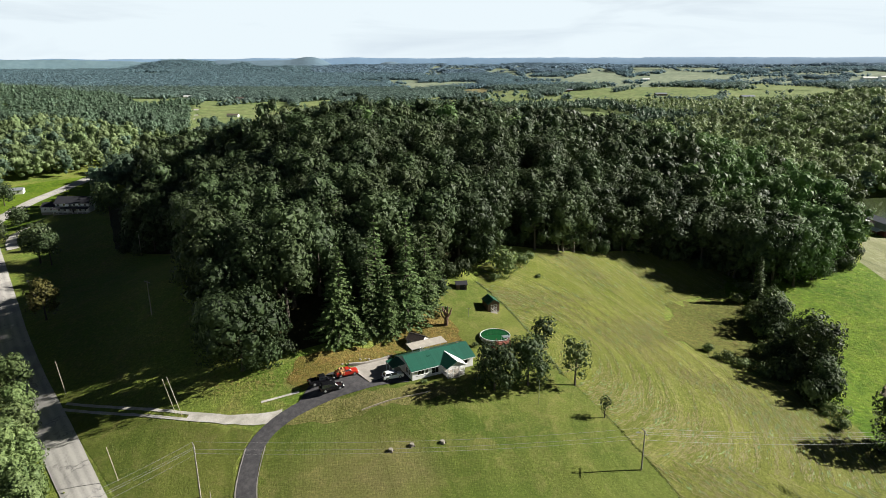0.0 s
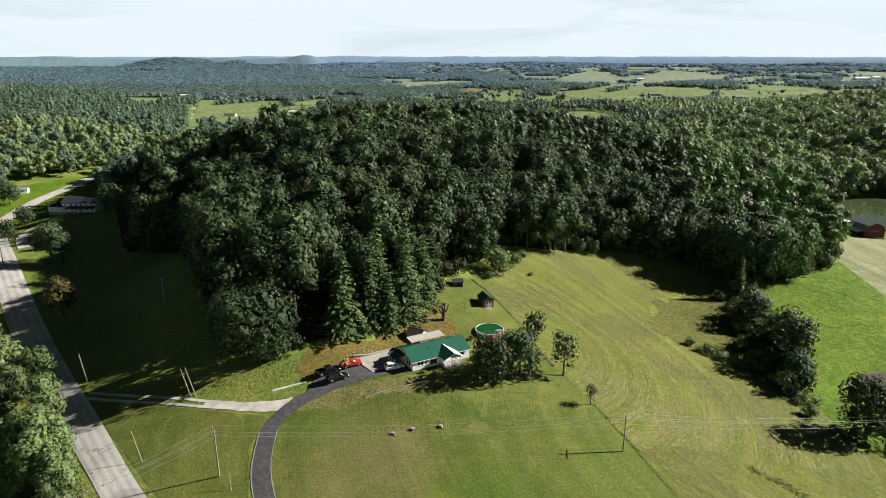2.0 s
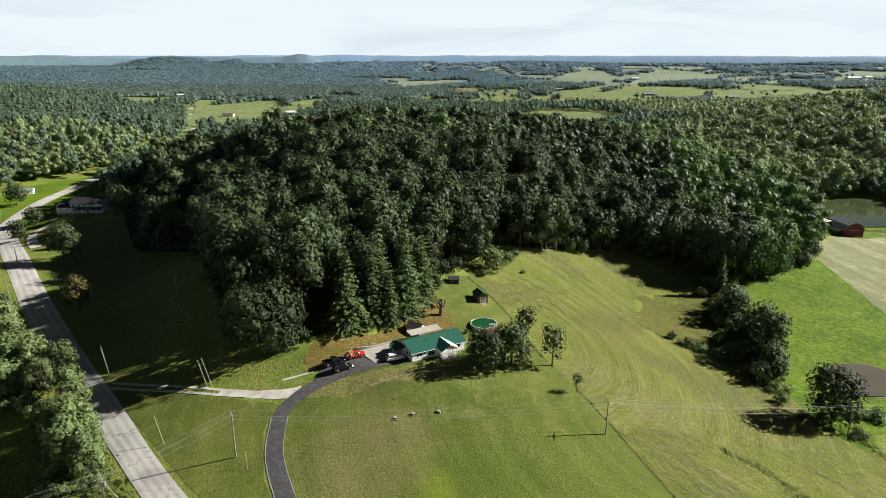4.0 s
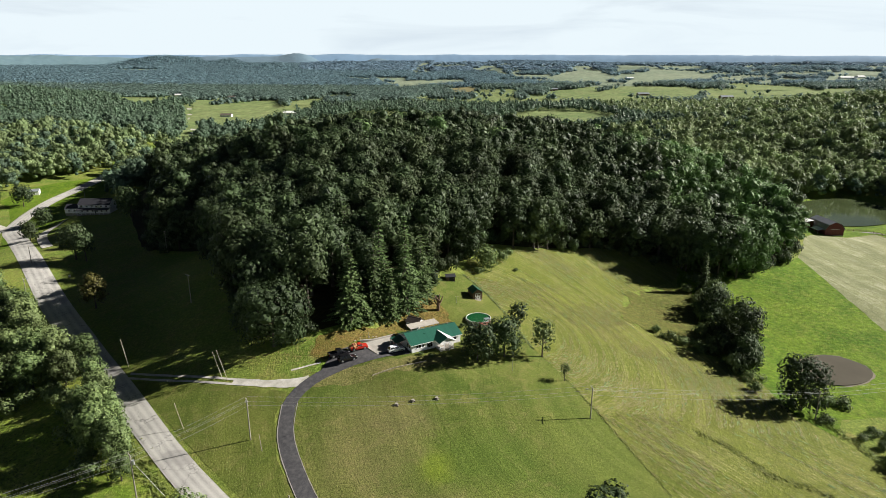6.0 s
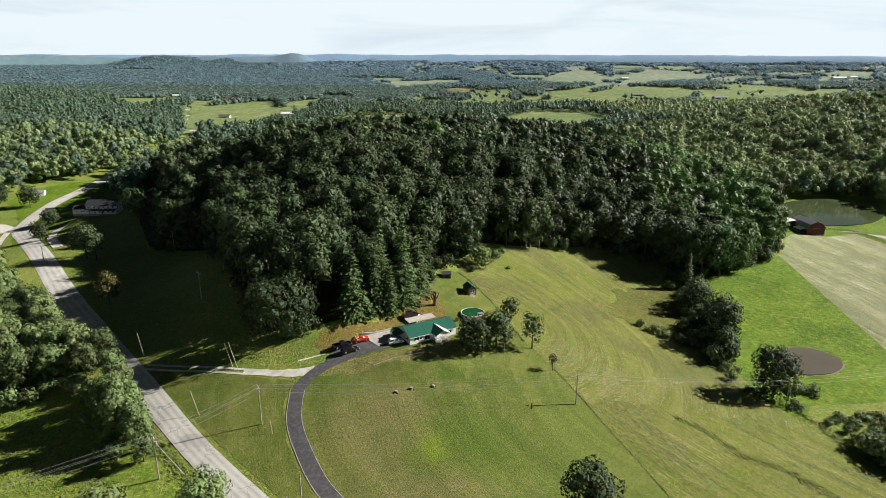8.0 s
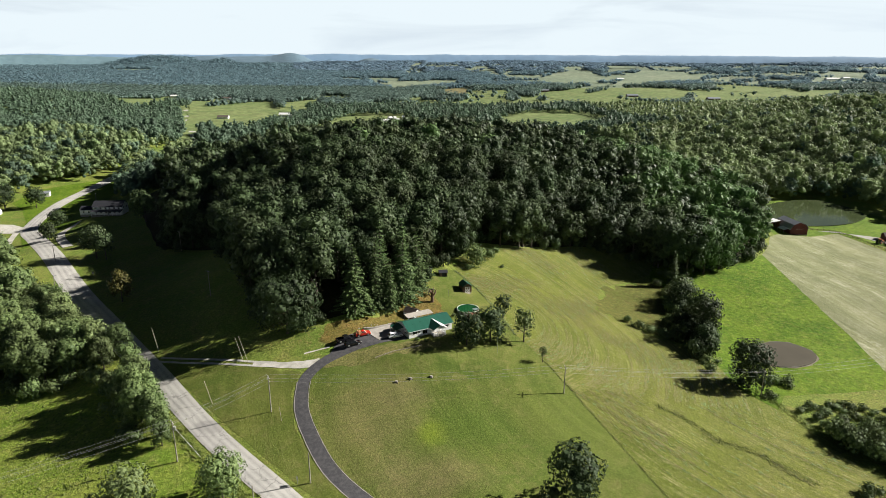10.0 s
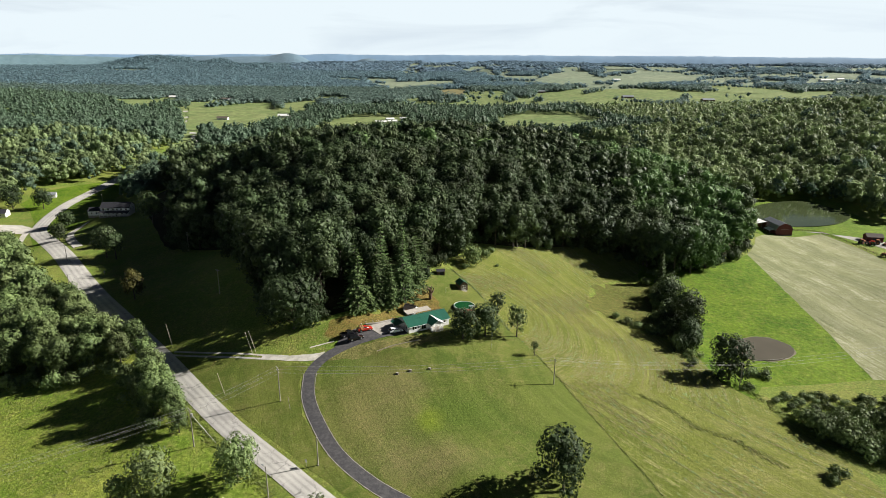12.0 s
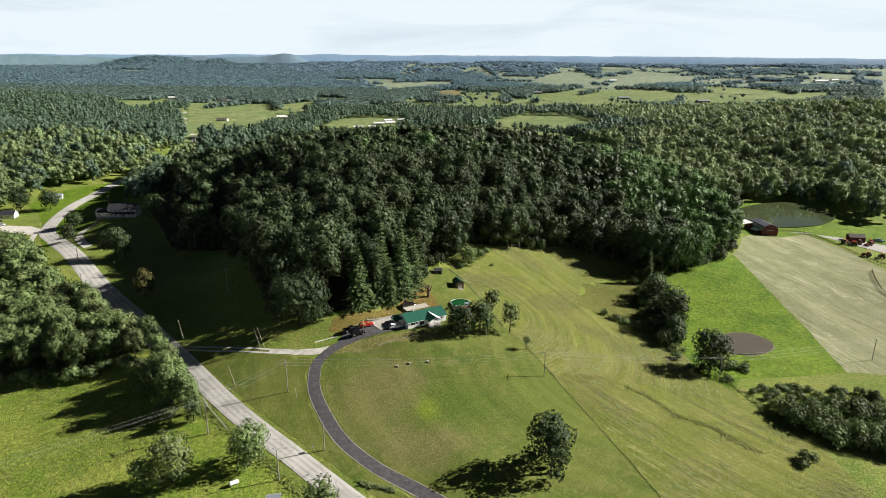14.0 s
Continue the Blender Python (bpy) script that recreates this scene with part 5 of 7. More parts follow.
        # right slope is white: sun glare on the metal put into its colour
        part("porch_roof", bm, GREEN_ROOF if side < 0 else WHITE_TRIM, ob, "green metal porch roof slope" if side < 0 else "porch roof slope painted white as sun glare")
    for i in range(5):
        part("step", boxed(mid - 0.7, -out - 0.3 * (i + 1), -1.0, mid + 0.7, -out - 0.3 * i, 0.08 - 0.18 * i), GREY_WOOD, ob)
    # open side porch at the gable
    part("side_porch_roof", prism(bmesh.new(), [(-3.1, 2.15), (-0.02, 2.50), (-0.02, 2.62), (-3.1, 2.27)], 3.6, 7.6, "y"), GREEN_ROOF, ob, "dark green lean-to roof")
    for x, y in ((-2.95, 3.75), (-2.95, 5.6), (-2.95, 7.45)):
        part("side_porch_post", boxed(x - 0.07, y - 0.07, -0.8, x + 0.07, y + 0.07, 2.15), WHITE_TRIM, ob)
    part("side_porch_floor", boxed(-3.1, 3.6, -0.9, -0.02, 7.6, 0.05), CONCRETE, ob)
    part("side_door", boxed(-0.05, 5.0, 0.08, -0.002, 5.95, 2.1), WHITE_TRIM, ob)


farmhouse()


def back_shelter():
    ob = thing("lean_to_shelter", pose(-7.0, 124.9, 11.95, 0, 0, 28), "flat tan-roofed open shelter behind the house", "shelter")
    x0, x1, y0, y1 = 4.0, 13.4, 8.75, 12.0
    part("roof", prism(bmesh.new(), [(y0, 2.75), (y1, 2.95), (y1, 3.07), (y0, 2.87)], x0, x1), TAN_ROOF, ob)
    for x in (x0 + 0.2, (x0 + x1) / 2, x1 - 0.2):
        for y, z in ((y0 + 0.15, 2.76), (y1 - 0.15, 2.94)):
            part("post", boxed(x - 0.07, y - 0.07, -0.5, x + 0.07, y + 0.07, z), GREY_WOOD, ob)
    part("slab", boxed(x0, y0 - 0.2, -0.6, x1, y1, 0.05), CONCRETE, ob, "concrete floor slab")


back_shelter()


def small_building(name, m, L, D, h, rise, wall, roof, label, category, over=0.25, panel=0.9, door=None, windows=(), group=""):
    ob = thing(name, m, label, category, group)
    part("foundation", boxed(0.03, 0.03, -1.5, L - 0.03, D - 0.03, 0.0), CONCRETE, ob)
    gable_walls(ob, L, D, h, rise, wall, 0.12)
    gable_roof(ob, L, D, h, rise, over, roof, panel, 0.06)
    for x, z, w, hh in windows:
        window_unit(ob, x, z, w, hh, 0.0)
    if door:
        x, w, hh, mt = door
        d = part("door", boxed(x - w / 2, -0.05, 0.02, x + w / 2, -0.002, hh), mt, ob)
        part("handle", boxed(x + w / 2 - 0.16, -0.09, 0.95, x + w / 2 - 0.12, -0.051, 1.15), STEEL, d)
    return ob


small_building("garden_hut", pose(-9.2, 142.4, gz(-7, 141) - 0.1, 0, 0, -32), 4.2, 3.4, 1.9, 1.1, WHITE, BROWN_ROOF, "little white hut with a brown shingle roof", "hut", windows=((2.1, 0.9, 0.8, 0.7),))


def garden_shed():
    L, D, h, rise = 4.4, 3.3, 2.3, 1.1
    z = gz(13.2, 162.5) + 0.1
    ob = thing("garden_shed", pose(15.2, 161.9, z, 0, 0, 108), "brown board garden shed with a green roof and white-trimmed doors", "shed")
    part("foundation", boxed(0.03, 0.03, -0.9, L - 0.03, D - 0.03, 0.0), CONCRETE, ob)
    t = 0.1
    part("front_wall", boxed(0, 0, 0, L, t, h), BROWN_WOOD, ob)
    part("back_wall", boxed(0, D - t, 0, L, D, h), BROWN_WOOD, ob)
    for x0 in (0, L - t):
        part("gable_wall", prism(bmesh.new(), [(t + 0.002, 0), (D - t - 0.002, 0), (D - t - 0.002, h), (D / 2, h + rise * 0.93), (t + 0.002, h)], x0, x0 + t), BROWN_WOOD, ob)
    gable_roof(ob, L, D, h, rise, 0.25, GREEN_ROOF, 0.8, 0.06)
    for k in range(14):  # upright boards on the door gable
        y = 0.06 + k * (D - 0.12) / 14
        part("board", boxed(-0.025, y + 0.01, 0.0, -0.002, y + (D - 0.12) / 14 - 0.01, h - 0.05), BROWN_WOOD, ob)
    for y0, y1 in ((0.75, 1.63), (1.67, 2.55)):
        d = part("door", boxed(-0.06, y0, 0.05, -0.027, y1, 1.95), BROWN_WOOD, ob)
        for a in ((y0, 0.05, y1, 0.17), (y0, 1.83, y1, 1.95), (y0, 0.95, y1, 1.05), (y0, 0.171, y0 + 0.1, 0.949), (y1 - 0.1, 0.171, y1, 0.949), (y0, 1.051, y0 + 0.1, 1.829), (y1 - 0.1, 1.051, y1, 1.829)):
            part("batten", boxed(-0.085, a[0], a[1], -0.061, a[2], a[3]), WHITE_TRIM, d)
        for sgn in (-1, 1):
            bm = bmesh.new()
            rod(bm, (-0.075, y0 + 0.12, 0.56 - sgn * 0.36), (-0.075, y1 - 0.12, 0.56 + sgn * 0.36), 0.04, None, 4)
            part("brace", bm, WHITE_TRIM, d)
    part("ramp", prism(bmesh.new(), [(-1.1, -0.55), (-0.03, 0.0), (-0.03, -0.6)], 0.8, 2.5, "y"), GREY_WOOD, ob)


garden_shed()
small_building("old_shed", pose(3.6, 171.0, gz(5.5, 172.5) - 0.1, 0, 0, 8), 3.0, 2.6, 1.7, 0.6, BROWN_WOOD, DARK_ROOF, "small dark open-fronted board shed by the trees", "shed", door=(1.8, 1.6, 1.6, DARK_ROOF))


def swimming_pool():
    x, y, r, h = 12.8, 146.2, 3.75, 1.32
    z = gz(x, y) + 0.05
    ob = thing("swimming_pool", pose(x, y, z), "round above-ground pool with green water and a white rim", "pool")
    n = 40
    ring = lambda rad, zz: [(rad * math.cos(2 * math.pi * i / n), rad * math.sin(2 * math.pi * i / n), zz) for i in range(n)]
    v, f = [], []
    for rad, zz in ((r, -0.7), (r, h), (r - 0.06, h), (r - 0.06, 0.1)):
        v += ring(rad, zz)
    for k in range(3):
        f += [(k * n + i, k * n + (i + 1) % n, (k + 1) * n + (i + 1) % n, (k + 1) * n + i) for i in range(n)]
    mesh_object("pool_wall", v, f, STEEL, ob, "pale steel pool wall")
    v, f = [], []
    for rad, zz in ((r + 0.05, h - 0.03), (r + 0.05, h + 0.04), (r - 0.09, h + 0.04), (r - 0.09, h - 0.03)):
        v += ring(rad, zz)
    for k in range(4):
        f += [(k * n + i, k * n + (i + 1) % n, (k + 1) % 4 * n + (i + 1) % n, (k + 1) % 4 * n + i) for i in range(n)]
    mesh_object("rim", v, f, WHITE_TRIM, ob, "white pool rim")
    mesh_object("water", ring(r - 0.07, h - 0.10), [tuple(range(n))], POOL_WATER, ob, "green pool water")
    for i in range(14):
        a = 2 * math.pi * i / 14
        c, s = math.cos(a) * (r + 0.05), math.sin(a) * (r + 0.05)
        part("upright", boxed(c - 0.06, s - 0.06, -0.6, c + 0.06, s + 0.06, h - 0.04), WHITE_TRIM, ob)
    # wooden deck at the pool's side
    dk = thing("pool_deck", pose(x + 1.6, y - 4.6, z, 0, 0, 14), "red-stained wooden pool deck with railings and a small awning", "deck")
    for k in range(12):
        part("deck_board", boxed(-1.6 + k * 0.27, -1.0, 1.18, -1.6 + k * 0.27 + 0.25, 1.0, 1.23), RED_WOOD, dk)
    for px, py in ((-1.55, -0.95), (1.55, -0.95), (-1.55, 0.95), (1.55, 0.95)):
        part("post", boxed(px - 0.06, py - 0.06, -0.7, px + 0.06, py + 0.06, 2.05), RED_WOOD, dk)
    for a in ((-1.6, -1.0, 1.6, -0.92), (-1.6, -0.91, -1.52, 0.9), (1.52, -0.91, 1.6, 0.9)):
        for zz in (1.55, 2.05):
            part("rail", boxed(a[0], a[1], zz, a[2], a[3], zz + 0.1), RED_WOOD, dk)
    aw = part("awning", prism(bmesh.new(), [(-0.9, 2.9), (0.9, 2.75), (0.9, 2.8), (-0.9, 2.95)], -0.2, 1.5), GREY_ROOF, dk, "pale grey awning")
    for px, py in ((-0.1, -0.8), (1.4, -0.8), (-0.1, 0.8), (1.4, 0.8)):
        part("awning_post", rod(bmesh.new(), (px, py, 1.2), (px, py, 2.85), 0.035), WHITE_TRIM, aw)
    for i in range(5):
        part("step", boxed(-2.9 + 0.26 * i, -0.5, -0.5, -2.66 + 0.26 * i, 0.4, 0.2 + 0.22 * i), RED_WOOD, dk)


swimming_pool()


def garden_wall(name, pts, height, width, material, label, step=0.9, group=""):
    """A low wall of separate blocks along a line."""
    ob = thing(name, Matrix.Identity(4), label, "wall", group)
    line = smooth_line(pts, step)
    for i, (a, b) in enumerate(zip(line[:-1], line[1:])):
        z = gz(*((a + b) / 2))
        c = (a + b) / 2
        ln = float(np.linalg.norm(b - a))
        o = part("block", boxed(-ln / 2 + 0.01, -width / 2, -0.3, ln / 2 - 0.01, width / 2, height, 0.02), material, ob)
        o.matrix_basis = pose(c[0], c[1], z + 0.12, 0, -math.degrees(math.atan2(gz(*b) - gz(*a), ln)), math.degrees(math.atan2(b[1] - a[1], b[0] - a[0]))) @ pose(0, 0, 0.03 * math.sin(i * 1.7), 0, 0, 1.5 * math.sin(i * 2.3))
    return ob


garden_wall("retaining_wall", [(-21.8, 131.2), (-18.5, 132.3), (-15.5, 134.2), (-12.6, 136.2)], 0.45, 0.5, CONCRETE, "low pale concrete retaining wall behind the pad")
garden_wall("timber_edging", [(-17.1, 115.7), (-11.4, 117.7), (-5.6, 119.5), (-3.0, 120.5)], 0.16, 0.16, PALE_WOOD, "row of pale landscape timbers on the grass", 2.4)


def garden_post(name, x, y, h, r, material, label, category, lean=(0, 0), lift=0.0):
    z = gz(x, y)
    ob = thing(name, pose(x, y, z), label, category)
    part("pole", rod(bmesh.new(), (0, 0, -0.4), (lean[0], lean[1], h), r, r * 0.85), material, ob)
    return ob


ob = garden_post("clothes_post", 6.5, 156.3, 2.4, 0.05, STEEL, "thin steel clothes-line post on the lawn", "post")
part("cross_bar", rod(bmesh.new(), (-0.6, 0, 2.3), (0.6, 0, 2.3), 0.035), STEEL, ob)
garden_post("flag_pole", 20.2, 120.6, 5.6, 0.05, STEEL, "bare grey metal pole standing on the lawn", "pole")
garden_post("yard_post", -19.5, 133.2, 2.2, 0.05, GREY_WOOD, "weathered post on the bank", "post")


def dead_trunk():
    rng = np.random.default_rng(3)
    x, y = 0.5, 150.6
    ob = thing("dead_tree", pose(x, y, gz(x, y)), "bare brown dead tree trunk with broken limbs", "tree")
    pieces = [tube([(0, 0, -0.3), (0, 0, 0.3), (0.15, 0, 2.2), (0.3, 0.1, 4.2)], [0.9, 0.6, 0.5, 0.24], 9)]
    for a, z, ln in ((0.4, 1.5, 3.0), (2.2, 1.8, 2.8), (3.4, 1.2, 3.2), (5.0, 2.4, 2.3), (1.2, 2.8, 2.2), (2.9, 2.6, 2.4), (5.8, 2.0, 2.6), (3.9, 3.2, 1.6)):
        pieces.append(tube([(0.1, 0, z), (0.1 + math.cos(a) * ln * 0.35, math.sin(a) * ln * 0.35, z + ln * 0.5), (0.1 + math.cos(a) * ln * 0.5, math.sin(a) * ln * 0.5, z + ln)], [0.26, 0.20, 0.09], 6))
    v, f = joined(pieces)
    mesh_object("trunk", v, f, BROWN_WOOD, ob, "barkless reddish brown trunk")


dead_trunk()
for k, (x, y) in enumerate(((-10.3, 105.2), (-6.3, 106.4), (-0.4, 107.2))):
    ob = thing("tree_stump", pose(x, y, gz(x, y) + 0.05, 0, 0, 50 * k), "low pale sawn tree stump in the lawn", "stump", "stumps in the lawn")
    v, f = tube([(0, 0, -0.3), (0, 0, 0.1), (0, 0, 0.42)], [0.62, 0.45, 0.40], 10)
    mesh_object("wood", v, f + [tuple(range(20, 30))], GREY_WOOD, ob)
    for j in range(5):
        a = j * 1.3 + k
        v, f = tube([(0.35 * math.cos(a), 0.35 * math.sin(a), 0.12), (0.8 * math.cos(a), 0.8 * math.sin(a), -0.12)], [0.13, 0.05], 5)
        mesh_object("root", v, f, BARK, ob)


# ---- vehicles ----
def loft(bm, sections):
    """Skins rings of equally many points."""
    rings = [[bm.verts.new(p) for p in s] for s in sections]
    k = len(rings[0])
    for a, b in zip(rings[:-1], rings[1:]):
        for i in range(k):
            bm.faces.new((a[i], b[i], b[(i + 1) % k], a[(i + 1) % k]))
    bm.faces.new(rings[0])
    bm.faces.new(rings[-1][::-1])
    bmesh.ops.recalc_face_normals(bm, faces=bm.faces)
    return bm


def vehicle(name, m, L, W, profile, cabin, paint, label, bed=None, group="", wheel=0.36):
    """A car along x, nose at +x. profile: (x share, top height) of the lower body; cabin: x shares of foot rear, top rear, top front, foot front, and belt and roof heights; bed: x shares of an open bed."""
    ob = thing(name, m, label, "car", group)
    hw = W / 2
    bm = bmesh.new()
    secs = []
    for xs, top in profile:
        x = (xs - 0.5) * L
        pinch = 1 - 0.10 * (abs(xs - 0.5) * 2) ** 4
        w = hw * pinch
        secs.append([(x, -w * 0.92, 0.26), (x, -w, 0.50), (x, -w * 0.98, top - 0.10), (x, -w * 0.88, top), (x, w * 0.88, top), (x, w * 0.98, top - 0.10), (x, w, 0.50), (x, w * 0.92, 0.26)])
    loft(bm, secs)
    body = part("body", bm, paint, ob)
    fr, tr, tf, ff, belt, roof = cabin
    X = lambda s: (s - 0.5) * L
    bm = bmesh.new()
    rings = [[(X(fr), -hw * 0.90, belt), (X(ff), -hw * 0.90, belt), (X(ff), hw * 0.90, belt), (X(fr), hw * 0.90, belt)],
             [(X(tr), -hw * 0.74, roof - 0.05), (X(tf), -hw * 0.74, roof - 0.05), (X(tf), hw * 0.74, roof - 0.05), (X(tr), hw * 0.74, roof - 0.05)]]
    loft(bm, rings)
    glass = part("glasshouse", bm, GLASS, ob, "dark car windows")
    bm = bmesh.new()
    loft(bm, [[(X(tr) - 0.02, -hw * 0.76, roof - 0.06), (X(tf) + 0.02, -hw * 0.76, roof - 0.06), (X(tf) + 0.02, hw * 0.76, roof - 0.06), (X(tr) - 0.02, hw * 0.76, roof - 0.06)],
              [(X(tr) + 0.12, -hw * 0.66, roof), (X(tf) - 0.15, -hw * 0.66, roof), (X(tf) - 0.15, hw * 0.66, roof), (X(tr) + 0.12, hw * 0.66, roof)]])
    part("roof", bm, paint, ob)
    for side in (-1, 1):
        for a, b in ((fr, tr), (ff, tf), ((fr + ff) / 2, (tr + tf) / 2)):
            bm = bmesh.new()
            rod(bm, (X(a), side * hw * 0.905, belt), (X(b), side * hw * 0.75, roof - 0.05), 0.045, None, 5)
            part("pillar", bm, paint, ob)
        part("mirror", boxed(X(ff) - 0.30, side * hw * 1.0 - 0.08, belt, X(ff) - 0.12, side * hw * 1.0 + 0.08, belt + 0.16, 0.02), paint, ob)
        part("headlight", boxed(L * 0.465, side * hw * 0.68 - 0.17, 0.68, L * 0.497, side * hw * 0.68 + 0.17, 0.84, 0.02), LAMP_GLASS, ob, "clear headlight")
        part("tail_light", boxed(-L * 0.50, side * hw * 0.76 - 0.10, 0.72, -L * 0.475, side * hw * 0.76 + 0.10, 1.0, 0.02), TAIL_RED, ob, "red tail light")
        for xs in (0.19, 0.81):
            x = X(xs)
            wh = part("wheel", rod(bmesh.new(), (x, side * (hw - 0.20), wheel), (x, side * (hw + 0.02), wheel), wheel, None, 20), RUBBER, ob, "black tyre")
            part("rim", rod(bmesh.new(), (x, side * (hw + 0.021), wheel), (x, side * (hw + 0.035), wheel), wheel * 0.62, wheel * 0.55, 14), STEEL, wh)
    part("bumper", boxed(L * 0.488, -hw * 0.86, 0.34, L * 0.507, hw * 0.86, 0.58, 0.03), BLACK_PAINT if paint is not RED_PAINT else STEEL, ob)
    part("bumper", boxed(-L * 0.507, -hw * 0.86, 0.38, -L * 0.488, hw * 0.86, 0.62, 0.03), BLACK_PAINT if paint is not RED_PAINT else STEEL, ob)
    part("grille", boxed(L * 0.497, -hw * 0.45, 0.60, L * 0.503, hw * 0.45, 0.84), RUBBER, ob)
    part("underbody", boxed(-L * 0.44, -hw * 0.7, 0.18, L * 0.44, hw * 0.7, 0.27), RUBBER, ob)
    if bed:
        a, b, rim = bed
        part("bed_floor", boxed(X(a), -hw * 0.80, rim - 0.02, X(b), hw * 0.80, rim + 0.004), RUBBER, ob, "black bed liner")
        for side in (-1, 1):
            part("bed_side", boxed(X(a), side * hw * 0.90 - 0.06, rim - 0.05, X(b), side * hw * 0.90 + 0.06, rim + 0.42, 0.02), paint, ob)
        part("tailgate", boxed(X(a), -hw * 0.83, rim - 0.05, X(a) + 0.08, hw * 0.83, rim + 0.42, 0.02), paint, ob)
    return ob


SUV = ((0.0, 0.78), (0.02, 1.0), (0.15, 1.04), (0.62, 1.04), (0.72, 1.02), (0.94, 0.92), (0.985, 0.80), (1.0, 0.66))
TRUCK = ((0.0, 0.70), (0.01, 0.78), (0.36, 0.78), (0.38, 1.12), (0.66, 1.14), (0.72, 1.12), (0.95, 1.04), (0.99, 0.92), (1.0, 0.70))
on_lot = lambda x, y, yaw: pose(x, y, gz(x, y) + 0.16, 0, 0, yaw)
vehicle("white_suv", on_lot(-11.4, 126.2, 22), 4.7, 1.85, SUV, (0.05, 0.12, 0.58, 0.74, 1.02, 1.66), WHITE_PAINT, "white compact SUV parked beside the house")
vehicle("black_suv", on_lot(-24.4, 122.6, 26), 5.2, 2.0, SUV, (0.04, 0.09, 0.58, 0.73, 1.02, 1.82), BLACK_PAINT, "shiny black SUV parked on the asphalt", wheel=0.40)
vehicle("black_pickup", on_lot(-27.0, 124.9, 28), 5.8, 2.0, TRUCK, (0.37, 0.40, 0.62, 0.73, 1.10, 1.88), BLACK_PAINT, "black pickup truck with an open bed on the asphalt", (0.01, 0.365, 0.80), wheel=0.41)
vehicle("red_pickup", on_lot(-21.8, 127.5, 24), 5.0, 1.85, TRUCK, (0.38, 0.42, 0.60, 0.71, 1.08, 1.68), RED_PAINT, "small red pickup truck loaded with cut wood", (0.01, 0.365, 0.80), wheel=0.36)


def wood_load():
    rng = np.random.default_rng(8)
    ld = thing("wood_pile", on_lot(-23.0, 126.97, 24) @ pose(0, 0, 0.84), "heap of orange-tan cut wood on a red pickup's bed", "wood pile")
    for i in range(130):
        a, r = rng.uniform(0, 6.28), rng.random() ** 0.6
        px, py = 1.4 * r * math.cos(a), 1.0 * r * math.sin(a)
        pz = 0.1 + (1 - r) * 1.5 * rng.uniform(0.5, 1.0)
        d = Vector(rng.normal(size=3)).normalized() * 0.38
        d.z *= 0.4
        part("log", rod(bmesh.new(), Vector((px, py, pz)) - d, Vector((px, py, pz)) + d, rng.uniform(0.09, 0.16), None, 6), TAN_LOAD, ld)


wood_load()

WIRE = surface("aluminium wire", (0.30, 0.30, 0.29), (0.42, 0.42, 0.41), 3.0, rough=0.6, bump=0.0)


# ---- poles, wires and small things along the road ----
def utility_pole(x, y, h, turn, label, arms=1, guy=None, transformer=False, lamp=None):
    z = gz(x, y)
    ob = thing("utility_pole", pose(x, y, z, 0, 0, turn), label, "utility pole")
    part("pole", rod(bmesh.new(), (0, 0, -0.6), (0, 0, h), 0.17, 0.11, 10), GREY_WOOD, ob)
    for k in range(arms):
        zz = h - 0.35 - 0.9 * k
        arm = part("crossarm", boxed(-0.06, -1.2, zz - 0.07, 0.06, 1.2, zz + 0.07), GREY_WOOD, ob)
        for yy in (-1.1, -0.45, 0.45, 1.1):
            part("insulator", rod(bmesh.new(), (0, yy, zz + 0.07), (0, yy, zz + 0.26), 0.06, 0.03, 8), LAMP_GLASS, arm)
    if transformer:
        part("transformer", rod(bmesh.new(), (0.42, 0, h - 2.6), (0.42, 0, h - 1.6), 0.30, None, 14), STEEL, ob, "grey drum transformer")
    if guy:
        part("guy_wire", rod(bmesh.new(), (0, 0, h - 1.2), (guy[0], guy[1], -0.3), 0.035, None, 5), STEEL, ob)
    if lamp:
        arm = part("lamp_arm", rod(bmesh.new(), (0, 0, h - 0.6), (lamp, 0, h - 0.3), 0.04, None, 6), STEEL, ob)
        part("lamp_head", boxed(lamp - 0.35, -0.18, h - 0.42, lamp + 0.35, 0.18, h - 0.24, 0.04), STEEL, arm)
    return Vector((x, y, z + h))


POLE_A = utility_pole(-63.8, 80.5, 11.5, 40, "grey wooden utility pole with transformer beside the road", guy=(5.2, -3.2), transformer=True)
POLE_B = utility_pole(-44.0, 96.5, 10.9, 30, "grey wooden utility pole between road and drive", arms=2)
POLE_C = utility_pole(37.6, 104.0, 8.6, 5, "grey wooden utility pole with a lamp at the lawn's edge", lamp=-1.4)
POLE_D = utility_pole(103.6, 117.8, 8.9, 5, "grey wooden utility pole in front of a big tree")
POLE_E = utility_pole(-79.3, 159.5, 9.7, 55, "grey wooden utility pole standing in shade")
POLE_F = utility_pole(-155.8, 195.6, 9.2, 40, "grey wooden utility pole with a lamp at the roadside", lamp=1.0)
POLE_G = utility_pole(-39.5, 60.1, 9.0, 130, "slim wooden lamp pole beside the road", arms=0, lamp=1.6)
POLE_H = utility_pole(-225.0, 372.0, 10.0, 20, "grey wooden utility pole near the white farmhouse")
POLE_I = utility_pole(-118.0, 236.0, 10.0, 55, "grey wooden utility pole standing in shade")
POLE_J = utility_pole(-178.0, 236.0, 8.5, 20, "wooden utility pole beside the road bend")
POLE_K = utility_pole(-152.0, 44.0, 11.0, 40, "grey wooden utility pole out in the meadow")
POLE_L = utility_pole(172.0, 135.0, 9.0, 5, "grey wooden utility pole beyond the pond")
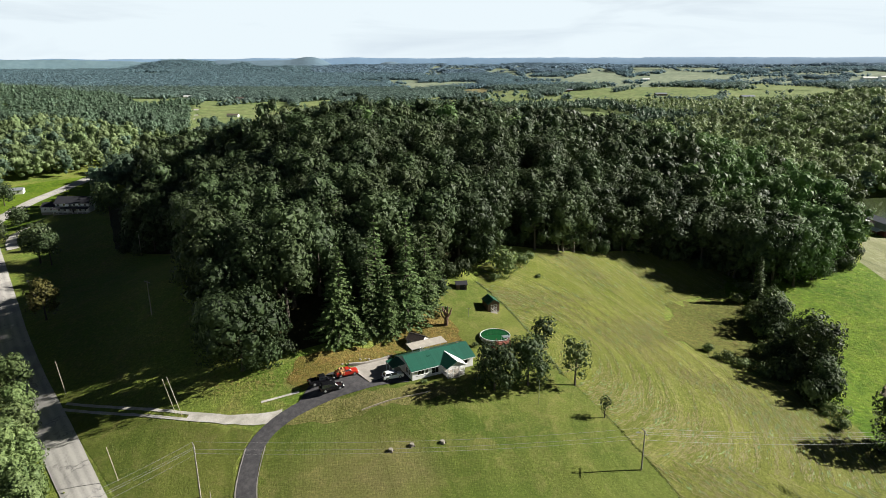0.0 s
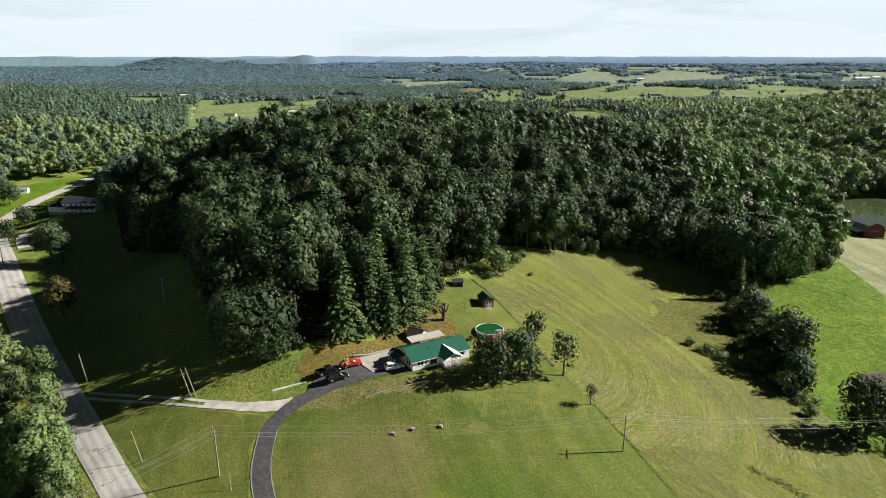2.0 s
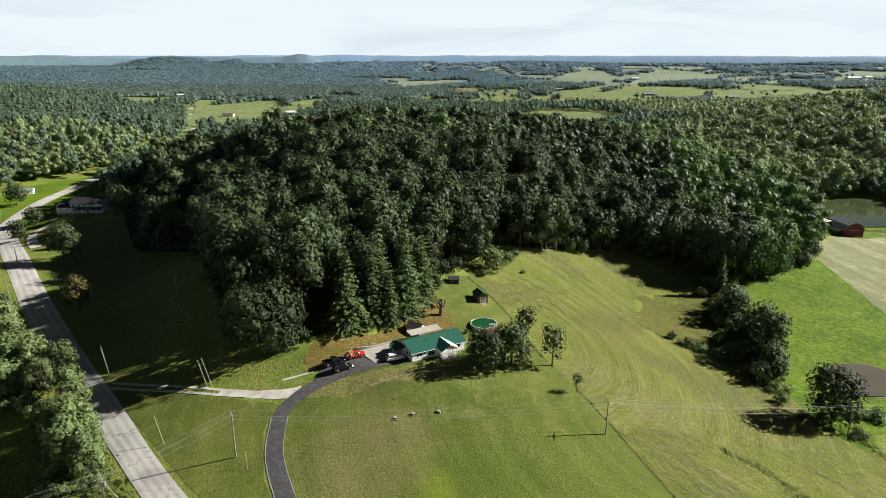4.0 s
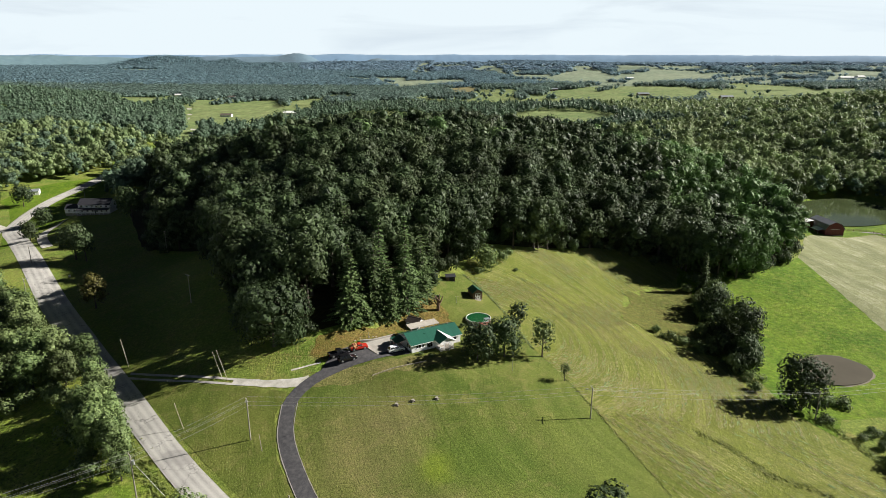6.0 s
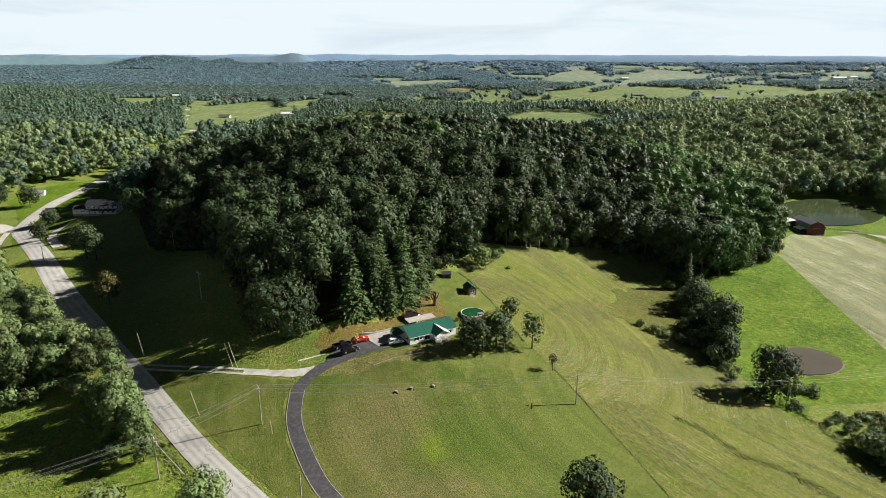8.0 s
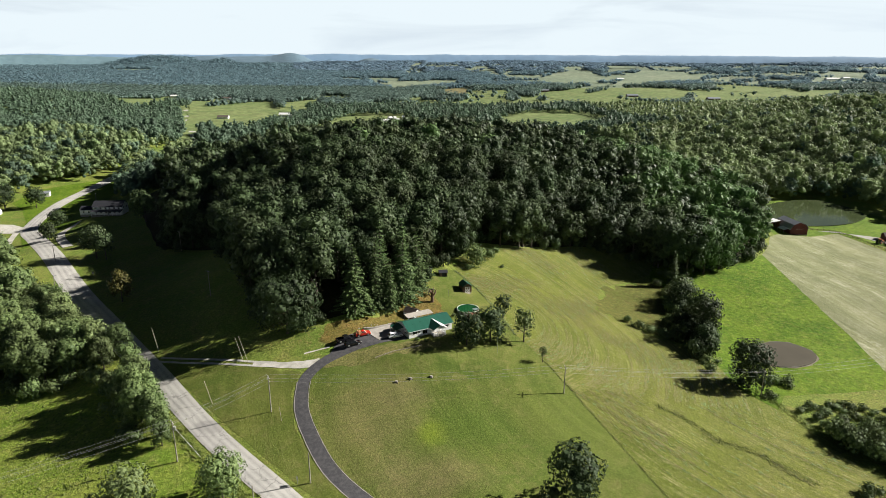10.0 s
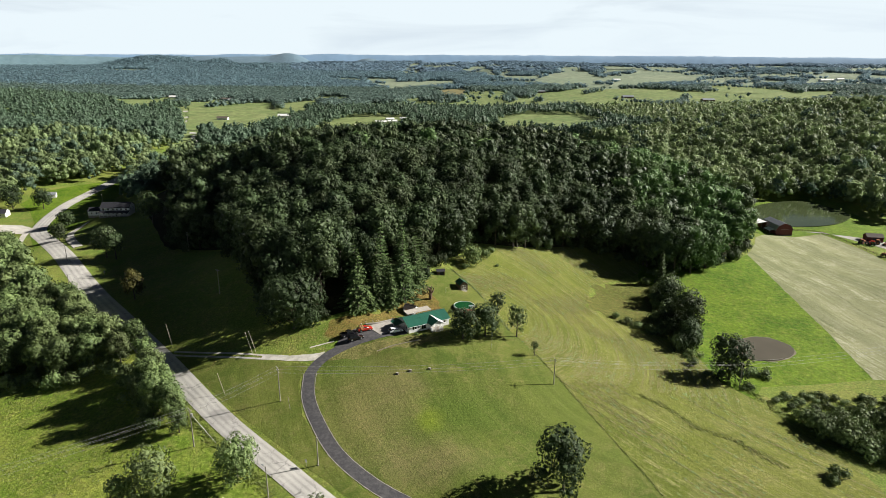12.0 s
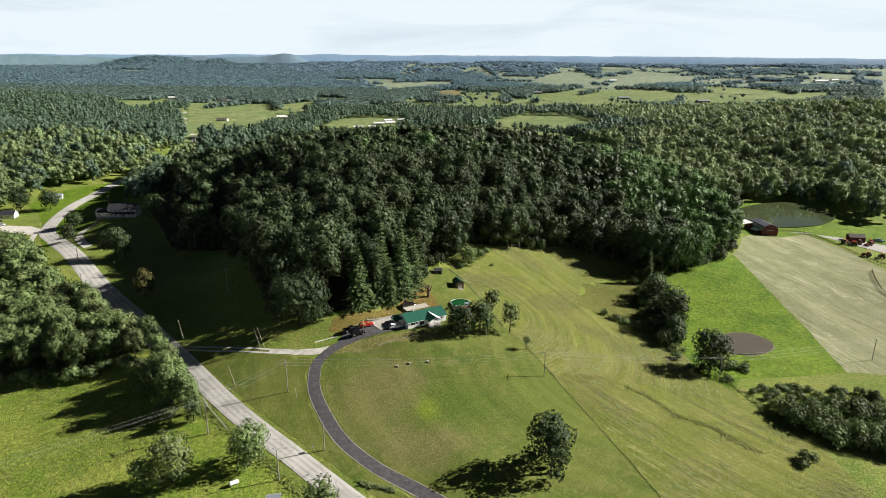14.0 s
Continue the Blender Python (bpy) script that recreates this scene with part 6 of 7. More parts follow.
POLE_M = utility_pole(-29.2, 70.4, 8.2, 30, "thin leaning pole between road and drive", arms=0)


def wires(a, b, heading, label, sag=1.0, offsets=((-1.1, 0.0), (-0.45, 0.0), (1.1, 0.0), (0.0, -1.9))):
    side = Vector((-math.sin(radians(heading)), math.cos(radians(heading)), 0))
    for off, dz in offsets:
        p, q = a + side * off + Vector((0, 0, dz - 0.1)), b + side * off + Vector((0, 0, dz - 0.1))
        pts = [p.lerp(q, t) - Vector((0, 0, 4 * sag * t * (1 - t))) for t in np.linspace(0, 1, 17).tolist()]
        v, f = tube(pts, [0.02] * 17, 4)
        tagged(mesh_object("power_line", v, f, WIRE), "thin grey overhead power line", "power line", "power lines")


wires(POLE_K, POLE_A, 35, "", 1.2)
wires(POLE_A, POLE_B, 35, "", 0.4)
wires(POLE_B, POLE_C, 5, "", 1.3, ((-1.1, 0.0), (1.1, 0.0), (0.0, -1.6)))
wires(POLE_C, POLE_D, 12, "", 1.0, ((-1.1, 0.0), (-0.4, 0.0), (1.1, 0.0), (0.0, -1.9)))
wires(POLE_D, POLE_L, 12, "", 1.0, ((-1.1, 0.0), (1.1, 0.0), (0.0, -1.9)))


def guy_stake(x, y, dx, dy, h):
    """A guy wire in its pale plastic sleeve."""
    ob = thing("guy_wire_guard", pose(x, y, gz(x, y)), "pale plastic guy wire guard in the grass", "guy wire")
    part("sleeve", rod(bmesh.new(), (0, 0, -0.2), (dx, dy, h), 0.06, None, 6), PALE_WOOD, ob)


guy_stake(-61.6, 102.1, -2.2, 1.6, 6.2)
guy_stake(-40.4, 92.6, -0.8, 1.6, 3.4)
guy_stake(-55.5, 118.2, -2.4, 0.6, 8.6)
guy_stake(-56.9, 118.6, -2.2, 0.6, 8.0)
guy_stake(-87.1, 130.1, -1.8, 1.2, 7.8)


def road_sign(x, y, turn, label):
    ob = thing("road_sign", pose(x, y, gz(x, y), 0, 0, turn), label, "sign")
    part("post", rod(bmesh.new(), (0, 0, -0.3), (0, 0, 2.1), 0.04, None, 6), STEEL, ob)
    part("plate", boxed(-0.38, -0.03, 1.2, 0.38, -0.005, 2.1, 0.01), WHITE_TRIM, ob, "white sign plate")


road_sign(-32.2, 70.3, -45, "white road sign on a post at the verge")
road_sign(-150.5, 216.0, 40, "small white road sign at the bend")


def propane_tank():
    x, y = -50.8, 59.2
    ob = thing("propane_tank", pose(x, y, gz(x, y), 0, 0, 35), "white propane tank on the grass", "tank")
    bm = bmesh.new()
    bmesh.ops.create_uvsphere(bm, u_segments=20, v_segments=12, radius=0.55)
    for v in bm.verts:
        v.co.x = v.co.x * 0.8 + (0.85 if v.co.x > 0 else -0.85)
        v.co.z += 0.8
    part("tank", bm, WHITE_TRIM, ob)
    part("dome", rod(bmesh.new(), (0, 0, 1.32), (0, 0, 1.5), 0.2, 0.16, 12), WHITE_TRIM, ob)
    for s in (-0.7, 0.7):
        part("foot", boxed(s - 0.12, -0.4, -0.2, s + 0.12, 0.4, 0.32), CONCRETE, ob)


propane_tank()
small_building("pump_house", pose(-40.6, 50.8, gz(-39, 52) + 0.05, 0, 0, 8), 3.2, 2.6, 1.6, 0.5, WHITE, GREY_ROOF, "little white hut with a pale grey roof", "hut")

MUD = surface("mud", (0.10, 0.085, 0.05), (0.15, 0.125, 0.08), 3.0, (0.10, 0.09, 0.05), 0.5, 0.5, 0.8)


# ---- ponds ----
def pond(name, outline, level, water, label):
    line = smooth_line(list(outline) + [outline[0]], 2.0)[:-1]
    c = line.mean(0)
    v = [(x, y, level) for x, y in line.tolist()] + [(*(c + 1.0 * (p - c)).tolist(), level - 0.5) for p in line]
    n = len(line)
    tagged(mesh_object(name, v, [tuple(range(n))] + [(i, i + n, (i + 1) % n + n, (i + 1) % n) for i in range(n)], water), label, "water", kind="structure")


sheet("pond_mud", wobbly([(120.5, 155.2), (128, 158.2), (135, 157.2), (139.8, 150.2), (138.6, 143.8), (133, 139), (126, 137), (118, 138), (114.8, 145), (116.4, 151)], 2, 0.6, 16.0), 1.5, 0.17, MUD, "muddy brown pond shore", "shore")
pond("pond_water", [(121, 154.5), (128, 157.5), (134.6, 156.5), (139, 150), (137.8, 144.2), (132.5, 139.6), (126, 137.6), (118.5, 138.6), (115.5, 145), (117, 150.5)], -6.25, POND_WATER, "still brown farm pond in the pasture")
pond("lake_water", [(206, 316), (240, 314), (258, 317), (272, 324), (286, 336), (292, 348), (290, 372), (282, 386), (262, 384), (240, 372), (222, 352)], -3.55, LAKE_WATER, "green lake behind the red barn")
sheet("lake_bank", wobbly([(198, 286), (221, 289), (243, 299), (252, 278), (300, 268), (345, 300), (330, 330), (303, 342), (298, 386), (284, 396), (255, 394), (226, 378), (200, 330)], 5, 0.8, 13.0), 3.0, 0.05, PASTURE, "bright mown grass round the lake", "grass")
sheet("farm_yard", wobbly([(232, 303), (246, 302), (256, 288), (262, 279), (270, 262), (282, 250), (300, 252), (300, 274), (284, 281), (268, 292), (256, 296)], 4, 0.5, 14.0), 2.5, 0.16, YARD_GRAVEL, "pale gravel farm yard and track", "yard")

# ---- the red barn ----
def barn():
    L, D, h = 16.0, 10.5, 3.3
    ob = thing("barn", pose(208.6, 305.8, gz(213, 292) + 0.1, 0, 0, -88), "red board barn with a grey gambrel metal roof", "barn")
    prof = [(-0.5, h - 0.35), (1.5, h + 2.5), (D / 2, h + 4.0), (D - 1.5, h + 2.5), (D + 0.5, h - 0.35)]
    wall = [(0.06, 0), (D - 0.06, 0), (D - 0.06, h), (D - 1.6, h + 2.3), (D / 2, h + 3.75), (1.6, h + 2.3), (0.06, h)]
    part("foundation", boxed(0, 0, -1.6, L, D, 0.0), CONCRETE, ob)
    for x0 in (0.0, L - 0.15):
        part("gable_wall", prism(bmesh.new(), wall, x0, x0 + 0.15), RED_BARN, ob)
    part("side_wall", boxed(0.16, 0.06, 0, L - 0.16, 0.2, h), RED_BARN, ob)
    part("side_wall", boxed(0.16, D - 0.2, 0, L - 0.16, D - 0.06, h), RED_BARN, ob)
    for i, (a, b) in enumerate(zip(prof[:-1], prof[1:])):
        n = 14
        for k in range(n):
            x0 = -0.5 + k * (L + 1) / n
            bm = bmesh.new()
            prism(bm, [a, b, (b[0], b[1] + 0.08), (a[0], a[1] + 0.08)], x0, x0 + (L + 1) / n - 0.01)
            part("roof_sheet", bm, GREY_ROOF, ob)
    def eaves(y):  # wall height across the gable
        return float(np.interp(y, [0.06, 1.6, D / 2, D - 1.6, D - 0.06], [h, h + 2.3, h + 3.75, h + 2.3, h])) - 0.12

    for k in range(18):
        y0, y1 = 0.1 + k * (D - 0.2) / 18, 0.1 + (k + 1) * (D - 0.2) / 18 - 0.03
        part("board", prism(bmesh.new(), [(y0, 0), (y1, 0), (y1, eaves(y1)), (y0, eaves(y0))], L + 0.002, L + 0.03), RED_BARN, ob)
    d = part("barn_door", boxed(L + 0.031, 3.6, 0, L + 0.09, 6.9, 3.2), RED_BARN, ob, "wide red sliding door")
    part("door_rail", boxed(L + 0.031, 3.0, 3.22, L + 0.10, 7.8, 3.34), STEEL, d)
    # white-roofed lean-to
    part("lean_to_roof", prism(bmesh.new(), [(-3.4, 2.6), (-0.02, 3.4), (-0.02, 3.52), (-3.4, 2.72)], 8.5, 15.0), WHITE_TRIM, ob, "white metal lean-to roof")
    for x in (8.7, 11.7, 14.8):
        part("lean_to_post", boxed(x - 0.1, -3.3, -1.0, x + 0.1, -3.1, 2.66), GREY_WOOD, ob)
    sh = thing("open_shelter", pose(204.6, 303.4, gz(205, 303) + 0.2, 0, 0, -84), "open hay shelter with a white metal roof", "shelter")
    part("roof", prism(bmesh.new(), [(-3.5, 3.6), (3.5, 4.4), (3.5, 4.52), (-3.5, 3.72)], -4.2, 4.2), WHITE_TRIM, sh)
    for x in (-4, 0, 4):
        for y, z in ((-3.3, 3.6), (3.3, 4.35)):
            part("post", boxed(x - 0.1, y - 0.1, -1.2, x + 0.1, y + 0.1, z), GREY_WOOD, sh)
    part("back_wall", boxed(-4.2, 3.35, -1, 4.2, 3.45, 4.3), RED_BARN, sh)


barn()
small_building("machine_shed", pose(264, 287, gz(269, 289) - 0.1, 0, 0, -12), 9.0, 5.5, 3.2, 1.6, RED_BARN, BROWN_ROOF, "red-brown machine shed with a dark roof", "shed", door=(4.5, 2.8, 2.6, DARK_ROOF))


def tractor(x, y, turn, paint, label, s=1.0):
    ob = thing("tractor", pose(x, y, gz(x, y) + 0.15, 0, 0, turn), label, "tractor", "farm machines in the yard")
    part("hood", boxed(0.1 * s, -0.4 * s, 0.8 * s, 2.0 * s, 0.4 * s, 1.5 * s, 0.08), paint, ob)
    part("frame", boxed(-1.2 * s, -0.3 * s, 0.55 * s, 2.1 * s, 0.3 * s, 0.8 * s), RUBBER, ob)
    part("cab", boxed(-1.1 * s, -0.6 * s, 0.9 * s, 0.08 * s, 0.6 * s, 2.2 * s, 0.06), GLASS, ob, "dark glass cab")
    part("cab_roof", boxed(-1.2 * s, -0.7 * s, 2.2 * s, 0.2 * s, 0.7 * s, 2.35 * s, 0.04), paint, ob)
    for px, r in ((-0.7, 0.85), (1.5, 0.5)):
        for sd in (-1, 1):
            w = part("wheel", rod(bmesh.new(), (px * s, sd * 0.62 * s, r * s), (px * s, sd * 1.0 * s, r * s), r * s, None, 18), RUBBER, ob)
            part("hub", rod(bmesh.new(), (px * s, sd * 1.001 * s, r * s), (px * s, sd * 1.05 * s, r * s), r * 0.5 * s, None, 12), paint, w)
    part("exhaust", rod(bmesh.new(), (1.0 * s, 0, 1.5 * s), (1.0 * s, 0, 2.3 * s), 0.05), RUBBER, ob)


for x, y, turn, paint, label in ((257, 281, 20, ORANGE_PAINT, "orange farm tractor in a gravel yard"), (261, 278.5, 80, RED_PAINT, "red farm tractor in a gravel yard"), (266, 281.5, 140, ORANGE_PAINT, "orange farm tractor in a gravel yard"),
                                 (271, 279, 200, ORANGE_PAINT, "orange farm tractor in a gravel yard"), (275, 283, 30, RED_PAINT, "red farm tractor in a gravel yard"), (252.5, 254.5, 120, ORANGE_PAINT, "orange farm machine beside the yard fence"), (258.5, 251, 70, ORANGE_PAINT, "orange farm machine beside the yard fence")):
    tractor(x, y, turn, paint, label, 1.25)
vehicle("pale_pickup", pose(285, 290, gz(285, 290) + 0.2, 0, 0, -20), 5.8, 2.0, TRUCK, (0.37, 0.40, 0.62, 0.73, 1.10, 1.88), BLUE_PAINT, "pale blue pickup truck parked in the farm yard", (0.01, 0.365, 0.80))


def post_fence(name, pts, label, gap=2.6):
    ob = thing(name, Matrix.Identity(4), label, "fence")
    line = smooth_line(pts, gap)
    for a, b in zip(line[:-1], line[1:]):
        z0, z1 = gz(*a), gz(*b)
        part("post", boxed(a[0] - 0.09, a[1] - 0.09, z0 - 0.4, a[0] + 0.09, a[1] + 0.09, z0 + 1.4), BROWN_WOOD, ob)
        for h in (0.5, 0.9, 1.3):
            part("rail", rod(bmesh.new(), (*a, z0 + h), (*b, z1 + h), 0.07, None, 4), BROWN_WOOD, ob)


post_fence("board_fence", [(222, 303), (234, 303.5), (243, 300), (248, 288), (249.5, 272), (249.5, 255), (249, 236), (251, 222)], "brown board fence along the farm track")
post_fence("paddock_fence", [(235, 226), (226, 210), (219, 193), (224, 178)], "brown board fence at the field's edge")

# ---- the neighbours ----
def white_house():
    ob = thing("farmhouse", pose(-200.6, 319.5, 4.7, 0, 0, 2), "white two-storey farmhouse with a dark roof and long porch", "house")
    L, D, h, rise = 17.0, 9.0, 5.2, 2.6
    part("foundation", boxed(0.05, 0.05, -1.5, L - 0.05, D - 0.05, 0), CONCRETE, ob)
    gable_walls(ob, L, D, h, rise, WHITE)
    gable_roof(ob, L, D, h, rise, 0.5, DARK_ROOF, 1.2, 0.08)
    for x in (1.6, 4.6, 7.4, 9.8, 12.4, 15.2):
        window_unit(ob, x, 3.5, 1.1, 1.2, 0.0)
        window_unit(ob, x, 0.9, 1.1, 1.5, 0.0)
    for y in (2.2, 6.6):
        window_unit(ob, y, 3.4, 1.0, 1.3, L, "x", 1)
    part("porch_roof", prism(bmesh.new(), [(-3.0, 2.5), (-0.02, 3.25), (-0.02, 3.37), (-3.0, 2.62)], -0.5, L + 0.5), DARK_ROOF, ob, "dark porch roof")
    part("porch_floor", boxed(-0.3, -2.9, -1.0, L + 0.3, -0.02, 0.1), CONCRETE, ob)
    for x in np.linspace(0, L, 8).tolist():
        part("porch_post", boxed(x - 0.1, -2.8, 0.1, x + 0.1, -2.6, 2.58), WHITE_TRIM, ob)
    part("front_door", boxed(8.2, -0.06, 0.1, 9.2, -0.002, 2.2), DARK_ROOF, ob)
    w = small_building("garage_wing", pose(-209.2, 320.8, 4.7, 0, 0, 2), 7.8, 7.0, 2.8, 1.8, WHITE, DARK_ROOF, "white garage wing with a dark roof", "garage", windows=((2.2, 0.9, 1.0, 1.2), (5.2, 0.9, 1.0, 1.2)))


white_house()
small_building("white_bungalow", pose(-306, 366, gz(-298, 370), 0, 0, 12), 15, 8.5, 3.0, 2.2, WHITE, DARK_ROOF, "white bungalow with a dark roof beside the road", "house", windows=((3, 1, 1.3, 1.2), (7, 1, 1.3, 1.2), (11.5, 1, 1.3, 1.2)))
small_building("white_cottage", pose(-296, 421, gz(-290, 424), 0, 0, 20), 10, 6, 2.8, 1.4, WHITE, GREY_ROOF, "small white cottage beside the road", "house", windows=((3, 1, 1.2, 1.1), (7, 1, 1.2, 1.1)))
small_building("roadside_shed", pose(-268, 508, gz(-264, 510), 0, 0, 10), 5, 4, 2.4, 1.3, WHITE, BROWN_ROOF, "small white shed with a brown roof", "shed")
ribbon("house_drive", [(-186, 262), (-192, 270), (-201, 283), (-210, 299), (-212, 310), (-208.5, 318)], 4.6, 0.2, GRAVEL, "pale gravel drive to the farmhouse", "drive", 4, 0.1)
ribbon("side_drive", [(-252, 326), (-243, 305), (-232, 283), (-226, 268)], 3.6, 0.2, GRAVEL, "pale gravel side drive", "drive", 4, 0.15)
ribbon("field_road", [(-262, 665), (-250, 690), (-190, 730), (-140, 830), (-118, 940)], 7.0, 0.6, GRAVEL, "pale far road along the fields", "road", 4, 0.1)
sheet("gravel_lot", wobbly([(-330, 362), (-297, 352), (-266, 346), (-247, 330), (-243, 322), (-262, 324), (-283, 338), (-330, 344)], 4, 0.8, 15.0), 3.0, 0.2, GRAVEL, "pale gravel lot beside the road", "gravel lot")
vehicle("white_pickup", pose(-289, 350, gz(-289, 350) + 0.25, 0, 0, 5), 5.8, 2.0, TRUCK, (0.37, 0.40, 0.62, 0.73, 1.10, 1.88), WHITE_PAINT, "white pickup truck on a gravel lot", (0.01, 0.365, 0.80))
vehicle("dark_car", pose(-231, 281, gz(-231, 281) + 0.25, 0, 0, 70), 4.9, 1.9, SUV, (0.05, 0.12, 0.58, 0.74, 1.02, 1.66), BLACK_PAINT, "dark car parked on a gravel side drive")
vehicle("parked_car", pose(-296, 359, gz(-296, 359) + 0.25, 0, 0, 20), 4.8, 1.9, SUV, (0.05, 0.12, 0.58, 0.74, 1.02, 1.66), BLACK_PAINT, "dark car parked beside a white bungalow")

# far farm buildings
for x, y, L, D, h, turn, look_of in FAR_SITES:
    small_building("farm_building", pose(x, y, gz(x, y), 0, 0, turn), L, D, h, D * 0.22, BROWN_WOOD if look_of == "DARK" else WHITE, {"WHITE": WHITE_TRIM, "BROWN": BROWN_ROOF, "DARK": GREY_ROOF}[look_of], "far farm building with a %s roof among fields" % {"WHITE": "white", "BROWN": "brown", "DARK": "grey"}[look_of], "farm building", 0.5, 6.0, windows=((L * 0.3, 1.2, 2.0, 1.4), (L * 0.7, 1.2, 2.0, 1.4)), group="far farm buildings")

# ---- single trees, hedges and weeds ----
def single(seed, x, y, h, r, label, name="broadleaf_tree", tuft=0.62, leaves=11, size=0.25, low=0.2, k=13, material=None, limbs=7):
    plant(name, broad_tree(seed, h, r, tuft, leaves, size, low, k, material, limbs, 0.55), x, y, 1.0, label)


single(101, 10.9, 123.3, 10.4, 4.5, "dark leafy tree beside the green-roofed house", low=0.12, k=17)
single(102, 18.7, 127.2, 11.2, 4.9, "dark leafy tree beside the lawn pole", low=0.12, k=17)
single(103, 25.0, 145.5, 8.5, 2.9, "small dark tree behind the pool", low=0.1, k=9)
single(104, 29.8, 129.8, 12.0, 3.2, "slender light green tree at the lawn's edge", tuft=0.6, leaves=5, low=0.2, k=14, material=SHRUBS)
single(135, 31.8, 62.4, 16.6, 6.8, "large dark tree standing alone on the lawn", tuft=0.58, leaves=13, low=0.02, k=11)
single(106, -67.5, 62.1, 12.6, 5.4, "broad light green tree in the roadside meadow", low=0.1, material=SHRUBS)
single(107, -74.3, 60.9, 8.4, 3.2, "smaller light green tree in the roadside meadow", low=0.1, k=9, material=SHRUBS)
single(108, -48.4, 66.4, 12.0, 5.2, "rounded light green tree close to the road", low=0.08, k=15, material=SHRUBS)
single(109, -27.0, 47.0, 10.0, 4.6, "green tree beside the road", low=0.1, material=SHRUBS)
single(110, -119.0, 175.5, 13.0, 4.0, "yellowing tree at the edge of the shaded meadow", tuft=0.85, size=0.36, low=0.12, material=LEAVES_WARM)
single(111, -160.5, 240.0, 16.0, 6.4, "open-crowned tree near the road bend", tuft=0.85, size=0.36, low=0.3, k=12)
single(112, -155.0, 238.0, 13.0, 4.2, "open-crowned tree near the road bend", tuft=0.85, size=0.36, low=0.35, k=9)
single(113, -229.0, 331.3, 9.0, 5.0, "round clipped-looking tree on the farmhouse lawn", tuft=0.85, size=0.36, low=0.12, k=16)
single(114, -209.0, 286.0, 10.0, 4.4, "small green tree beside the farmhouse drive", tuft=0.85, size=0.36, low=0.1)
single(115, -157.0, 290.0, 18.0, 6.6, "tall tree beside the white farmhouse", tuft=0.85, size=0.36)
single(116, -45.8, 130.2, 18.0, 9.4, "huge spreading oak at the corner of the woods", tuft=0.7, leaves=11, low=0.2, k=22, limbs=11)
single(117, 102.0, 122.2, 16.5, 6.4, "big dark tree beside the farm pond", low=0.02, k=20)
single(118, 100.5, 154.0, 17.0, 5.8, "tall tree in the hedge between the fields", tuft=0.85, size=0.36, low=0.08)
single(119, 103.5, 165.0, 16.0, 5.4, "tall tree in the hedge between the fields", tuft=0.85, size=0.36, low=0.08)
single(121, 106.0, 190.0, 11.0, 4.6, "leafy tree in the hedge between the fields", tuft=0.85, size=0.36, low=0.05, material=SHRUBS)
single(123, -278.0, 392.0, 15.0, 6.6, "large tree on the grass by the road", tuft=0.85, size=0.36)
single(124, -300.0, 392.0, 17.0, 7.0, "large tree behind the white bungalow", tuft=0.85, size=0.36)
single(125, 19.0, 187.0, 8.0, 4.0, "leafy small tree at the top of the field", tuft=0.85, size=0.36, low=0.05, material=SHRUBS)
single(126, 13.0, 192.0, 9.0, 4.2, "leafy small tree at the top of the field", tuft=0.85, size=0.36, low=0.05)
single(127, 98.0, 147.0, 10.0, 4.8, "tall tree in the hedge between the fields", low=0.02)
single(129, 102.0, 182.0, 12.5, 4.6, "leafy tree in the hedge between the fields", tuft=0.85, size=0.36, low=0.0)
single(130, 34.0, 118.7, 5.4, 1.5, "slim thin-leaved young sapling at the lawn's edge", tuft=0.35, leaves=4, size=0.16, low=0.35, k=8, material=SHRUBS, limbs=5)
plant("cedar_tree", pine_tree(131, 16.5, 2.6, 22, 11, 0.04, SHRUBS), 108.0, 204.5, 1.0, "narrow upright cedar in the hedge")
for k, (x, y, s) in enumerate(((-13.5, 145.0, 0.75), (-27.0, 152.0, 1.1), (-10.0, 160.0, 1.05), (-3.0, 168.0, 0.9))):
    plant("pine_tree", [PINES[0], PINES[1], PINES_TALL][k % 3], x, y, s, "dark green pine above the grass bank", "tree", "pines at the wood's edge")


def shrub_mesh(seed, h, r, tuft=0.55, leaves=9, material=None, size=0.24):
    rng = np.random.default_rng(seed)
    lobes = [(rng.normal() * r * 0.45, rng.normal() * r * 0.45, h * rng.uniform(0.25, 0.62), r * rng.uniform(0.35, 0.55)) for _ in range(9)]
    stems = joined([tube([(0, 0, -0.3), (math.cos(a) * r * 0.3, math.sin(a) * r * 0.3, h * 0.6)], [0.07, 0.03], 5) for a in (0.3, 1.7, 2.9, 4.1, 5.4)])
    return mesh_of("stem", *stems, BARK), crown_mesh("leaves", tufted(rng, lobes, tuft, leaves, size, -0.3), material or SHRUBS)


def shrub(meshes, x, y, s, label, group, stretch=1.0):
    ob = thing("shrub", Matrix.LocRotScale((x, y, gz(x, y)), Euler((0, 0, (x * 7.7 + y * 3.1) % 6.283)), (s, s, s * stretch)), label, "shrub", group)
    for key, me in zip(("stem", "leaves"), meshes):
        o = new(key, me)
        o.parent = ob


BUSHES = [shrub_mesh(141, 4.0, 3.0), shrub_mesh(142, 3.4, 2.8), shrub_mesh(143, 4.4, 2.6)]
DARK_BUSHES = [shrub_mesh(144, 4.4, 2.8, material=LEAVES), shrub_mesh(145, 3.6, 3.0, material=LEAVES)]
rng = np.random.default_rng(77)
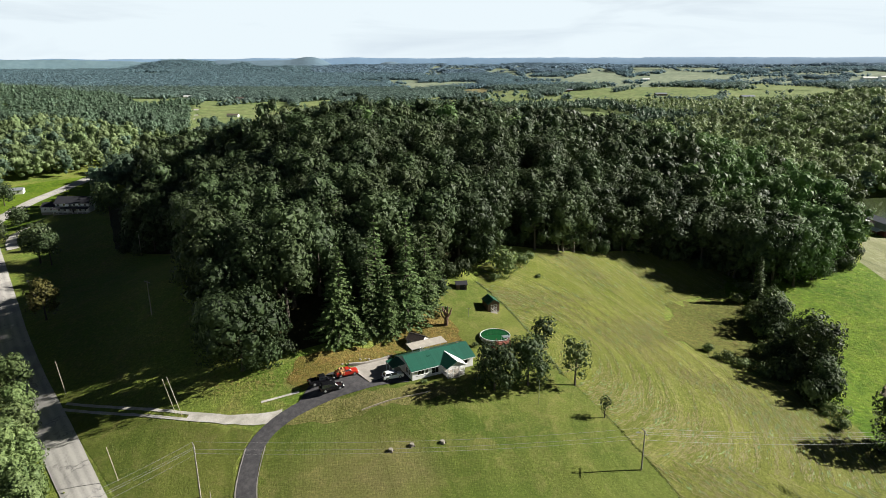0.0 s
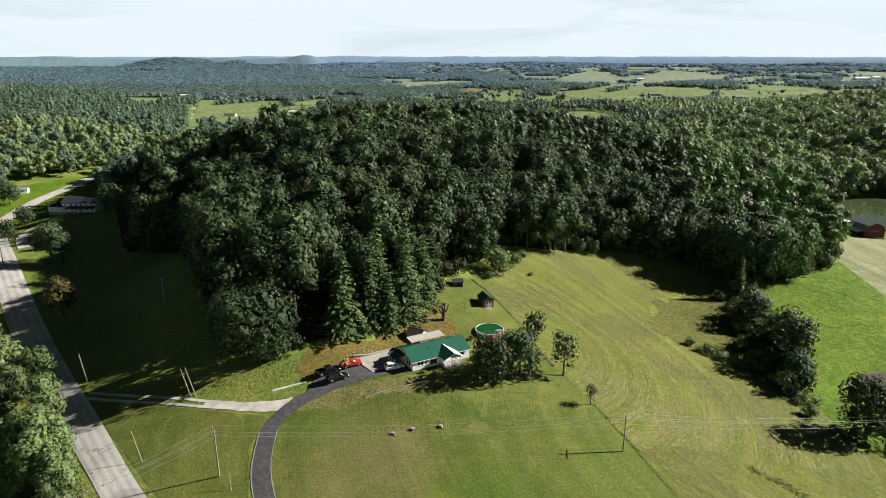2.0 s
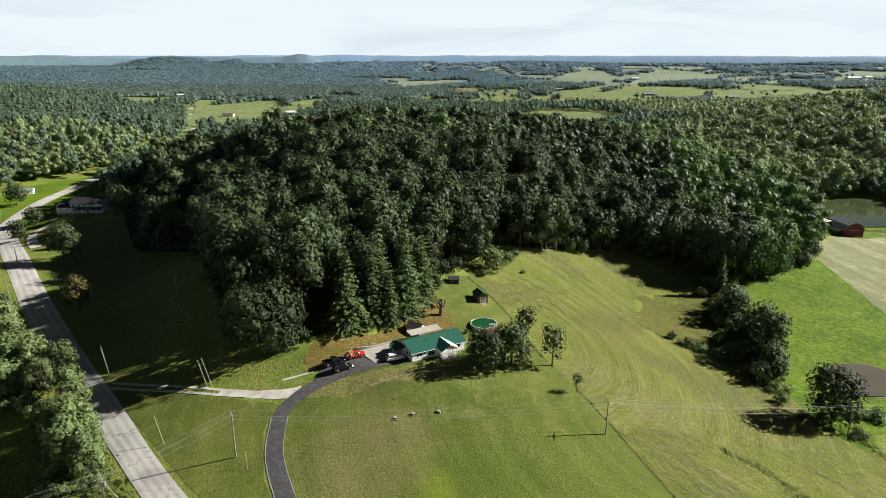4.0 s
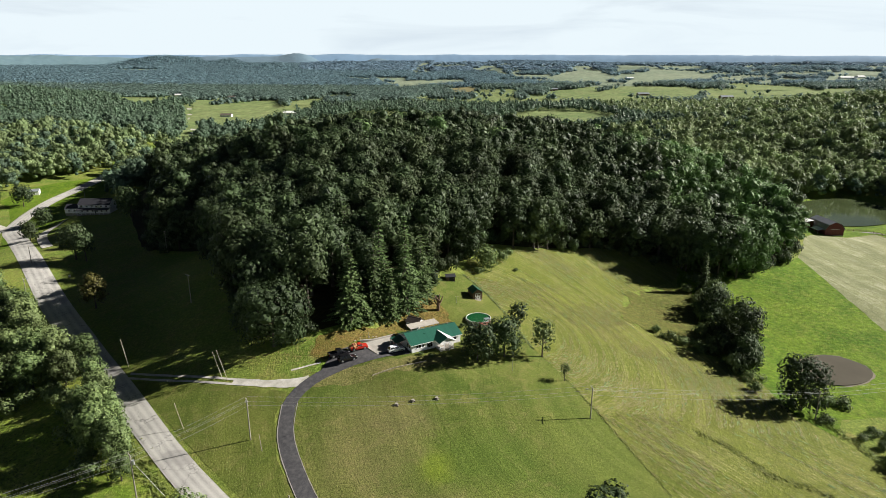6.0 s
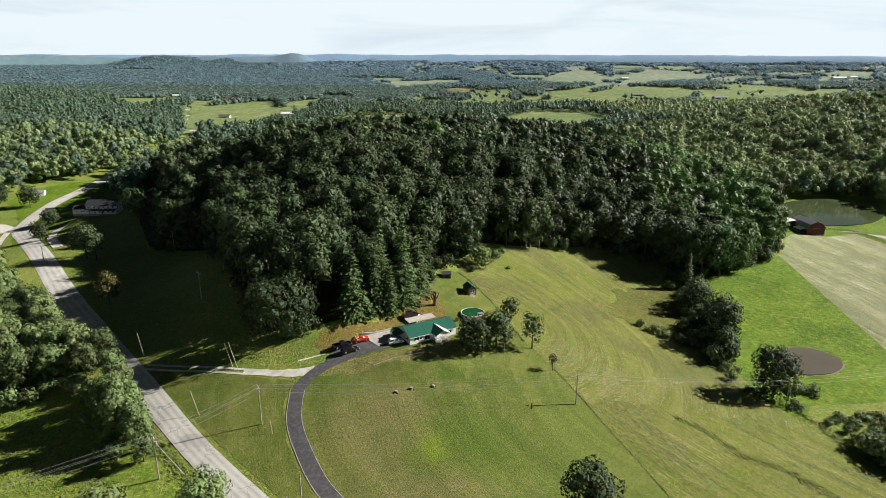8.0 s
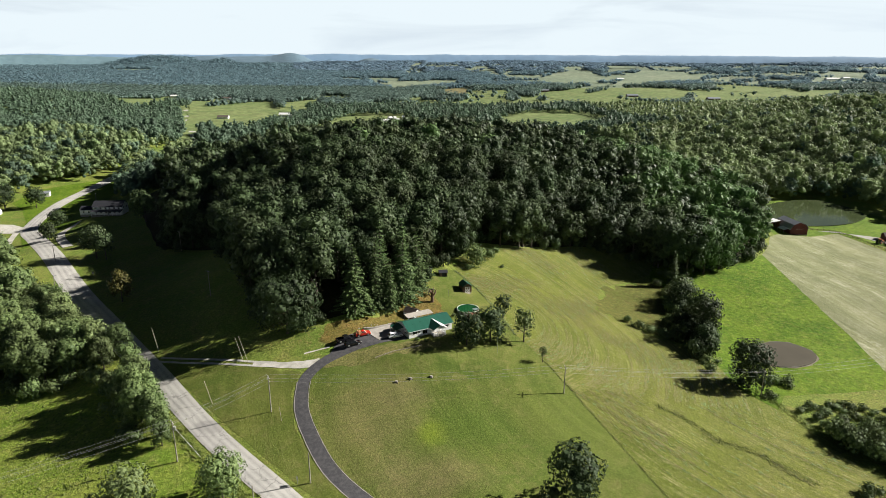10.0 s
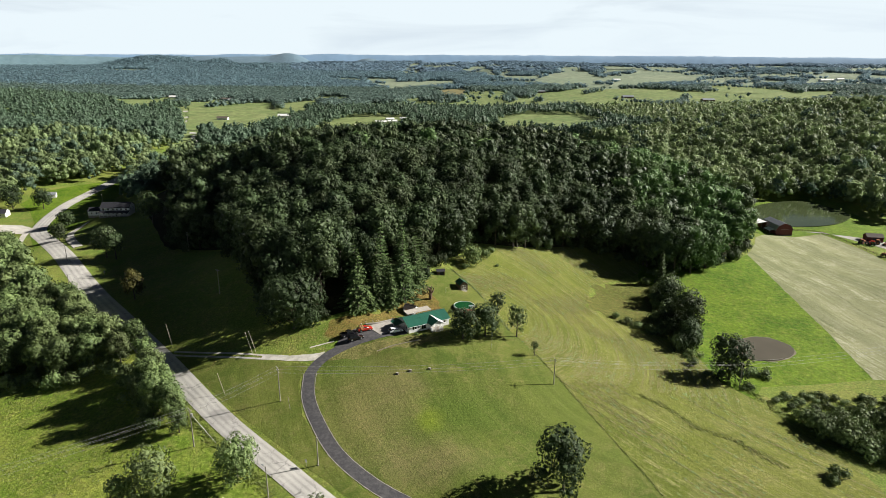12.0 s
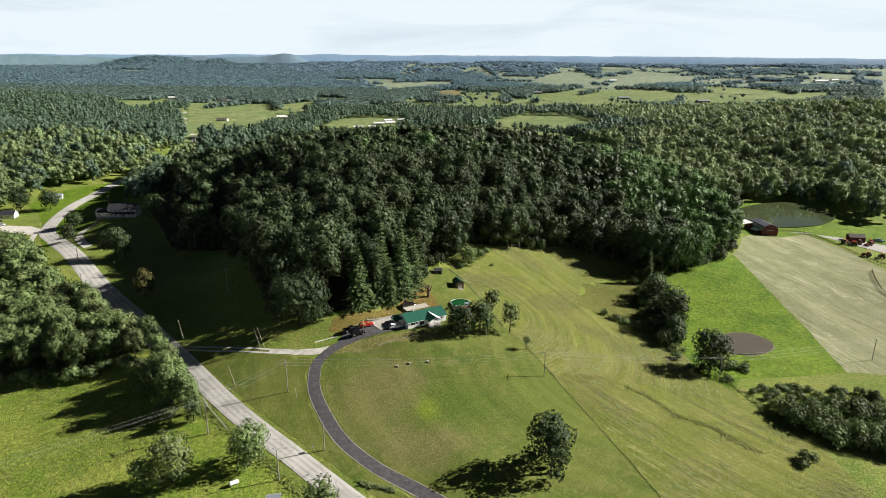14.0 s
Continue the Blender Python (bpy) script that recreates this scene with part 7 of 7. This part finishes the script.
# brush along the lower edge of the hayfield
LOWER_BRUSH = [(110, 110), (114, 98), (119, 86), (128, 79), (140, 74), (158, 72), (165, 90), (160, 110), (140, 115), (124, 115)]
xs, ys = scatter(rng, 105, 170, 70, 118, 4.3)
for x, y in zip(xs.tolist(), ys.tolist()):
    if inside(LOWER_BRUSH, np.array([x]), np.array([y]))[0]:
        low = y > 100
        shrub(BUSHES[int(rng.integers(3))], x, y, rng.uniform(0.5, 0.75) if low else rng.uniform(0.9, 1.45), "dense green brush below the hayfield", "brush below the hayfield", rng.uniform(0.7, 1.1) if low else rng.uniform(1.0, 1.5))
for x, y, s in ((108.5, 73.5, 0.9), (106.5, 72, 0.6), (112, 126, 0.8), (116.5, 126.5, 0.9), (106, 117, 0.7), (95.5, 124, 0.6), (93, 130, 0.7), (95, 137, 0.9), (93.5, 145, 1.0), (92, 158, 1.0), (96, 162, 1.2), (94, 168, 1.1), (100, 183, 1.2), (104, 197, 1.1), (101, 203, 0.9), (110, 200, 1.0), (114, 210, 1.0), (120, 217, 0.9), (108, 213, 1.0),
                (86, 156, 0.8), (82, 157, 0.75), (78, 160, 0.7), (89, 153, 0.9), (75, 164, 0.6), (99, 190, 1.0), (97, 179, 1.1)):
    shrub(BUSHES[int(rng.integers(3))], x, y, s, "green hedge shrub between the fields", "hedge shrubs", rng.uniform(0.8, 1.2))
for k, (x, y) in enumerate(((96, 150), (99, 158), (93, 153), (102, 162), (97, 166), (105, 172), (101, 178), (107, 183), (104, 188), (109, 196), (103, 170), (95, 143), (100, 146), (111, 203))):
    shrub(DARK_BUSHES[k % 2], x, y, 1.1 + 0.07 * (k * 5 % 7), "dense dark hedge bush between the fields", "hedge shrubs", 1.1 + 0.1 * (k % 3))
for x, y, s in ((24, 196, 1.0), (28, 201, 0.7), (15, 181, 0.6), (30, 190, 0.35), (-1.5, 122.6, 0.28), (-4.8, 124.0, 0.25), (7.6, 141.8, 0.3), (8.5, 131.5, 0.4)):
    shrub(BUSHES[int(rng.integers(3))], x, y, s, "small green shrub on the grass", "garden shrubs")
for k, (x, y) in enumerate(((-243, 462), (-236, 448), (-247, 480))):
    plant("broadleaf_tree", OAKS[k % 5], x, y, 0.95 - 0.04 * k, "tall dark tree between the road and the hill", "tree", "trees beside the road bend")
for k, (x, y, s) in enumerate(((-101, 133.5, 0.85), (-93.5, 123.5, 0.8), (-87, 113.5, 0.8), (-81, 106, 0.78), (-77, 99.5, 0.72), (-73, 92.5, 0.7), (-80.5, 96, 0.7), (-87, 103.5, 0.75), (-70, 87, 0.55))):
    plant("roadside_tree", LOW_TREES[k % 3], x, y, s, "leafy green roadside tree in a thicket", "tree", "trees beside the road")
for k, (x, y) in enumerate(smooth_line([(-190, 131), (-150, 127), (-128, 123), (-117, 121.5), (-108, 126), (-97, 116.5), (-87, 103), (-78, 91)], 4.2).tolist()):
    shrub(BUSHES[k % 3], x + rng.normal(), y - 1.5 + rng.normal(), rng.uniform(0.7, 1.15), "green bush at the foot of the roadside thicket", "bushes along the thicket", rng.uniform(0.8, 1.3))
# undergrowth that closes the wood's edge
edge = smooth_line([p for p in WOODED_HILL[:20]], 4.0)
for x, y in edge.tolist() + smooth_line(WOODED_HILL[27:] + WOODED_HILL[:1], 4.5).tolist():
    if (-46 < x < 12 and y < 190 and rng.random() < 0.7) or 36 < x < 50:
        continue  # little grows under the pines
    shrub(DARK_BUSHES[int(rng.integers(2))], x + rng.normal() * 1.2, y + 3.5 + rng.normal() * 1.2, rng.uniform(0.7, 1.2), "dark undergrowth at the edge of the woods", "undergrowth at the wood's edge", rng.uniform(0.9, 1.6))


def weeds(name, line, width, count, height, seed, label, material=None, size=0.22):
    """Rank weeds along a line, too many to count."""
    rng = np.random.default_rng(seed)
    pts = smooth_line(line, 1.0)
    i = rng.integers(len(pts), size=count)
    xy = pts[i] + rng.normal(size=(count, 2)) * width / 2
    c = np.c_[xy, ground(xy[:, 0], xy[:, 1]) + height * rng.random(count) * 0.8]
    v, f = leaf_quads(rng, c, np.tile((0.5, 0.05, 0.85), (count, 1)), size, 0.22, 0.15)
    tagged(mesh_object(name, v, f, material or WEED_LEAVES), label, "weeds", kind="stuff")


weeds("ditch_weeds", [(-15, 56.5), (-28, 70), (-42, 83.5), (-54.5, 96.5), (-68, 111), (-78, 121)], 1.6, 900, 0.1, 5, "green weeds in the roadside ditch", WEED_LEAVES, 0.15)
weeds("ditch_clump", [(-18, 58.0), (-14, 56.5), (-10, 55.5)], 0.9, 420, 0.7, 15, "dark clump of weeds in the ditch", SHRUBS, 0.24)
weeds("field_weeds", [(64.7, 104.4), (71.8, 99.8), (77.7, 91.5), (85.9, 88.0), (91.7, 81.8), (96.2, 77.0)], 2.0, 3000, 0.12, 6, "strip of weeds left standing in the hayfield", WEED_LEAVES, 0.24)
weeds("fence_weeds", LAWN_EDGE[:4], 0.5, 1300, 0.2, 7, "uncut weeds along the field boundary", SHRUBS, 0.22)
# added to imitate the dark shadow line between lawn and hayfield
weeds("lawn_edge_weeds", LAWN_EDGE[4:10], 0.4, 1300, 0.15, 13, "grass added for the shadow line at the lawn's edge")
weeds("roadside_weeds", [(-25, 46.5), (-44, 66.5), (-62, 85), (-74, 98)], 2.2, 2200, 0.6, 8, "green weeds along the road's edge")
weeds("brush_edge", [(106, 116), (109, 108), (112, 97), (117, 85), (125, 77)], 2.2, 1800, 0.9, 9, "rank grass in front of the brush")
weeds("scrub_weeds", [(72, 172), (80, 182), (90, 190), (98, 198), (92, 178), (84, 166)], 8.5, 1900, 0.3, 10, "weeds in the brown scrub", WEED_LEAVES)
weeds("meadow_weeds", [(-160, 122), (-125, 112), (-100, 96), (-84, 82), (-110, 72), (-150, 90), (-180, 110)], 16.0, 5000, 0.18, 11, "rank green meadow growth beside the woods", WEED_LEAVES, 0.3)
rng = np.random.default_rng(64)
STONES = []
for k in range(3):  # loose stones and rubbish at the foot of the bank
    v = unit(ICO_V * (1, 0.8, 0.6) + rng.normal(size=(12, 3)) * 0.16) * (0.34, 0.26, 0.2)
    STONES.append(mesh_of("stone", v.tolist(), ICO_F.tolist(), CONCRETE))
for k in range(26):
    s = rng.random()
    x, y = -24 + 20 * s + rng.normal() * 0.9, 131.6 + 8.2 * s + rng.normal() * 0.9
    ob = new("stone", STONES[k % 3])
    ob.matrix_world = Matrix.LocRotScale((x, y, gz(x, y) + 0.12), Euler((0, 0, k * 1.7)), Vector((1, 1, 1)) * rng.uniform(0.5, 1.3))
    tagged(ob, "pale loose stone on the dry bank", "stone", "stones on the bank")
weeds("bank_weeds", [(-50, 126), (-40, 126), (-28, 131), (-14, 138), (-5, 143), (-2, 152)], 3.6, 1100, 0.25, 12, "dry weeds on the bank", DRY_WEEDS, 0.15)


def swaths(name, outline, count, seed, label, material, length, width, lift, keep):
    """Loose stalks and tufts lying along the mowing rows; keep(ring distance, along) thins them."""
    rng = np.random.default_rng(seed)
    cx, cy, heading, stretch = HAY_RING
    ch, sh = math.cos(radians(heading)), math.sin(radians(heading))
    pts = np.array(outline)
    x, y = rng.uniform(pts[:, 0].min(), pts[:, 0].max(), count * 6), rng.uniform(pts[:, 1].min(), pts[:, 1].max(), count * 6)
    u, v = (x - cx) * ch + (y - cy) * sh, -(x - cx) * sh + (y - cy) * ch
    d = np.hypot(u / stretch, v)
    row = np.array([noise.noise((a / 1.1, 0.0, 3.0)) + 0.9 * noise.noise((p * 0.05, q * 0.05, 8.0)) for a, p, q in zip(d.tolist(), x.tolist(), y.tolist())])
    across = x * math.sin(radians(46)) + y * math.cos(radians(46))
    low_row = np.array([noise.noise((a / 1.1, 5.0, 3.0)) + 0.9 * noise.noise((p * 0.05, q * 0.05, 8.0)) for a, p, q in zip(across.tolist(), x.tolist(), y.tolist())])
    row = np.where(y < 108, low_row - 0.12, row)
    ok = np.nonzero(inside(outline, x, y) & (row > keep(d, u) + rng.normal(size=x.shape) * 0.12))[0][:count]
    x, y, u, v = x[ok], y[ok], u[ok], v[ok]
    # along the ring: the gradient turned by a quarter
    gu, gv = u / stretch ** 2, v
    tu, tv = -gv, gu
    t = unit(np.c_[tu * ch - tv * sh, tu * sh + tv * ch] + rng.normal(size=(len(x), 2)) * 1e-6)
    t[y < 108] = (math.cos(radians(-46)), math.sin(radians(-46)))
    a = rng.normal(size=len(x)) * 0.2
    t = np.c_[t[:, 0] * np.cos(a) - t[:, 1] * np.sin(a), t[:, 0] * np.sin(a) + t[:, 1] * np.cos(a)]
    n = np.c_[-t[:, 1], t[:, 0]]
    ln, w = rng.uniform(*length, (len(x), 1)), rng.uniform(*width, (len(x), 1))
    c = np.c_[x, y]
    corners = [c - ln * t, c - 0.2 * ln * t + w * n, c + ln * t, c + 0.1 * ln * t - w * n]
    q = np.stack([np.c_[p, ground(p[:, 0], p[:, 1]) + 0.075 + lift * rng.random(len(x))] for p in corners], 1)
    tagged(mesh_object(name, q.reshape(-1, 3), np.arange(4 * len(x)).reshape(-1, 4), material), label, "hay", kind="stuff")


HAY_OUTLINE = LAWN_EDGE + HAY_RIGHT
swaths("straw", HAY_OUTLINE, 17000, 21, "pale loose straw in curved windrows", STRAW, (0.25, 1.1), (0.04, 0.12), 0.05, lambda d, u: np.where((d > 18) & (d < 60) & (u > -25), -0.05, 0.22))
swaths("stubble_tufts", HAY_OUTLINE, 3500, 22, "dark green tufts left between the windrows", SHRUBS, (0.3, 1.0), (0.08, 0.2), 0.08, lambda d, u: 0.1 + 0 * d)
